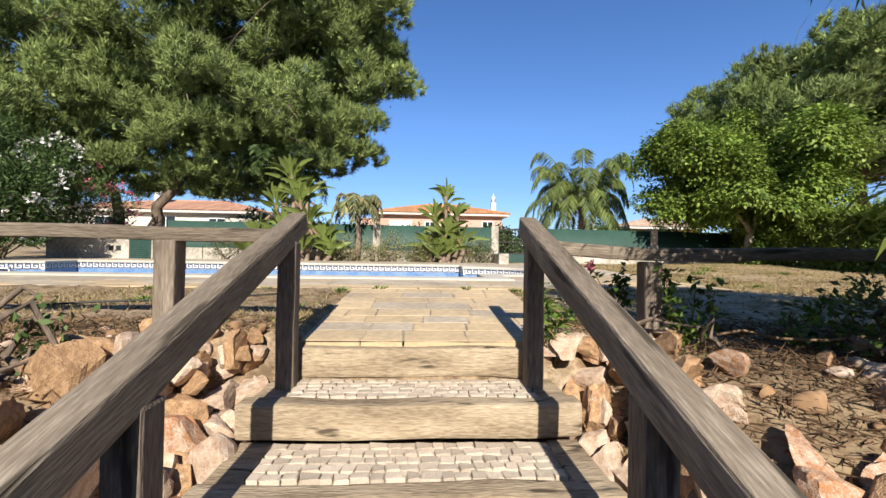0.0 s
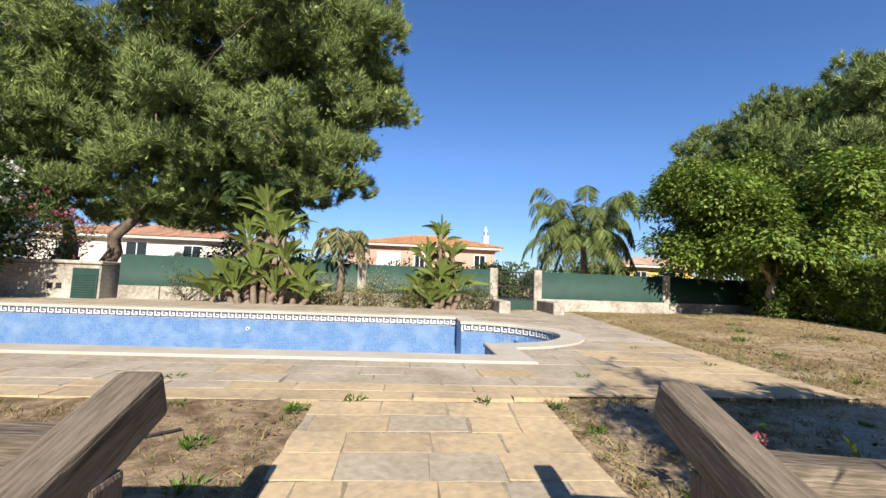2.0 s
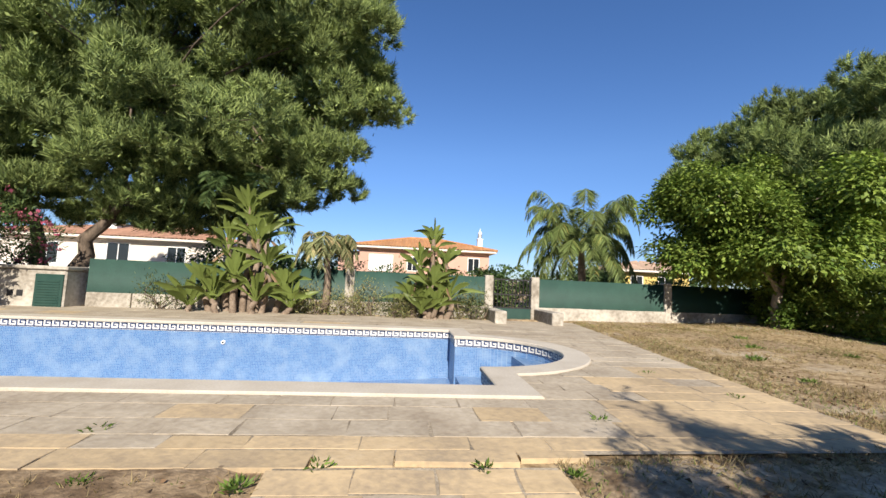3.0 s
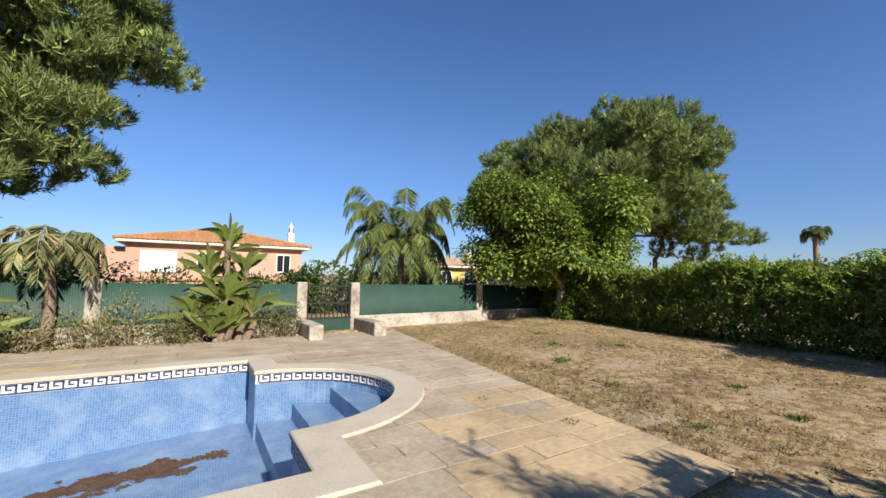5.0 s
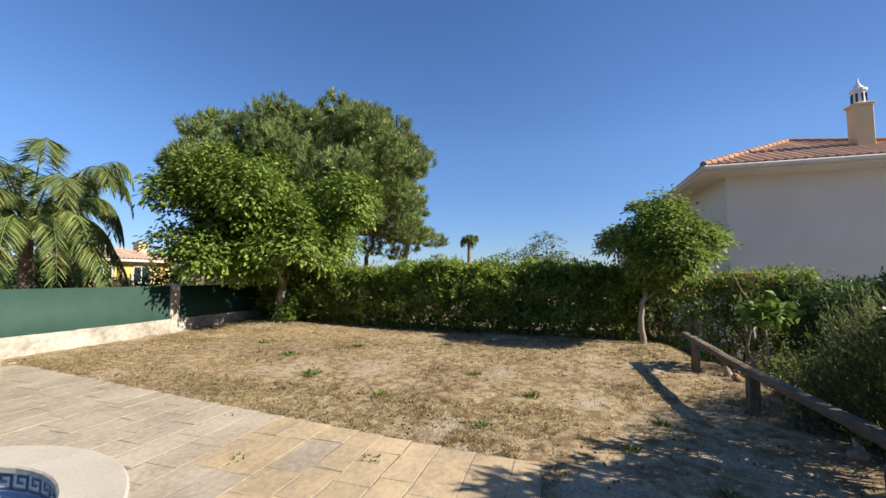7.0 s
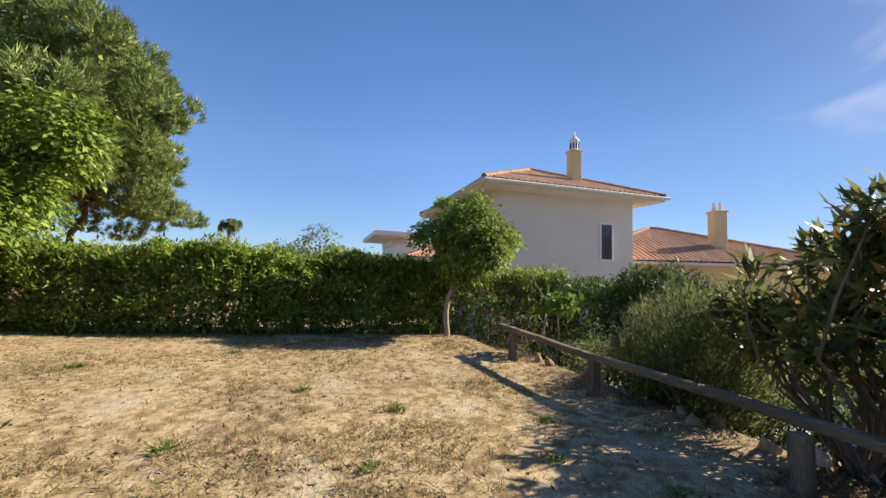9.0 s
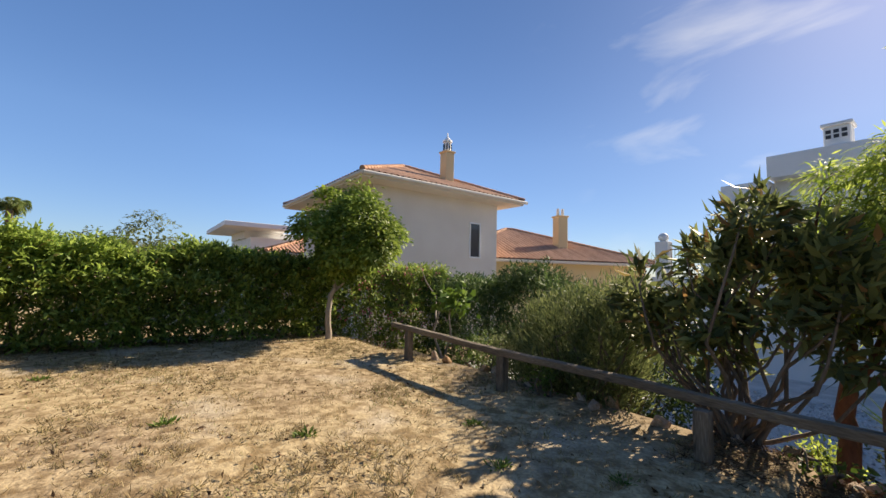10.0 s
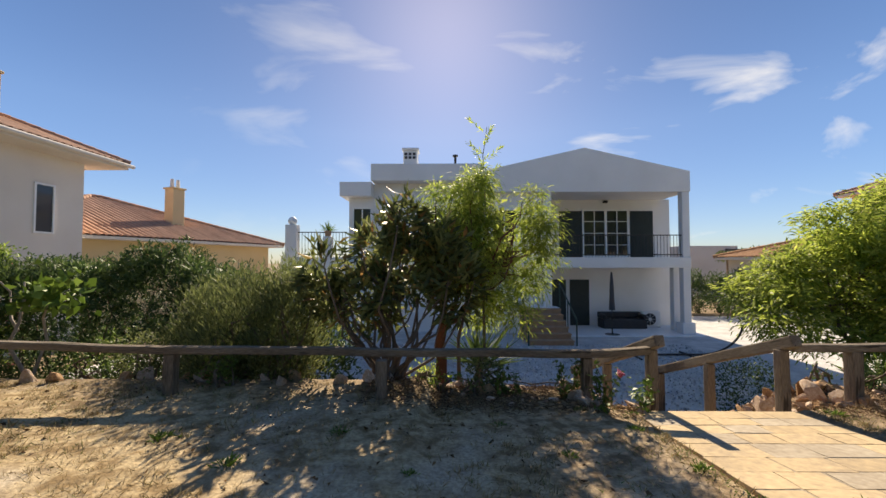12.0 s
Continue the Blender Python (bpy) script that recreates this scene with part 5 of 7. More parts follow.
def hedge(name, line, half, z0s, z1, n, m_leaf, label, leaf_len=0.10, leaf_w=0.035, flower=None):
    """A clipped but uneven hedge along a line, with leafy sides and top and a dark inside."""
    line = [np.array(p, float) for p in line]
    t = plant(name, (*line[0], z0s), label, "hedge", "hedges")
    base = np.array([*line[0], z0s])
    seg = [np.linalg.norm(b - a) for a, b in zip(line, line[1:])]
    which = rng.choice(len(seg), n, p=np.array(seg) / sum(seg))
    f = rng.uniform(0, 1, n)
    A = np.array([line[i] for i in which])
    B = np.array([line[i + 1] for i in which])
    C = A + (B - A) * f[:, None]
    T = unit(B - A)
    Nrm = np.stack([-T[:, 1], T[:, 0]], 1)
    lump = np.array([noise.noise(Vector((x * 0.8, y * 0.8, 1.0))) + 0.6 * noise.noise(Vector((x * 2.5, y * 2.5, 5.0))) for x, y in C])
    hgt = z1 - z0s + 0.34 * lump
    face = rng.uniform(0, 1, n)
    topw = 0.28
    s = np.where(face < topw, rng.uniform(-1, 1, n), np.where(rng.uniform(0, 1, n) < 0.5, -1, 1) * rng.uniform(0.1, 1.0, n) ** 0.45)
    u = np.where(face < topw, rng.uniform(0.86, 1.03, n), rng.uniform(0.02, 1.0, n) ** 0.8)
    wob = 1 + 0.5 * np.array([noise.noise(Vector((x * 1.5, y * 1.5, z * 2.2))) for (x, y), z in zip(C, u * hgt)])
    w = half * (0.75 + 0.35 * np.sin(np.clip(u, 0, 1) * np.pi * 0.75)) * wob
    P = np.concatenate([C + Nrm * (s * w)[:, None], (z0s + u * hgt)[:, None]], 1)
    D = np.concatenate([Nrm * (s * 0.8)[:, None], np.where(face < topw, 1.0, 0.35)[:, None]], 1) + rng.normal(0, 0.55, (n, 3))
    m = 9
    k = rng.choice(n, n // m)
    out = unit(D[k])
    C = np.repeat(P[k] + out * rng.normal(0.02, 0.07, (len(k), 1)), m, 0) + rng.normal(0, 0.055, (len(k) * m, 3))
    W = np.repeat(out, m, 0) * 0.6 + rng.normal(0, 0.6, (len(k) * m, 3)) + [0, 0, 0.25]
    V, F = facing_leaves(C, W, np.repeat(out, m, 0) * 0.5 + [0, 0, 0.7], leaf_len, leaf_w)
    put("foliage", mesh_from("foliage", shift(V, base), F), m_leaf, t)
    paths = []
    for a, b, L in zip(line, line[1:], seg):
        for i in range(max(2, int(L / 0.3))):
            p = a + (b - a) * (i + rng.uniform(0.2, 0.8)) / max(2, int(L / 0.3))
            q = p + rng.normal(0, half * 0.4, 2)
            paths.append(bent((*p, gz(*p) - 0.05), (*q, z1 - 0.25), 0.025, 0.008, 6, 0.2))
    V, F = tubes(paths, 5)
    put("stem", mesh_from("stem", shift(V, base), F), M_bark, t)
    if flower is not None:
        k = n // 90
        idx = rng.choice(n, k)
        C2 = np.repeat(P[idx], 5, 0) + rng.normal(0, 0.04, (k * 5, 3)) + np.repeat(D[idx], 5, 0) * 0.05
        V, F = leaves(C2, rng.normal(0, 1, (k * 5, 3)), 0.05, 0.05)
        put("blossom", mesh_from("blossom", shift(V, base), F), flower, t)
    return t


def frond(origin, az, length, rise, droop, n_leaf=46, leaflet=0.42, hang=0.8):
    """One arching palm frond: a stalk path, and leaflet places and ways."""
    d = np.array([math.cos(az), math.sin(az), 0.0])
    s = np.linspace(0, 1, 14)
    P = np.array(origin)[None] + d[None] * (length * (s - 0.25 * s ** 3))[:, None] + np.array([0, 0, 1.0])[None] * (rise * s - droop * s ** 2.4)[:, None]
    path = [(tuple(p), 0.022 * (1 - 0.85 * k)) for p, k in zip(P, s)]
    k = rng.uniform(0.16, 1.0, n_leaf * 2)
    Q = np.stack([np.interp(k, s, P[:, i]) for i in range(3)], 1)
    T = unit(np.stack([np.interp(np.minimum(k + 0.03, 1), s, P[:, i]) for i in range(3)], 1) - np.stack([np.interp(k - 0.03, s, P[:, i]) for i in range(3)], 1))
    side = unit(np.cross(T, [0, 0, 1.0])) * np.where(np.arange(len(k)) % 2, 1, -1)[:, None]
    D = side * 0.8 + T * 0.45 + np.array([0, 0, -hang]) * rng.uniform(0.4, 1.2, len(k))[:, None]
    L = leaflet * (0.55 + 0.9 * np.sin(np.pi * np.clip(k, 0.05, 0.95)) ** 0.7) * 0.8
    return path, Q, D, L


def palm(name, base, hub_z, fronds, length, rise, droop, label, trunk_r=0.11, leaflet=0.42, hang=0.8, material=None, lean=(0, 0), n_leaf=46, width=0.035, low=0.62):
    t = plant(name, base, label, "palm tree", "palms")
    base = np.array(base, float)
    hub = np.array([base[0] + lean[0], base[1] + lean[1], hub_z])
    V, F = tubes([bent(base - [0, 0, 0.1], hub, trunk_r * 1.2, trunk_r * 0.85, 12, 0.06)], 12)
    put("trunk", mesh_from("trunk", shift(V, base), F), M_palmtrunk, t, smooth=True)
    for i in range(fronds):
        az = i * 2.399 + rng.uniform(-0.2, 0.2)
        lift = low + (1.34 - low) * (((i * 7) % fronds) + 0.5) / fronds
        path, Q, D, L = frond(hub, az, length * rng.uniform(0.8, 1.1), rise * lift, droop * (0.5 + 0.5 * min(1.0, lift)) * rng.uniform(0.85, 1.15), n_leaf, leaflet, hang)
        v1, f1 = tubes([path], 5)
        n = len(Q)
        S = unit(np.cross(D, rng.normal(0, 1, (n, 3))))
        Dn = unit(D)
        mid = Q + Dn * (L * 0.5)[:, None]
        tip = Q + Dn * L[:, None] + np.array([0, 0, -0.12]) * L[:, None]
        v2 = np.stack([Q, mid + S * width / 2, tip, mid - S * width / 2], 1).reshape(-1, 3)
        f2 = np.arange(n)[:, None] * 4 + np.array([[0, 1, 2, 3]]) + len(v1)
        put("frond", mesh_from("frond", shift(np.concatenate([v1, v2]), base), np.concatenate([f1, f2])), material or M_palm, t)
    return t


def paddle(origin, way, stalk, length, width, bend, face):
    """A big banana-like leaf: stalk, then a broad blade folded along its rib and split at the edge."""
    way = unit(np.array(way, float))
    o = np.array(origin, float)
    out = unit(np.array([way[0], way[1], 0.0001]))
    side = unit(np.cross(way, face))
    n = 11
    V, F = [], []
    v, f = tubes([[(tuple(o + way * stalk * k + out * bend * 0.15 * k * k), 0.028 * (1 - 0.5 * k)) for k in np.linspace(0, 1, 5)]], 6)
    V.append(v)
    F.append(f)
    p0 = o + way * stalk + out * bend * 0.15
    b = len(v)
    ks = np.linspace(0, 1, n)
    C = p0[None] + way[None] * (length * ks)[:, None] + (out * bend - np.array([0, 0, bend * 0.9]))[None] * (ks ** 2)[:, None]
    wv = width / 2 * np.sin(np.pi * np.clip(ks * 0.93 + 0.05, 0, 1)) ** 0.6
    nrm = unit(np.cross(side, way))
    jag = rng.uniform(0.86, 1.05, n)
    Lf = C + side * (wv * jag)[:, None] + nrm * (wv * 0.35)[:, None]
    Rt = C - side * (wv * rng.uniform(0.86, 1.05, n))[:, None] + nrm * (wv * 0.35)[:, None]
    V.append(np.stack([Lf, C, Rt], 1).reshape(-1, 3))
    q = []
    for i in range(n - 1):
        a = b + i * 3
        q += [(a, a + 1, a + 4, a + 3), (a + 1, a + 2, a + 5, a + 4)]
    F.append(np.array(q))
    return np.concatenate(V), np.concatenate(F)


def banana(name, base, label, stems, leaf_len, leaf_w, reach):
    """A clump of bird-of-paradise banana: stems with fans of paddle leaves on long stalks."""
    t = plant(name, base, label, "plant", "banana plants")
    base = np.array(base, float)
    for (dx, dy, h, count) in stems:
        top = base + [dx * 1.25, dy * 1.25, h]
        V, F = tubes([bent(base + [dx, dy, -0.08], top, 0.085, 0.06, 8, 0.12)], 9)
        put("trunk", mesh_from("trunk", shift(V, base), F), M_palmtrunk, t, smooth=True)
        turn = rng.uniform(-0.5, 0.5)
        for i in range(count):
            k = ((i + 0.5) / count * 2 - 1) * 0.95
            a = turn + rng.uniform(-0.9, 0.9)
            way = [math.sin(k) * math.cos(a), math.sin(k) * math.sin(a) - 0.12, max(0.2, math.cos(k)) + rng.uniform(0.0, 0.3)]
            L = leaf_len * rng.uniform(0.75, 1.2)
            root = top - [0, 0, rng.uniform(0.02, 0.16) * h]
            V, F = paddle(root, way, reach * rng.uniform(0.5, 1.15), L, leaf_w * rng.uniform(0.8, 1.15), L * rng.uniform(0.1, 0.6) * (0.3 + abs(k)), [rng.normal(0, 0.8), -1, rng.normal(0.3, 0.5)])
            put("leaf", mesh_from("leaf", shift(V, base), F), M_banana, t, smooth=True)
        for i in range(6 if h > 1.0 else 0):
            a = rng.uniform(0, 6.28)
            V, F = paddle(top - [0, 0, rng.uniform(0.05, 0.4) * h], [math.cos(a) * 0.5, math.sin(a) * 0.5, -0.5], 0.12, leaf_len * 0.7, leaf_w * 0.5, 0.05, [math.sin(a), -1, 0.2])
            put("dead_leaf", mesh_from("dead_leaf", shift(V, base), F), M_brownstalk, t, "dry brown leaf", True)
    return t


def rosette(name, base, label, n, length, width, up, m):
    """Spiky leaves round one heart."""
    t = plant(name, base, label, "plant")
    P = np.zeros((n, 3)) + rng.normal(0, 0.02, (n, 3))
    D = ball_dirs(n)
    D[:, 2] = np.abs(D[:, 2]) + up
    V, F = leaves(P, D, length, width, 0.15)
    put("foliage", mesh_from("foliage", V, F), m, t)
    return t


G1 = 1.08
# tall pines beyond the wall
pine("pine_tree", (-9.3, 14.2, 0.9), spread((-5.5, 14.4, 8.5), (4.6, 4.0, 4.4), 44, 0.26) + [((-7.4, 14.3, 4.2), (1.5, 1.4, 0.8)), ((-5.6, 14.4, 4.0), (1.4, 1.3, 0.7)), ((-4.2, 14.4, 4.4), (1.2, 1.2, 0.7)), ((-2.2, 13.4, 5.5), (1.1, 1.1, 0.9)), ((-2.7, 13.2, 6.6), (1.3, 1.2, 1.2)), ((-7.3, 13.9, 5.1), (1.7, 1.5, 1.0)), ((-5.4, 14.0, 5.0), (1.6, 1.5, 1.0)), ((-3.6, 13.9, 5.4), (1.4, 1.4, 0.9)), ((-9.2, 13.6, 5.4), (1.6, 1.4, 1.0)), ((-2.4, 13.2, 4.6), (0.9, 0.9, 0.6)), ((-3.2, 13.4, 4.4), (0.8, 0.8, 0.5)), ((-1.9, 13.4, 7.3), (0.8, 0.9, 0.9)), ((-2.2, 13.5, 8.7), (0.8, 0.9, 1.0)), ((-2.8, 13.6, 9.9), (0.9, 1.0, 1.0)), ((-6.5, 13.6, 7.2), (1.6, 1.4, 1.2)), ((-5.0, 13.2, 8.6), (1.5, 1.3, 1.2)), ((-7.0, 13.6, 9.4), (1.5, 1.3, 1.2)), ((-8.6, 15.2, 3.7), (1.3, 1.2, 0.5)), ((-6.6, 15.0, 3.6), (1.3, 1.2, 0.5)), ((-5.2, 14.6, 3.7), (1.0, 1.0, 0.5))],
     [((-9.3, 14.2, 0.8), (-8.0, 14.2, 4.6), 0.30), ((-8.2, 14.2, 4.0), (-5.4, 14.4, 7.5), 0.22), ((-8.6, 14.2, 3.5), (-8.8, 14.6, 7.5), 0.2)], 21000, "tall umbrella pine with a broad dense crown")
pine("pine_tree", (-9.9, 14.2, 0.9), spread((-14.0, 14.2, 7.0), (5.0, 4.0, 3.5), 48, 0.26) + [((-10.6, 14.4, 3.7), (1.3, 1.2, 0.5)), ((-12.5, 14.2, 3.7), (1.4, 1.2, 0.5)), ((-14.5, 13.8, 3.8), (1.5, 1.2, 0.6)), ((-10.2, 13.6, 7.6), (1.5, 1.3, 1.1))] + [((-11.6, 13.7, 4.6), (1.7, 1.5, 0.9)), ((-9.9, 13.9, 4.4), (1.4, 1.3, 0.7)), ((-13.6, 13.7, 4.3), (1.7, 1.5, 0.9)), ((-9.6, 13.4, 6.0), (2.2, 1.8, 1.4))],
     [((-9.9, 14.2, 0.8), (-10.9, 14.2, 4.2), 0.28), ((-10.8, 14.2, 4.0), (-14.2, 14.2, 7.4), 0.2)], 14500, "umbrella pine leaning behind the pump house")
# pine and bright tree in the far corner of the lawn
pine("pine_tree", (15.9, 13.6, 0.9), spread((15.2, 14.2, 6.7), (4.6, 4.6, 2.7), 70, 0.26) + [((17.4, 11.6, 4.6), (1.4, 1.4, 0.8)), ((18.0, 11.0, 4.4), (1.2, 1.2, 0.6)), ((13.0, 16.4, 7.4), (1.6, 1.6, 1.1)), ((15.0, 14.6, 8.6), (1.8, 1.8, 0.9)), ((17.0, 12.8, 8.0), (1.6, 1.6, 0.9))], [((15.9, 13.6, 0.8), (16.2, 13.6, 3.4), 0.26), ((16.1, 13.6, 3.2), (15.5, 14.2, 6.9), 0.2), ((16.0, 13.6, 2.4), (17.6, 12.4, 5.0), 0.16)],
     19000, "round topped pine behind the hedge")
broad_tree("broadleaf_tree", (10.35, 12.0, 1.2), [((c[0], c[1], max(c[2], 2.9)), r) for c, r in spread((10.1, 12.3, 4.2), (2.8, 2.5, 1.65), 50, 0.22, (0.58, 1.0))] + [((8.2, 12.6, 4.9), (0.8, 0.8, 0.6)), ((7.6, 13.0, 4.6), (0.5, 0.5, 0.4)), ((11.9, 11.6, 4.7), (0.8, 0.8, 0.6)), ((12.2, 11.4, 3.6), (0.7, 0.7, 0.5)), ((9.0, 11.4, 3.2), (0.7, 0.7, 0.4)), ((10.9, 10.9, 3.3), (0.7, 0.6, 0.4))], [(10.4, 12.0, 2.2), (9.2, 11.6, 4.2), (11.6, 12.2, 4.4), (10.3, 12.6, 5.2), (10.2, 11.2, 4.6)], 90000, 0.13, 0.075, M_bright, M_palebark,
           "leafy bright green tree at the lawn corner", 0.14, per=18, clump=0.22, shell=0.6)
shrub("ivy", (10.7, 11.8, 1.2), [((10.65, 11.75, 1.7), (0.35, 0.35, 0.5)), ((10.35, 11.75, 1.5), (0.3, 0.25, 0.35))], 900, 0.09, 0.07, M_weed, "leafy suckers at the foot of the tree", stems=5)
broad_tree("citrus_tree", (10.31, 2.44, 1.05), [((x - 0.05, y - 0.4, z + 0.08), (r * 1.15, r * 1.15, r * 0.95)) for x, y, z, r in ((10.2, 2.3, 3.1, 0.75), (9.85, 2.4, 3.55, 0.5), (10.6, 2.5, 3.65, 0.5), (11.0, 2.3, 3.15, 0.5), (9.5, 2.4, 2.95, 0.42), (10.5, 2.6, 2.65, 0.5), (10.15, 2.4, 4.0, 0.36), (10.9, 2.7, 3.95, 0.3), (9.8, 2.8, 2.7, 0.4), (10.4, 1.6, 3.2, 0.45), (10.3, 3.2, 3.2, 0.45))], [(10.27, 2.36, 2.1), (9.8, 2.0, 3.1), (10.8, 2.2, 3.2), (10.3, 2.0, 3.7)], 27000, 0.10, 0.058, M_orange_tree, M_palebark,
           "small round citrus tree with a pale trunk", 0.06, per=12, clump=0.13, shell=0.6, gap=0.46, inside=1.0)
# palms
palm("palm_tree", (6.7, 16.4, 1.0), 3.5, 40, 2.9, 4.2, 3.7, "feathery queen palm behind the green screen", 0.14, 0.50, 0.95, n_leaf=150, width=0.026, low=0.12)
palm("palm_tree", (-2.0, 12.5, 1.05), 2.6, 20, 1.0, 1.5, 1.5, "small palm with drooping greyish fronds", 0.09, 0.30, 0.9, M_greypalm)
palm("palm_tree", (-4.6, 13.6, 1.0), 3.5, 18, 2.0, 2.4, 2.3, "dark date palm behind the banana plants", 0.14, 0.34, 0.15, M_olean, n_leaf=60, width=0.03)
banana("banana_plant", (-3.9, 12.2, G1), "tall clump of banana plants with yellowing leaves", [(0, 0, 2.7, 14), (0.3, 0.15, 2.2, 13), (-0.4, 0.1, 1.75, 13), (0.45, -0.1, 1.25, 13), (-0.1, -0.25, 0.9, 13), (0.72, 0.1, 0.7, 12), (-0.72, -0.05, 0.7, 12), (0.35, -0.3, 0.4, 12), (-0.45, -0.3, 0.4, 12), (0.1, 0.3, 1.5, 12), (0.95, -0.1, 0.25, 12), (-0.9, -0.2, 0.2, 12), (0.2, 0.0, 1.9, 13), (-0.2, 0.2, 1.1, 13)], 0.5, 0.155, 0.30)
banana("banana_plant", (0.75, 12.35, G1), "slim banana plant against the green screen", [(0, 0, 2.15, 15), (-0.25, 0.1, 1.45, 12), (0.28, 0, 1.55, 12), (0.0, -0.2, 0.95, 11), (-0.42, 0, 0.55, 10), (0.38, -0.1, 0.65, 10), (0.1, -0.3, 0.35, 12), (-0.2, -0.3, 0.25, 12), (0.15, 0.1, 1.15, 12), (-0.1, 0.1, 0.75, 12)], 0.44, 0.145, 0.24)
# low bed in front of the screens
for x, y, r, h, m in ((-5.9, 12.3, 0.5, 0.55, M_rosemary), (-5.2, 12.5, 0.45, 0.5, M_olean), (-2.7, 12.5, 0.4, 0.45, M_rosemary), (-1.5, 12.4, 0.45, 0.4, M_bedgreen), (-0.9, 12.55, 0.4, 0.6, M_bedgreen), (-0.2, 12.4, 0.45, 0.45, M_rosemary), (1.5, 12.5, 0.4, 0.5, M_bedgreen), (-2.2, 12.35, 0.4, 0.5, M_bedgreen), (0.1, 12.3, 0.4, 0.35, M_bedgreen), (2.0, 12.4, 0.25, 0.5, M_rosemary)):
    shrub("shrub", (x, y, G1), [((x, y, G1 + h * 0.8), (r, r * 0.7, h * 0.8))], 900, 0.07, 0.018, m, "scraggy dry shrub in the bed by the screens", stems=9, m_stem=M_bark, up=0.8, group="bed shrubs")
# oleander by the pump house
shrub("oleander_bush", (-10.6, 10.4, 1.0), spread((-10.6, 10.6, 2.9), (1.7, 1.7, 1.6), 14, 0.36), 22000, 0.16, 0.042, M_olean, "big oleander bush with white flowers", "bush", 16, flower=M_white_flower, flowers=1900)
shrub("oleander_bush", (-10.2, 12.6, 1.0), spread((-10.0, 12.9, 2.6), (1.3, 1.0, 1.3), 6, 0.45), 4000, 0.15, 0.03, M_olean, "oleander bush with pink flowers", "bush", 10, flower=M_pink_flower, flowers=700)
# hedges
hedge("hedge", [(11.25, 13.2), (11.35, 8.0), (11.3, 2.2)], 0.62, 1.0, 2.72, 90000, M_hedge, "dense clipped green hedge along the lawn", 0.12, 0.042)
hedge("hedge", [(11.6, 2.2), (11.5, -1.1)], 0.8, 0.1, 2.55, 24000, M_hedge, "tall hedge with pink flowers on the lower ground", 0.10, 0.035, M_pink_flower)
hedge("hedge", [(11.5, -1.1), (6.6, -1.5)], 0.75, LOW, 2.25, 40000, M_olean, "loose oleander hedge below the bank", 0.11, 0.03)
# shrubs on the bank
shrub("loquat_bush", (3.45, 1.5, gz(3.45, 1.5)), [((3.3, 1.4, 2.3), (0.5, 0.45, 0.45)), ((2.95, 1.35, 2.7), (0.32, 0.3, 0.25)), ((3.75, 1.4, 1.95), (0.5, 0.45, 0.4)), ((4.2, 1.35, 2.1), (0.32, 0.35, 0.3)), ((2.65, 1.35, 2.1), (0.35, 0.4, 0.4)), ((3.3, 1.4, 2.92), (0.26, 0.26, 0.28)), ((3.65, 1.4, 2.6), (0.3, 0.3, 0.25)), ((2.85, 1.4, 2.45), (0.3, 0.3, 0.3)), ((4.2, 1.4, 2.3), (0.4, 0.35, 0.3))],
      3700, 0.19, 0.05, M_loquat, "loquat bush with long dark leaves, some browned", "bush", 30, per=11, up=0.1, clump=0.05)
FC = [(2.05, 2.75, 0.45, 0.4)]
for i in range(44):
    k = rng.uniform(0.1, 1.0) ** 0.6
    a = rng.uniform(0, 6.28)
    FC.append((2.15 + 1.12 * k * math.cos(a), 2.85 + 0.9 * k * math.sin(a), rng.uniform(0.17, 0.32), rng.uniform(0.14, 0.26)))
FC += [(2.85, 2.2, 0.4, 0.3), (2.2, 3.6, 0.25, 0.25), (1.25, 2.1, 0.3, 0.28), (1.55, 1.85, 0.28, 0.25), (1.0, 2.5, 0.3, 0.24), (1.9, 1.75, 0.25, 0.25), (1.5, 1.5, 0.25, 0.22), (2.1, 1.5, 0.25, 0.22)]
FC = [(2.76 + (x - 2.76) * 0.73, 2.55 + (z - 2.55) * 0.83, r * 0.85, h * 0.85) for x, z, r, h in FC]
broad_tree("feathery_tree", (2.83, 0.95, gz(2.83, 0.95)), [((x, 0.74 + 0.22 * math.sin(x * 17 + z * 9) + 0.25 * max(0.0, 2.15 - x), z), (r, r, h)) for x, z, r, h in FC],
           [(2.8, 0.92, 1.6), (2.2, 0.8, 2.8), (1.8, 0.8, 2.55), (2.65, 0.8, 2.8)], 46000, 0.105, 0.015, M_feather, M_redbark, "feathery yellow-green tree with a red brown trunk", 0.075, per=16, clump=0.12, shell=0.45, droop=0.45, inside=0.1)
shoot = plant("young_shoot", (2.25, 0.82, 3.25), "slender feathery shoot above the tree", "shoot")
sv, sf = tubes([bent((0, 0, -0.4), (-0.04, 0, 1.0), 0.012, 0.004, 8, 0.05)], 5)
put("stem", mesh_from("stem", sv, sf), M_palebark, shoot)
for i in range(9):
    z = 0.15 + i * 0.095
    a = i * 2.4
    P = np.array([[0.24 * k * math.cos(a), 0.24 * k * math.sin(a), z + 0.2 * k] for k in np.linspace(0.05, 1, 26)]) * [1, 1, 1]
    D = np.tile([[math.cos(a), math.sin(a), 0.5]], (26, 1)) + rng.normal(0, 0.6, (26, 3))
    V, F = leaves(P, D, 0.08, 0.016)
    put("twig", mesh_from("twig", V, F), M_feather, shoot)
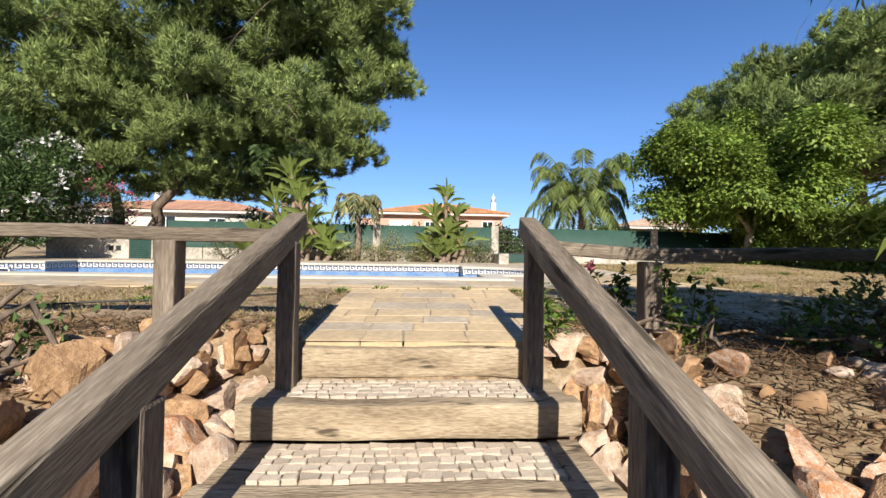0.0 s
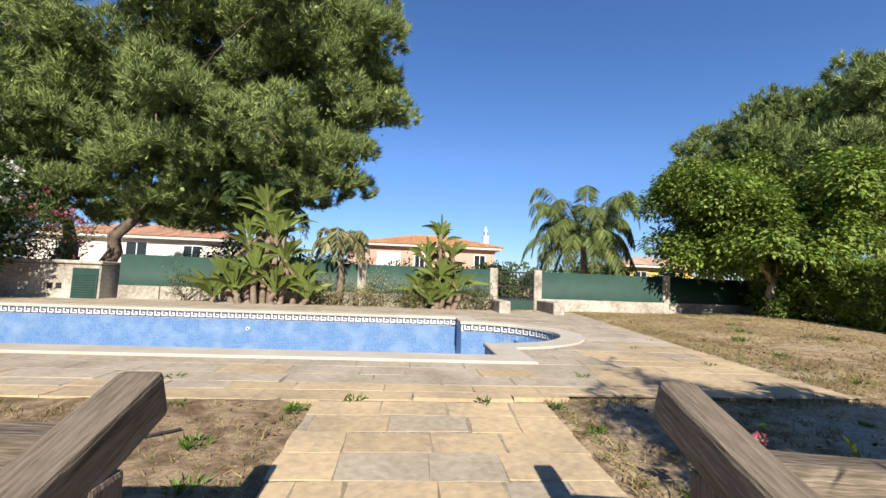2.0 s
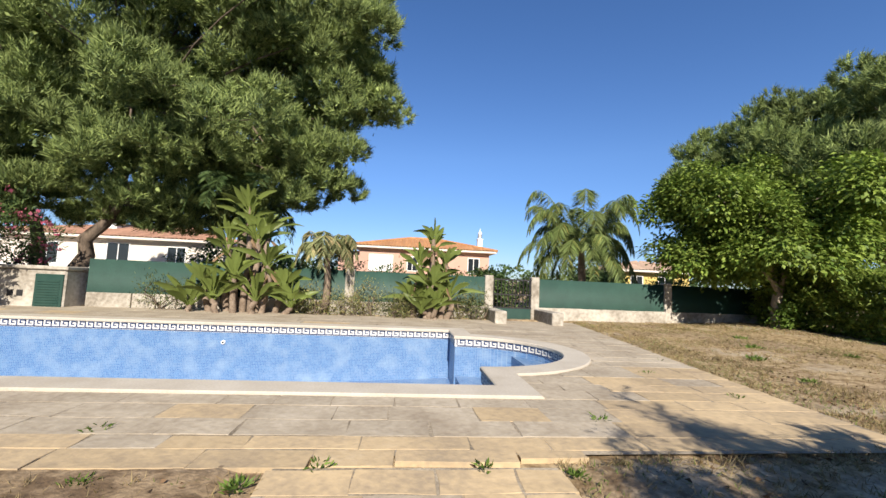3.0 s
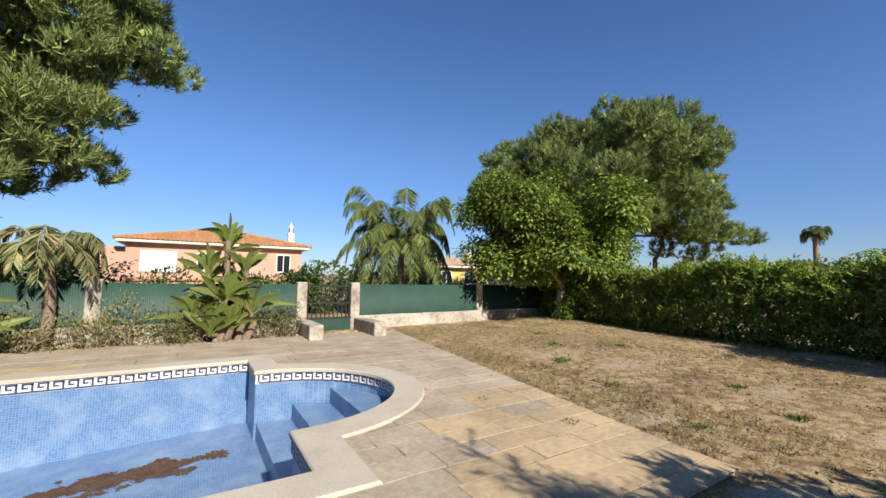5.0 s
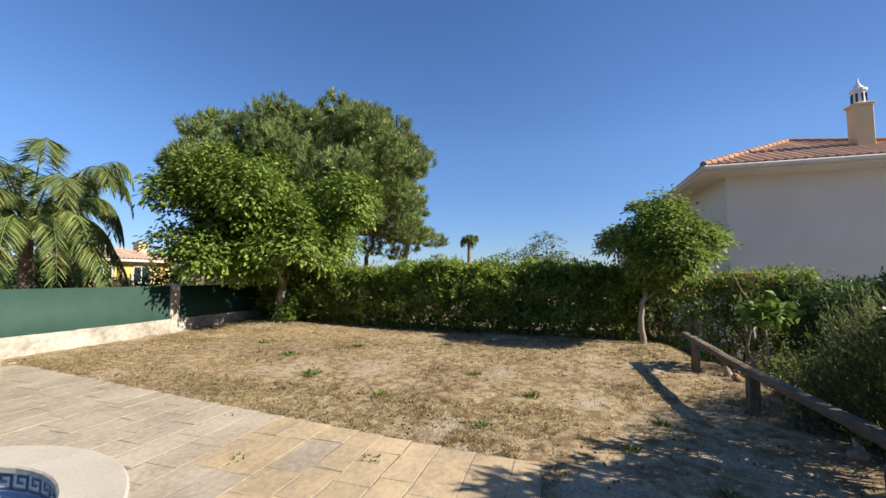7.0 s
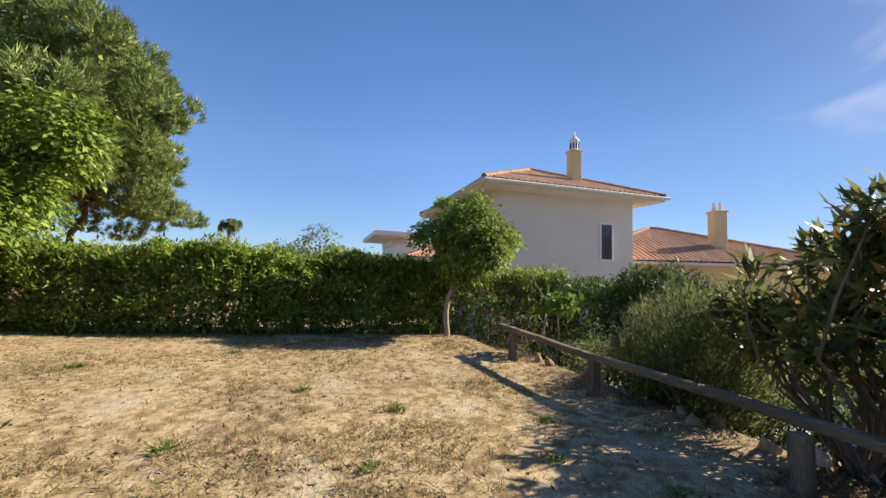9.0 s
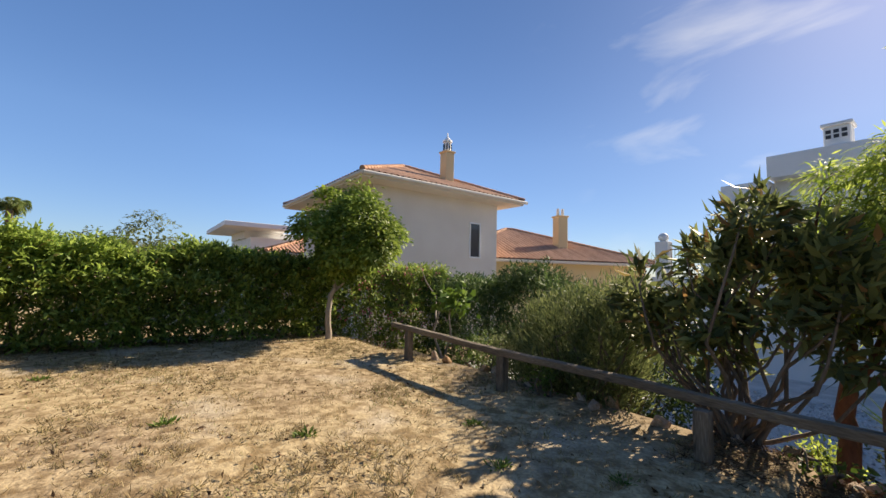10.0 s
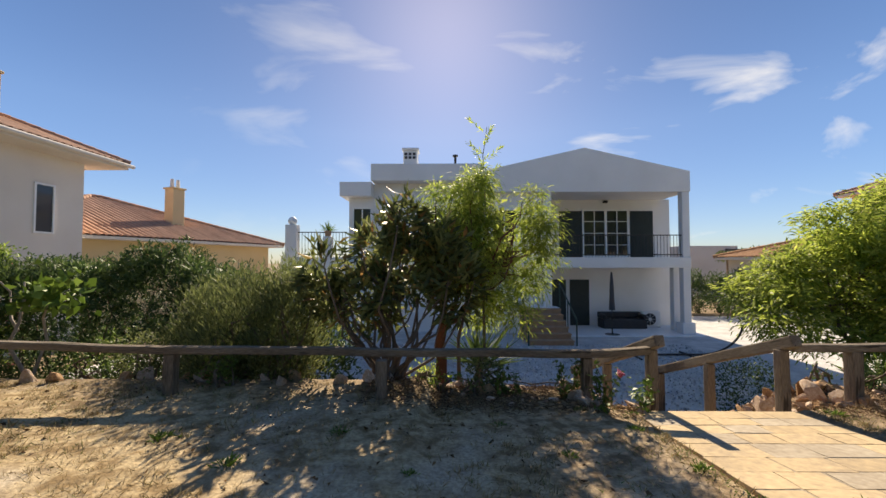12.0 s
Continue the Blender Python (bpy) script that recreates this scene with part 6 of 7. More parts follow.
for x, y, s in ((4.75, 1.35, 1.0), (5.35, 1.3, 0.95), (5.0, 0.7, 1.1), (6.0, 0.9, 0.75)):
    b = gz(x, y)
    shrub("rosemary_bush", (x, y, b), [((x, y, 1.55 * s ** 0.5), (0.5 * s, 0.45 * s, 0.6 * s)), ((x + 0.1, y, 1.2), (0.55 * s, 0.4, 0.5)), ((x - 0.15, y, 1.95 * s ** 0.4), (0.35, 0.3, 0.4))], 7200, 0.10, 0.015, M_rosemary, "upright grey-green needle leaved bush on the bank", "bush", 12, up=1.1, clump=0.09, group="bank bushes")
for x, y, r, m, n in ((6.45, 1.35, 0.32, M_rosemary, 900), (7.1, 1.1, 0.35, M_weed, 700), (3.0, 0.9, 0.2, M_feather, 700), (2.4, 1.75, 0.2, M_rosemary, 500), (1.45, 1.9, 0.08, M_weed, 60), (2.9, 1.7, 0.13, M_weed, 90), (-1.9, -0.1, 0.55, M_olean, 2200), (-1.5, 1.6, 0.09, M_olean, 90), (5.2, 1.9, 0.15, M_weed, 250), (-2.1, 1.6, 0.16, M_olean, 260)):
    b = gz(x, y)
    shrub("shrub", (x, y, b), [((x, y, b + r), (r, r, r))], n, 0.045, 0.022, m, "small leafy shrub on the rocky bank", stems=4, per=6, clump=0.06, group="bank shrubs")
wild = plant("young_fig", (8.1, 1.0, gz(8.1, 1.0)), "young fig with pale slanting stems and bright leaves", "shrub")
wv, wf = tubes([bent((0, 0, -0.1), (0.25, 0, 1.45), 0.03, 0.012, 7, 0.2), bent((0.15, 0, -0.1), (-0.35, 0.1, 1.3), 0.025, 0.01, 7, 0.2), bent((0.2, 0.1, 0.8), (0.7, 0.2, 1.9), 0.02, 0.008, 6, 0.2)], 7)
put("stem", mesh_from("stem", wv, wf), M_palebark, wild, smooth=True)
V, F = leaves(rng.normal(0, 0.2, (160, 3)) * [1, 0.8, 0.6] + [-0.25, 0.1, 1.25], ball_dirs(160) + [0, 0, 0.2], 0.15, 0.11)
put("foliage", mesh_from("foliage", V, F), M_weed, wild)
broad_tree("feathery_tree", (-4.3, -0.9, LOW), spread((-4.3, -0.7, 2.2), (1.75, 1.2, 1.1), 26, 0.27, (0.58, 0.98)) + [((-4.6, -0.5, 3.2), (0.6, 0.6, 0.45)), ((-5.4, -0.6, 3.4), (0.8, 0.7, 0.6)), ((-6.2, -0.5, 3.5), (0.8, 0.7, 0.7)), ((-3.7, -0.4, 3.0), (0.5, 0.5, 0.4)), ((-2.9, -0.7, 2.1), (0.5, 0.5, 0.4)), ((-3.0, -0.6, 1.5), (0.6, 0.6, 0.45)), ((-3.8, -0.5, 1.2), (0.7, 0.6, 0.45)), ((-4.8, -0.4, 1.2), (0.7, 0.6, 0.45)), ((-5.6, -0.4, 1.3), (0.7, 0.6, 0.5))], [(-4.3, -0.85, 0.8), (-3.6, -0.6, 2.0), (-5.1, -0.7, 2.2), (-4.3, -0.8, 2.8)], 60000, 0.12, 0.03, M_feather, M_bark,
           "spreading feathery yellow-green bush by the drive", 0.08, per=16, clump=0.17, shell=0.5, inside=0.8)
# added bush beside the view, there for its shadow on the lawn
shrub("oleander_bush", (-6.3, -0.6, LOW), spread((-6.2, -0.5, 2.2), (1.5, 1.0, 1.3), 8, 0.45), 9000, 0.13, 0.03, M_olean, "dense green bush added to shade the lawn", "bush", 14)
# bushes added here so that their shadows darken the bank and lawn
for x, y, n in ((5.0, -0.2, 4500), (6.3, -0.1, 4500)):
    shrub("shade_bush", (x, y, LOW), spread((x, y, 0.85), (0.85, 0.5, 0.95), 8, 0.5), n, 0.1, 0.035, M_olean, "dense dark bush added below the bank to cast shade", "bush", 10, group="bank foot bushes")
yucca = rosette("yucca", (2.3, 0.75, 1.0), "spiky yucca with a bare brown trunk", 90, 0.55, 0.035, 0.1, M_olean)
V, F = tubes([bent((0.05, -0.05, gz(2.35, 0.7) - 1.1), (0, 0, 0.03), 0.05, 0.05, 5, 0.03)], 8)
put("trunk", mesh_from("trunk", V, F), M_palmtrunk, yucca, smooth=True)
for dx, r in ((2.62, 0.03), (2.45, 0.026)):
    V, F = tubes([bent((dx, 0.95, gz(dx, 0.95) - 0.1), (dx - 0.2, 0.9, 2.4), r, r * 0.5, 8, 0.12)], 7)
    tagged(put("sapling", mesh_from("sapling", V, F), M_bark, smooth=True), "thin dark sapling rising into the leaves", "sapling", "saplings")
rosette("agave", (-2.5, 1.3, gz(-2.5, 1.3) + 0.02), "green agave at the end of the rail", 26, 0.5, 0.10, 0.4, M_weed)


# ---- far houses and trees ----
def far_house(x0, y0, x1, y1, z1, rise, m_wall, m_roof, label, windows, base=0.5, face="-y"):
    h = thing("house", (0, 0, 0), label, "house", "far houses")
    part("wall", box((x0 + 0.5, y0 + 0.5, base), (x1 - 0.5, y1 - 0.5, z1 - 0.05), 0.02), m_wall, h)
    hip_roof(x0, y0, x1, y1, z1, rise, m_roof, "roof", h, 0.15)
    for a, b, c, d in windows:
        window(h, a, b, c, d, face, y0 + 0.5)
    return h


A = far_house(-3.8, 31.5, 7.0, 40.0, 4.6, 1.1, M_pink, M_roof_orange, "pink house with orange hip roof beyond the wall", [(4.9, 5.7, 2.9, 4.0), (0.3, 1.0, 2.9, 3.9)])
part("side_wing", box((-4.9, 32.4, 0.5), (-3.25, 39.0, 4.2), 0.02), M_pink, A)
part("roller_shutter", box((-2.6, 31.93, 2.75), (-0.8, 31.99, 4.0), 0.01), M_whitepaint, A, "white roller shutter")
part("string_course", box((-3.3, 31.9, 2.2), (6.55, 32.0, 2.35), 0.01), M_roof_orange, A)
chimney(A, 6.1, 34.0, 4.9, 5.7, 0.4, M_whitepaint)
B = far_house(14.6, 27.5, 20.4, 33.0, 3.55, 0.7, M_yellow, M_roof_pale, "low yellow house with tiled roof beyond the wall", [(15.6, 16.4, 2.2, 3.1), (17.6, 18.5, 2.2, 3.1)])
chimney(B, 19.0, 29.5, 3.7, 4.6, 0.5, M_yellowpale, False)
C = far_house(-24.0, 27.0, -10.5, 36.0, 4.0, 1.05, M_cream, M_roof, "cream house with arched windows and tiled roof", [(-21.5, -20.3, 2.3, 3.5), (-17.6, -16.4, 2.3, 3.6), (-14.2, -13.2, 2.3, 3.5)])
chimney(C, -19.0, 30.0, 4.6, 6.2, 0.5, M_whitepaint)
part("string_course", box((-23.55, 26.9, 2.0), (-10.95, 27.5, 2.15), 0.01), M_whitepaint, C)
far_house(-21.5, -17.0, -12.6, -9.0, 2.7, 1.2, M_cream, M_roof_orange, "low house with orange roof past the drive", [], LOW)
D = far_house(-30.0, -16.0, -18.6, -8.0, 6.1, 1.4, M_cream, M_roof, "two storey house with tiled eaves past the drive", [], LOW)
grey = thing("office_block", (0, 0, 0), "flat roofed grey modern house in the distance", "house", "far houses")
part("wall", box((-20.5, -32, LOW), (-16.0, -26, 3.75), 0.02), M_greyrender, grey)
part("roof_slab", box((-23.0, -32, 3.3), (-19.5, -25.8, 3.5), 0.02), M_dark, grey)
far = thing("modern_house", (0, 0, 0), "white flat roofed house in the distance", "house", "far houses")
part("wall", box((36, -7.5, 0), (44, -1.2, 5.3), 0.02), M_plaster, far)
part("roof_slab", box((34.5, -4.0, 5.9), (44, 0.9, 6.25), 0.02), M_plaster, far)
part("penthouse", box((37.5, -7.0, 5.3), (43, -1.0, 5.9), 0.02), M_plaster, far)
low = thing("carport", (0, 0, 0), "low pale tiled roof behind the hedge", "house", "far houses")
part("wall", box((26.5, -9.5, LOW), (33, -0.5, 3.6), 0.02), M_cream, low)
hip_roof(26, -10, 33.5, 0.0, 3.7, 1.3, M_roof, "roof", low)

# distant greenery: one loose belt of crowns
lobes = []
for az in np.linspace(-75, 100, 46):
    d = 44 + 14 * rng.uniform(0, 1)
    x, y = 1 + d * math.sin(radians(az)), 4 + d * math.cos(radians(az))
    r = rng.uniform(2.0, 3.6)
    lobes.append(((x, y, 1.2 + r * 0.35), (r * 1.4, r * 1.2, r * rng.uniform(0.5, 0.85))))
for az in np.linspace(195, 250, 10):
    d = 34 + 10 * rng.uniform(0, 1)
    x, y = d * math.sin(radians(az)), d * math.cos(radians(az))
    r = rng.uniform(1.6, 2.6)
    lobes.append(((x, y, r * 0.4), (r * 1.5, r * 1.3, r)))
P, Dd = crown_spots(lobes, 3200, 0.8, -0.2)
Cc = np.repeat(P, 9, 0) + rng.normal(0, 0.28, (len(P) * 9, 3))
V, F = leaves(Cc, np.repeat(Dd, 9, 0) + rng.normal(0, 0.7, (len(Cc), 3)), 0.42, 0.3)
tagged(put("far_trees", mesh_from("far_trees", V, F), M_olean), "belt of dark green trees in the distance", "trees", kind="stuff")
broad_tree("olive_tree", (30.0, 5.6, 0.5), spread((30.0, 5.6, 3.4), (2.8, 2.4, 1.5), 8, 0.45), [(30, 5.6, 1.6), (28.8, 5.6, 3.0), (31.2, 5.6, 3.2)], 6000, 0.2, 0.07, M_rosemary, M_bark, "grey-green olive tree beyond the hedge", 0.14)
broad_tree("broadleaf_tree", (26.5, 8.6, 0.5), spread((26.5, 8.6, 3.0), (1.3, 1.3, 0.9), 6, 0.45), [(26.5, 8.6, 1.6), (26.2, 8.6, 2.8), (26.8, 8.6, 2.9)], 2600, 0.2, 0.1, M_bright, M_bark, "small bright green tree beyond the hedge", 0.1)
palm("palm_tree", (27.0, 10.2, 0.5), 4.9, 15, 0.85, 1.1, 1.2, "distant palm with a skirt of dry fronds", 0.13, 0.3, 0.5, M_palm)
for x, y, h, r in ((10.5, 24.0, 3.4, 1.3), (12.8, 26.0, 3.2, 1.2), (-8.2, 21.0, 3.3, 1.6), (-3.6, 24.0, 3.2, 1.5), (3.4, 17.5, 2.4, 0.6), (9.0, 21.0, 2.9, 1.2)):
    broad_tree("garden_tree", (x, y, 0.6), spread((x, y, h - r * 0.6), (r, r, r * 0.8), 7, 0.45), [(x, y, 1.3), (x - 0.4, y, h - r * 0.6), (x + 0.4, y, h - r * 0.6)], 2600, 0.16, 0.09, M_olean, M_bark, "dark garden tree beyond the boundary wall", 0.09, group="neighbours' trees")
for x, y, h in ((1.6, 17.0, 1.9), (3.0, 18.5, 2.1), (4.6, 17.6, 1.8), (-1.0, 19.0, 2.2), (8.6, 18.4, 2.2), (11.0, 18.0, 2.4), (-5.4, 19.5, 2.3)):
    shrub("shrub", (x, y, 0.7), [((x, y, 0.5 + h * 0.45), (1.1, 0.8, h * 0.45)), ((x + 0.5, y, 0.5 + h * 0.75), (0.7, 0.6, h * 0.3))], 1800, 0.16, 0.07, M_olean, "dark green shrub beyond the boundary wall", stems=7, group="neighbours' shrubs")
for x in (-16.5, -14.9, -13.0, -11.2):
    shrub("shrub", (x, -6.0 - rng.uniform(0, 1.5), LOW), [((x, -6.5, 0.7), (1.0, 0.8, 0.9)), ((x + 0.3, -6.4, 1.4), (0.7, 0.6, 0.6))], 2200, 0.12, 0.05, M_hedge, "dense green shrub along the drive", stems=8, group="drive shrubs")
for x, h in ((-9.6, 1.3), (-10.7, 1.7), (-11.9, 1.5), (-13.1, 1.8)):
    shrub("shrub", (x, -15.5, LOW), [((x, -15.5, h * 0.4), (0.8, 0.6, h * 0.6)), ((x + 0.3, -15.3, h * 0.85), (0.5, 0.5, 0.5))], 2600, 0.12, 0.05, M_olean, "dark shrub beside the patio", stems=8, group="patio shrubs")
palm("palm_tree", (-14.5, -18.5, LOW), 3.0, 12, 0.9, 0.5, 0.9, "small palm beside the grey house", 0.12, 0.35, 0.5)


# ---- rocks, weeds and grass ----
def rock_mesh(seed, cuts):
    """A jagged broken stone: chopped by a few planes, then roughened."""
    b = bmesh.new()
    bmesh.ops.create_icosphere(b, subdivisions=cuts, radius=1.0)
    r = random.Random(seed)
    planes = [(Vector((r.gauss(0, 1), r.gauss(0, 1), r.gauss(0, 1))).normalized(), r.uniform(0.36, 0.72)) for k in range(11)]
    off = Vector((seed * 13.7, seed * 5.1, 2.0))
    for v in b.verts:
        p = v.co.copy()
        for n, d in planes:
            over = p.dot(n) - d
            if over > 0:
                p -= n * over
        p *= 1.25 + 0.10 * noise.noise(p * 1.6 + off) + 0.09 * noise.noise(p * 4.5 + off) + 0.04 * noise.noise(p * 11.0 + off)
        v.co = p
    me = bpy.data.meshes.new("rock")
    b.to_mesh(me)
    b.free()
    return me


ROCK_MATS = (M_rock, M_rock_white, M_rock_rust)
ROCK_SETS = []
for mt in ROCK_MATS:
    for i in range(9):
        c = rock_mesh(i, 3)
        c.materials.append(mt)
        ROCK_SETS.append(c)


def rock(x, y, z, s, kind):
    ob = new("rock", ROCK_SETS[kind * 9 + int(rng.integers(0, 9))])
    ob.location = (x, y, z)
    ob.rotation_euler = tuple(rng.uniform(0, 6.28, 3))
    ob.scale = (s * rng.uniform(0.8, 1.6), s * rng.uniform(0.6, 1.1), s * rng.uniform(0.6, 1.2))
    lab = ("rough tan and brown rock on the bank", "pale whitish rock on the bank", "rust orange rock on the bank")[kind]
    tagged(ob, lab, "rock", "bank rocks")


for side in (-1, 1):
    for i in range(92):
        y = 2.2 - 2.4 * (i + rng.uniform(0, 1)) / 92
        x = side * (0.87 + rng.uniform(0.0, 0.6) ** 1.1)
        rock(x, y, gz(x, y) + rng.uniform(0.0, 0.06), rng.uniform(0.075, 0.135), int(rng.choice([0, 0, 1, 1, 1, 2])))
    # rocks stacked against the cut beside the top posts
    for i in range(20):
        x, y = side * rng.uniform(0.85, 1.4), rng.uniform(2.16, 2.28)
        rock(x, y, gz(x, 2.2) + (gz(x, 2.3) - gz(x, 2.2)) * rng.uniform(0.0, 0.95), rng.uniform(0.06, 0.1), int(rng.choice([0, 0, 1, 1, 2])))
for i in range(60):
    x = rng.choice([-1, 1]) * rng.uniform(1.4, 3.2)
    y = rng.uniform(0.3, 1.8)
    rock(x, y, gz(x, y) + 0.01, rng.uniform(0.06, 0.12), int(rng.choice([0, 0, 1, 1, 2])))
for i in range(16):
    x = rng.uniform(3.2, 8.4)
    y = rng.uniform(1.25, 1.85)
    rock(x, y, gz(x, y) + 0.01, rng.uniform(0.05, 0.11), int(rng.choice([0, 1])))
# the small rubble between them
for kind in range(3):
    VV, FF, top = [], [], 0
    for i in range((170, 190, 70)[kind]):
        me = rock_mesh(int(rng.integers(20, 60)), 2)
        V = np.array([v.co for v in me.vertices])
        F = np.array([p.vertices for p in me.polygons])
        bpy.data.meshes.remove(me)
        x = rng.choice([-1, 1]) * (0.86 + 1.9 * rng.uniform(0, 1) ** 1.8)
        y = rng.uniform(-0.2, 2.3)
        VV.append(V * rng.uniform(0.02, 0.055) * np.array([rng.uniform(0.8, 1.5), 1.0, 0.8]) + [x, y, gz(x, y) + 0.01])
        FF.append(F + top)
        top += len(V)
    lab = ("small tan rubble between the rocks", "small whitish rubble between the rocks", "small rusty rubble between the rocks")[kind]
    tagged(put("rubble", mesh_from("rubble", np.concatenate(VV), np.concatenate(FF)), ROCK_MATS[kind]), lab, "rubble", kind="stuff")


def lawn_blades():
    def scatter(n, ok):
        x = rng.uniform(-9, 11.3, n)
        y = rng.uniform(1.75, 13.0, n)
        keep = ok(x, y)
        return x[keep], y[keep]

    def lawn(x, y):
        right = (x > edge_x(y) + 0.03) & (y > 4.3)
        front = (y < near_y(x) - 0.02) & ((x < -0.68) | (x > 0.97)) & (y < 4.4)
        side = (x > 3.74) & (y < 4.5)
        return right | front | side

    patch = lambda x, y, s, o: np.array([noise.noise(Vector((a * s, b * s, o))) for a, b in zip(x, y)])
    x, y = scatter(300000, lawn)
    p = patch(x, y, 1.3, 4.0) + 0.6 * patch(x, y, 4.0, 9.0)
    k = p > -0.08 + 0.2 * rng.normal(0, 1, len(x))
    x, y = x[k], y[k]
    P = np.stack([x, y, ground_z(x, y) - 0.012], 1)
    D = np.stack([rng.normal(0, 0.9, len(x)), rng.normal(0, 0.9, len(x)), rng.uniform(0.15, 0.9, len(x))], 1)
    V, F = blades(P, D, 0.06, 0.008)
    tagged(put("dry_grass", mesh_from("dry_grass", V, F), M_straw), "short dry straw coloured grass", "grass", kind="stuff")
    x, y = scatter(9000, lawn)
    k = patch(x, y, 1.0, 21.0) > -0.15
    x, y = x[k], y[k]
    m = 13
    X, Y = np.repeat(x, m) + rng.normal(0, 0.022, len(x) * m), np.repeat(y, m) + rng.normal(0, 0.022, len(x) * m)
    P = np.stack([X, Y, ground_z(X, Y) - 0.012], 1)
    D = np.stack([rng.normal(0, 0.5, len(X)), rng.normal(0, 0.5, len(X)), rng.uniform(0.4, 1.0, len(X))], 1)
    V, F = blades(P, D, 0.06, 0.008)
    tagged(put("grass_tufts", mesh_from("grass_tufts", V, F), M_straw), "small dry grass tufts over the lawn", "grass", kind="stuff")
    x, y = scatter(70000, lawn)
    p = patch(x, y, 0.6, 17.0) + 0.45 * (y > 11.0) * (x > 4) + 0.25 * (x > 8.3) * (y < 4.2) * (y > 2.0)
    k = p > 0.18 + 0.15 * rng.normal(0, 1, len(x))
    x, y = x[k], y[k]
    P = np.stack([x, y, ground_z(x, y) - 0.012], 1)
    D = np.stack([rng.normal(0, 0.6, len(x)), rng.normal(0, 0.6, len(x)), rng.uniform(0.3, 1.0, len(x))], 1)
    V, F = blades(P, D, 0.05, 0.007)
    tagged(put("green_grass", mesh_from("green_grass", V, F), M_grassgreen), "thin green grass in patches", "grass", kind="stuff")


lawn_blades()


def lawn_litter(n):
    """Curled brown leaves and crumbs of soil lying on the lawn and the beds."""
    x, y = rng.uniform(-6, 11, n), rng.uniform(1.9, 12.9, n)
    ok = ((x > edge_x(y) + 0.05) & (y > 4.3)) | ((y < near_y(x) - 0.05) & ((x < -0.75) | (x > 1.05)))
    clump = np.array([noise.noise(Vector((a * 1.7, b * 1.7, 40.0))) for a, b in zip(x, y)])
    ok &= clump + rng.normal(0, 0.25, n) > 0.05
    x, y = x[ok], y[ok]
    P = np.stack([x, y, ground_z(x, y) + rng.uniform(-0.008, 0.012, len(x))], 1)
    D = np.stack([rng.normal(0, 1, len(x)), rng.normal(0, 1, len(x)), rng.normal(0, 0.35, len(x))], 1)
    V, F = leaves(P, D, 0.042, 0.022, 0.35)
    tagged(put("fallen_leaves", mesh_from("fallen_leaves", V, F), M_litterleaf), "small dry brown leaves scattered over the lawn", "dry leaves", kind="stuff")


lawn_litter(15000)


def weed(x, y, r, n, z=None, label="small green weed tuft in the dry lawn"):
    b = gz(x, y) if z is None else z
    t = plant("weed", (x, y, b), label, "weed", "lawn weeds")
    P = rng.normal(0, r * 0.45, (n, 3)) * [1, 1, 0.0] + [0, 0, 0.0]
    D = unit(P + rng.normal(0, r * 0.3, (n, 3))) + [0, 0, 0.8]
    V, F = leaves(P, D, r * 0.7, r * 0.2)
    put("foliage", mesh_from("foliage", V, F), M_weed, t)


for x, y, r in ((6.7, 8.9, 0.16), (7.6, 10.2, 0.14), (5.6, 7.7, 0.15), (7.9, 8.2, 0.12), (5.0, 6.3, 0.1), (6.4, 5.4, 0.1), (8.8, 6.5, 0.1), (4.4, 4.9, 0.08), (5.5, 4.5, 0.1), (-0.75, 3.9, 0.13), (-1.1, 3.4, 0.14), (-0.95, 3.0, 0.12), (-1.6, 3.6, 0.12), (-2.2, 3.2, 0.15), (-0.8, 2.5, 0.13), (-1.6, 2.6, 0.16), (1.1, 3.6, 0.12), (1.2, 2.9, 0.12), (1.05, 2.5, 0.1), (1.5, 2.4, 0.1), (4.2, 3.6, 0.09), (4.9, 3.2, 0.1), (3.6, 3.1, 0.08), (-1.5, 3.95, 0.1), (-2.6, 3.9, 0.11), (1.9, 3.4, 0.1), (2.3, 2.8, 0.09), (3.0, 3.7, 0.08), (1.0, 4.0, 0.1)):
    weed(x, y, r * (0.8 if x > 3.3 else 0.5), 50)
for x, y in ((-1.9, 4.62), (1.6, 4.9), (3.4, 5.6), (3.1, 6.6), (3.8, 7.4), (-0.4, 4.1), (0.5, 4.06)):
    weed(x, y, 0.07, 18, 1.072, "weed sprouting from a paving joint")
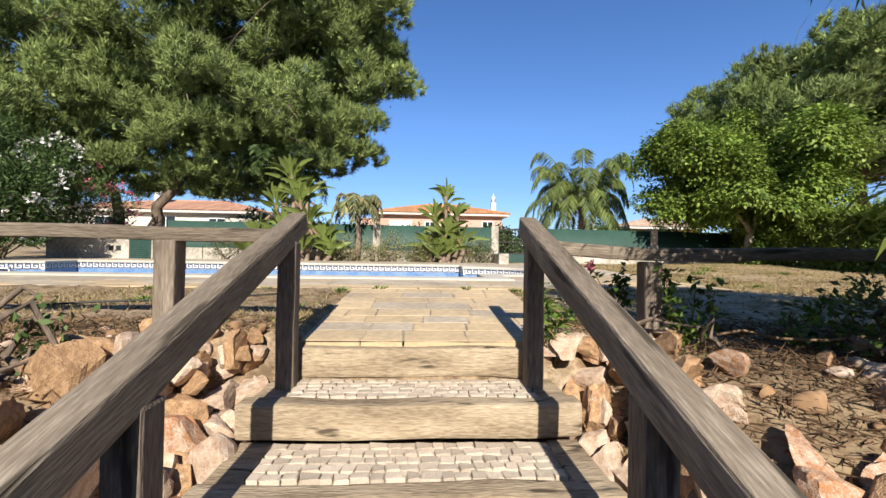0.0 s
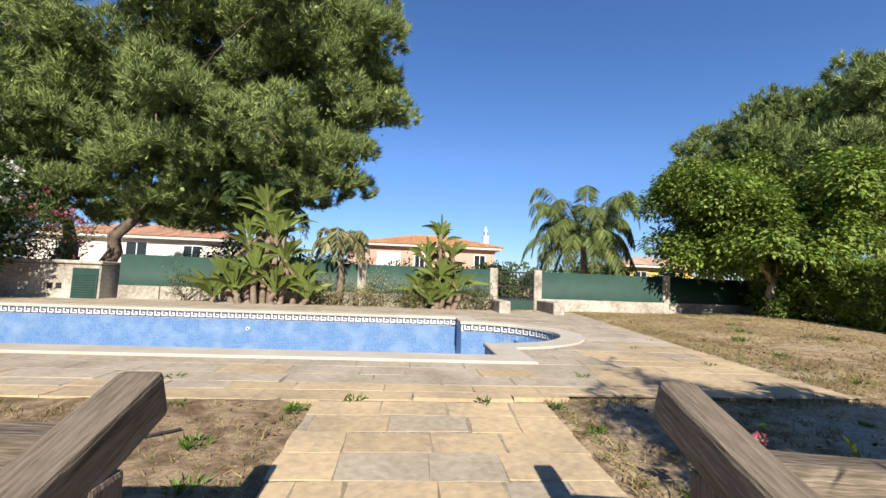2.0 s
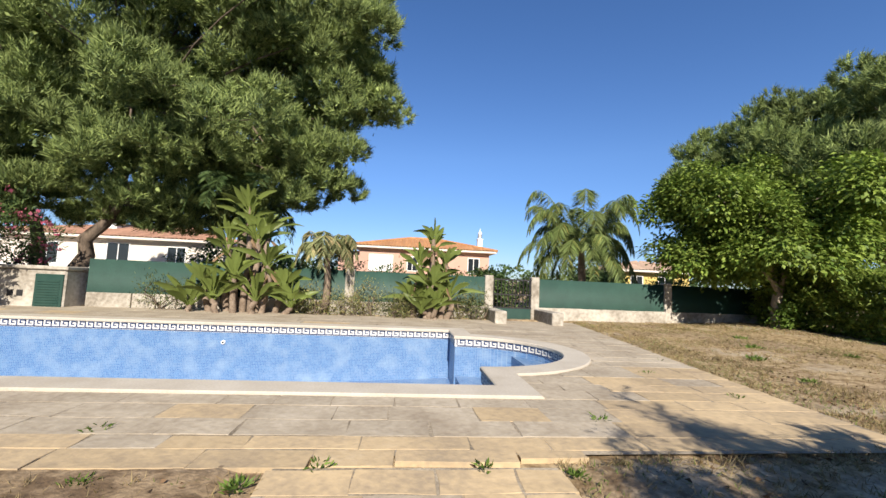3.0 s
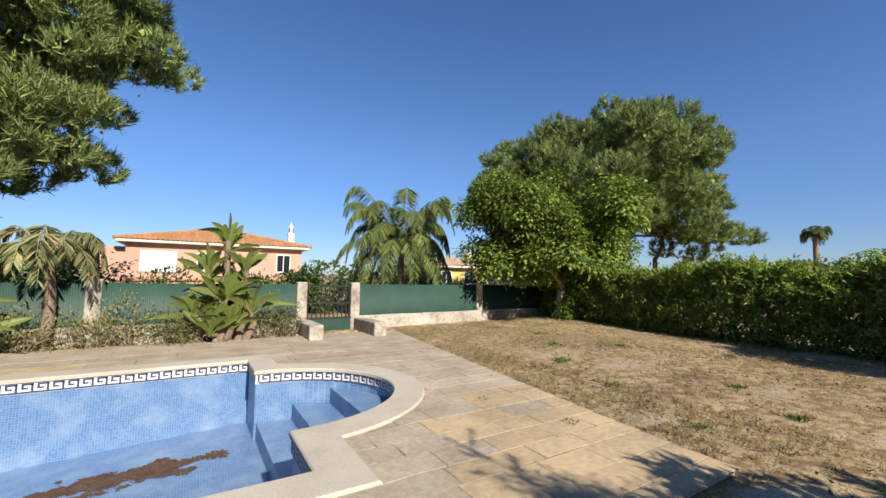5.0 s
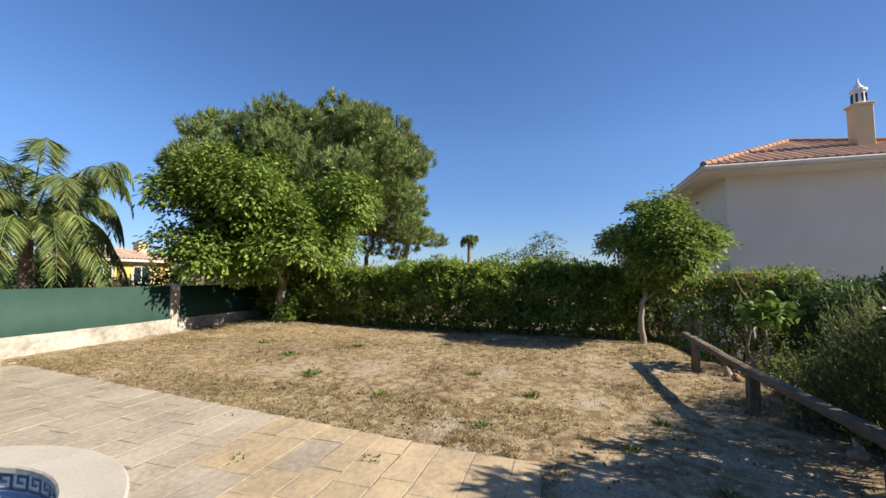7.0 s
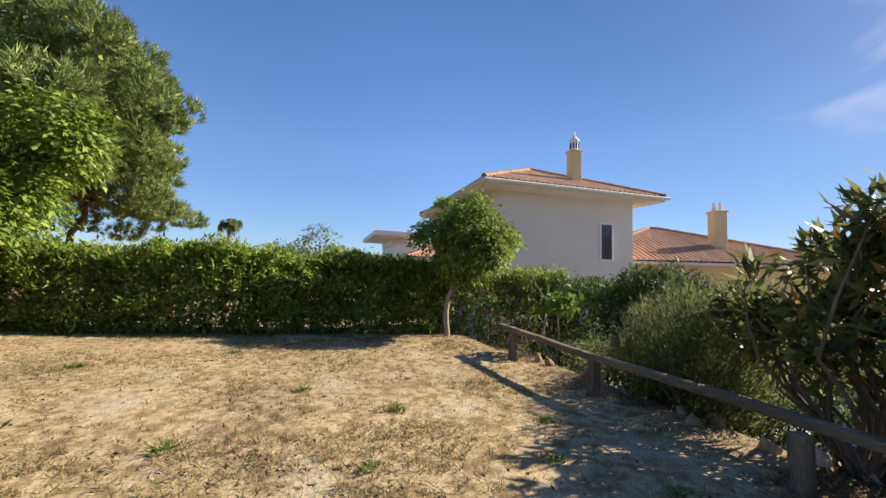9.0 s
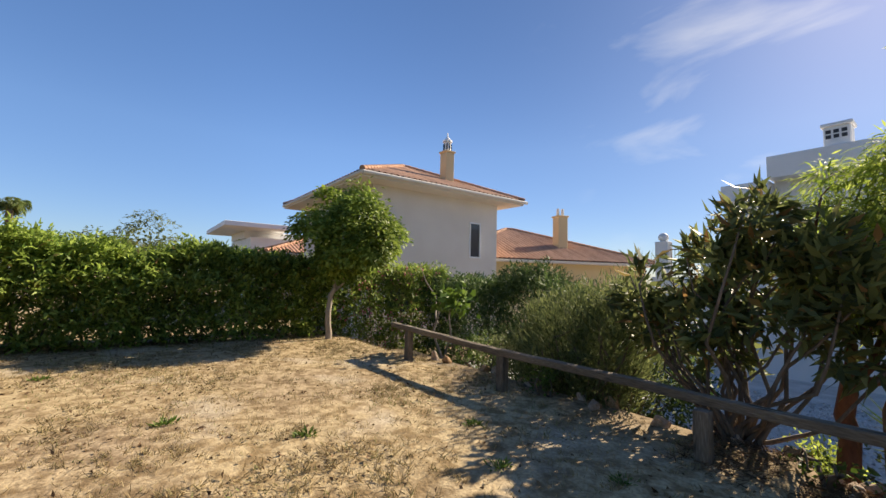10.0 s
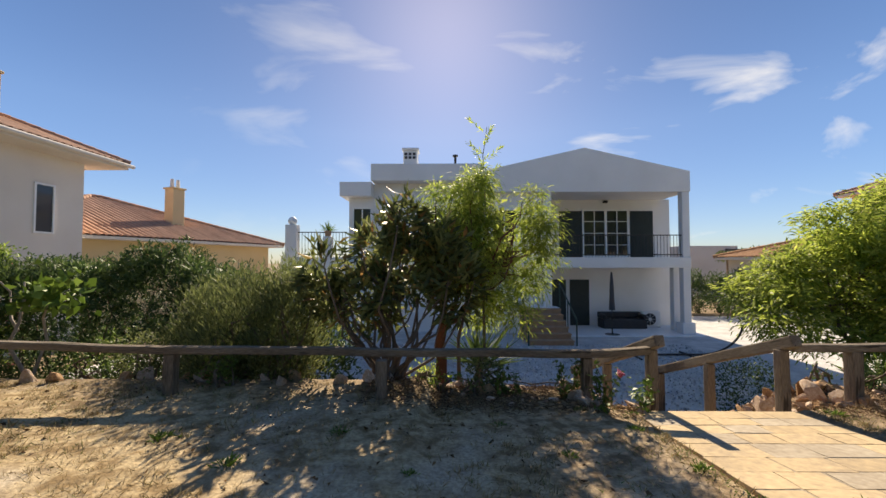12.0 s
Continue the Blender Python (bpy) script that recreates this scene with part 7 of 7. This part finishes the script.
# spindly leafy stalks by the right-hand post and on the bank
def leafy_stalk(x, y, h, bloom=False):
    t = plant("flowering_plant", (x, y, gz(x, y)), "spindly leafy plant with a pink flower" if bloom else "spindly leafy plant growing by the rail", "plant", "rail plants")
    paths = []
    for k in range(4):
        a = rng.uniform(0, 6.28)
        paths.append(bent((0, 0, -0.05), (0.3 * h * math.cos(a), 0.3 * h * math.sin(a), h * rng.uniform(0.7, 1.05)), 0.006, 0.003, 8, 0.08))
    V, F = tubes(paths, 5)
    put("stem", mesh_from("stem", V, F), M_brownstalk, t)
    spots = np.array([p for path in paths for p, r in path[2:]])
    n = len(spots) * 6
    P = np.repeat(spots, 6, 0) + rng.normal(0, 0.025, (n, 3))
    V, F = facing_leaves(P, ball_dirs(n) + [0, 0, 0.2], np.tile([[0, -0.2, 1.0]], (n, 1)), 0.06, 0.034)
    put("foliage", mesh_from("foliage", V, F), M_weed, t)
    if bloom:
        tip = np.array(paths[0][-1][0])
        V, F = leaves(rng.normal(0, 0.014, (30, 3)) + tip, ball_dirs(30), 0.03, 0.028)
        put("flower", mesh_from("flower", V, F), M_pink_flower, t, "pink flower")


for x, y, h, bloom in ((0.80, 2.22, 0.30, False), (1.28, 2.5, 0.38, True), (1.5, 2.0, 0.4, False), (2.1, 1.9, 0.26, False), (-2.35, 1.5, 0.3, False)):
    leafy_stalk(x, y, h, bloom)
vine = plant("dead_vine", (1.5, 1.8, gz(1.5, 1.8)), "dry trailing stalk with a few leaves over the rocks", "vine")
line = [(0.16 * k, 0.05 * math.sin(k * 1.3) - 0.02 * k, gz(1.5 + 0.16 * k, 1.8) - gz(1.5, 1.8) + 0.1 + 0.02 * math.sin(k * 2.0)) for k in range(9)]
V, F = tubes([[(p, 0.007) for p in line]], 6)
put("stem", mesh_from("stem", V, F), M_brownstalk, vine, smooth=True)
P = np.repeat(np.array(line[4:]), 9, 0) + rng.normal(0, 0.04, (45, 3))
V, F = facing_leaves(P, ball_dirs(45), np.tile([[0, 0, 1.0]], (45, 1)), 0.07, 0.045)
put("foliage", mesh_from("foliage", V, F), M_weed, vine)
hose = plant("hose", (-2.9, 2.75, gz(-2.9, 2.75) + 0.012), "dark garden hose lying on the soil", "hose")
hv, hf = tubes([[((0.5 * k, 0.09 * math.sin(k * 1.9) + 0.24 * k, gz(-2.9 + 0.5 * k, 2.75 + 0.24 * k) - gz(-2.9, 2.75) + 0.008), 0.0075) for k in np.linspace(0, 3.3, 30)]], 7)
put("tube", mesh_from("tube", hv, hf), M_dark, hose, smooth=True)

# dry litter caught between the bank rocks
n = 26000
x = rng.choice([-1, 1], n) * rng.uniform(0.86, 3.6, n)
y = rng.uniform(-0.2, 2.6, n) - 0.25 * (np.abs(x) > 1.3) * rng.uniform(0, 1, n)
P = np.stack([x, y, ground_z(x, y) + rng.uniform(-0.01, 0.03, n)], 1)
V, F = blades(P, np.stack([rng.normal(0, 1, n), rng.normal(0, 1, n), rng.uniform(-0.1, 0.5, n)], 1), 0.085, 0.009)
tagged(put("dry_litter", mesh_from("dry_litter", V, F), M_litterleaf), "dry brown leaves and stalks between the rocks", "dry leaves", kind="stuff")

# hammock stand on the drive
stand = plant("hammock_stand", (-2.3, -5.4, LOW), "dark curved tube of a hammock stand", "hammock stand")
hv, hf = tubes([[((-1.0 * k, 0, 0.06 + 0.0), 0.03) for k in np.linspace(0, 2.2, 6)] + [((-2.2 - 1.25 * math.sin(a), 0, 0.06 + 0.95 * (1 - math.cos(a))), 0.03) for a in np.linspace(0.15, 1.45, 9)]], 8)
put("tube", mesh_from("tube", hv, hf), M_iron, stand, smooth=True)
for x in (-0.3, -1.9):
    part("foot", rod((x, -0.5, 0.03), (x, 0.5, 0.03), 0.03), M_iron, stand)

# gravel stones of the yard, loose
n = 16000
x, y = rng.uniform(-5, 8, n), rng.uniform(-7, -0.7, n)
P = np.stack([x, y, np.full(n, LOW + 0.014)], 1)
V, F = leaves(P, np.stack([rng.normal(0, 1, n), rng.normal(0, 1, n), rng.uniform(0, 0.35, n)], 1), 0.05, 0.045, 0.3)
tagged(put("gravel", mesh_from("gravel", V, F), surface("gravel_stones", (0.68, 0.67, 0.66), (0.38, 0.375, 0.37), 20, 0.9, 0, 40, pick=0.3, island=True)), "loose grey gravel stones", "gravel", kind="stuff")

# ---- pieces: cobbles and flagstones ----
for (cx, cy, cz, w, d) in cobbles:
    ob = new("cobble", cob_meshes[int(rng.integers(0, 4))])
    ob.parent = stairs
    ob.location = (cx, cy, cz - 0.006)
    ob.scale = (w, d, 0.05 + rng.uniform(0, 0.008))
far_rows = {}
for (x0, y0, x1, y1, z, och) in FLAGS:
    cx, cy = (x0 + x1) / 2, (y0 + y1) / 2
    ny = near_y(cx)
    if z is not None and y0 < 4.3:
        y0 = max(y0, ny) if y1 - ny > 0.1 else y0
        if y1 - ny <= 0.1:
            continue
    warm = 0.92 if z is not None and cx > 1.7 + 0.5 * (cy - 4.4) and cy < 6.8 else och
    tilt = 0.0765 if z is None else (0.012 if cy > 5.4 else 0.0)
    material = M_stone_ochre if rng.uniform(0, 1) < warm else M_stone_grey
    stone = flag(x0, y0, x1, y1, path_z(cy) if z is None else 1.075 + 0.012 * max(0.0, cy - 5.4), material, terrace, tilt)
    if cx < -3.2 or cy > 9.2:
        far_rows.setdefault(material.name, []).append(stone)
# stones on the far sides of the pool are one sheet of paving each
for name, stones in far_rows.items():
    V, F = [], []
    for ob in stones:
        top = len(V)
        V += [tuple(v.co + ob.location) for v in ob.data.vertices]
        F += [tuple(k + top for k in p.vertices) for p in ob.data.polygons]
    me = bpy.data.meshes.new("far_flagstones")
    me.from_pydata(V, [], F)
    material = stones[0].data.materials[0]
    for ob in stones:
        old = ob.data
        bpy.data.objects.remove(ob)
        bpy.data.meshes.remove(old)
    tagged(put("far_flagstones", me, material, terrace, "worn flagstones beyond the pool"), kind="stuff")
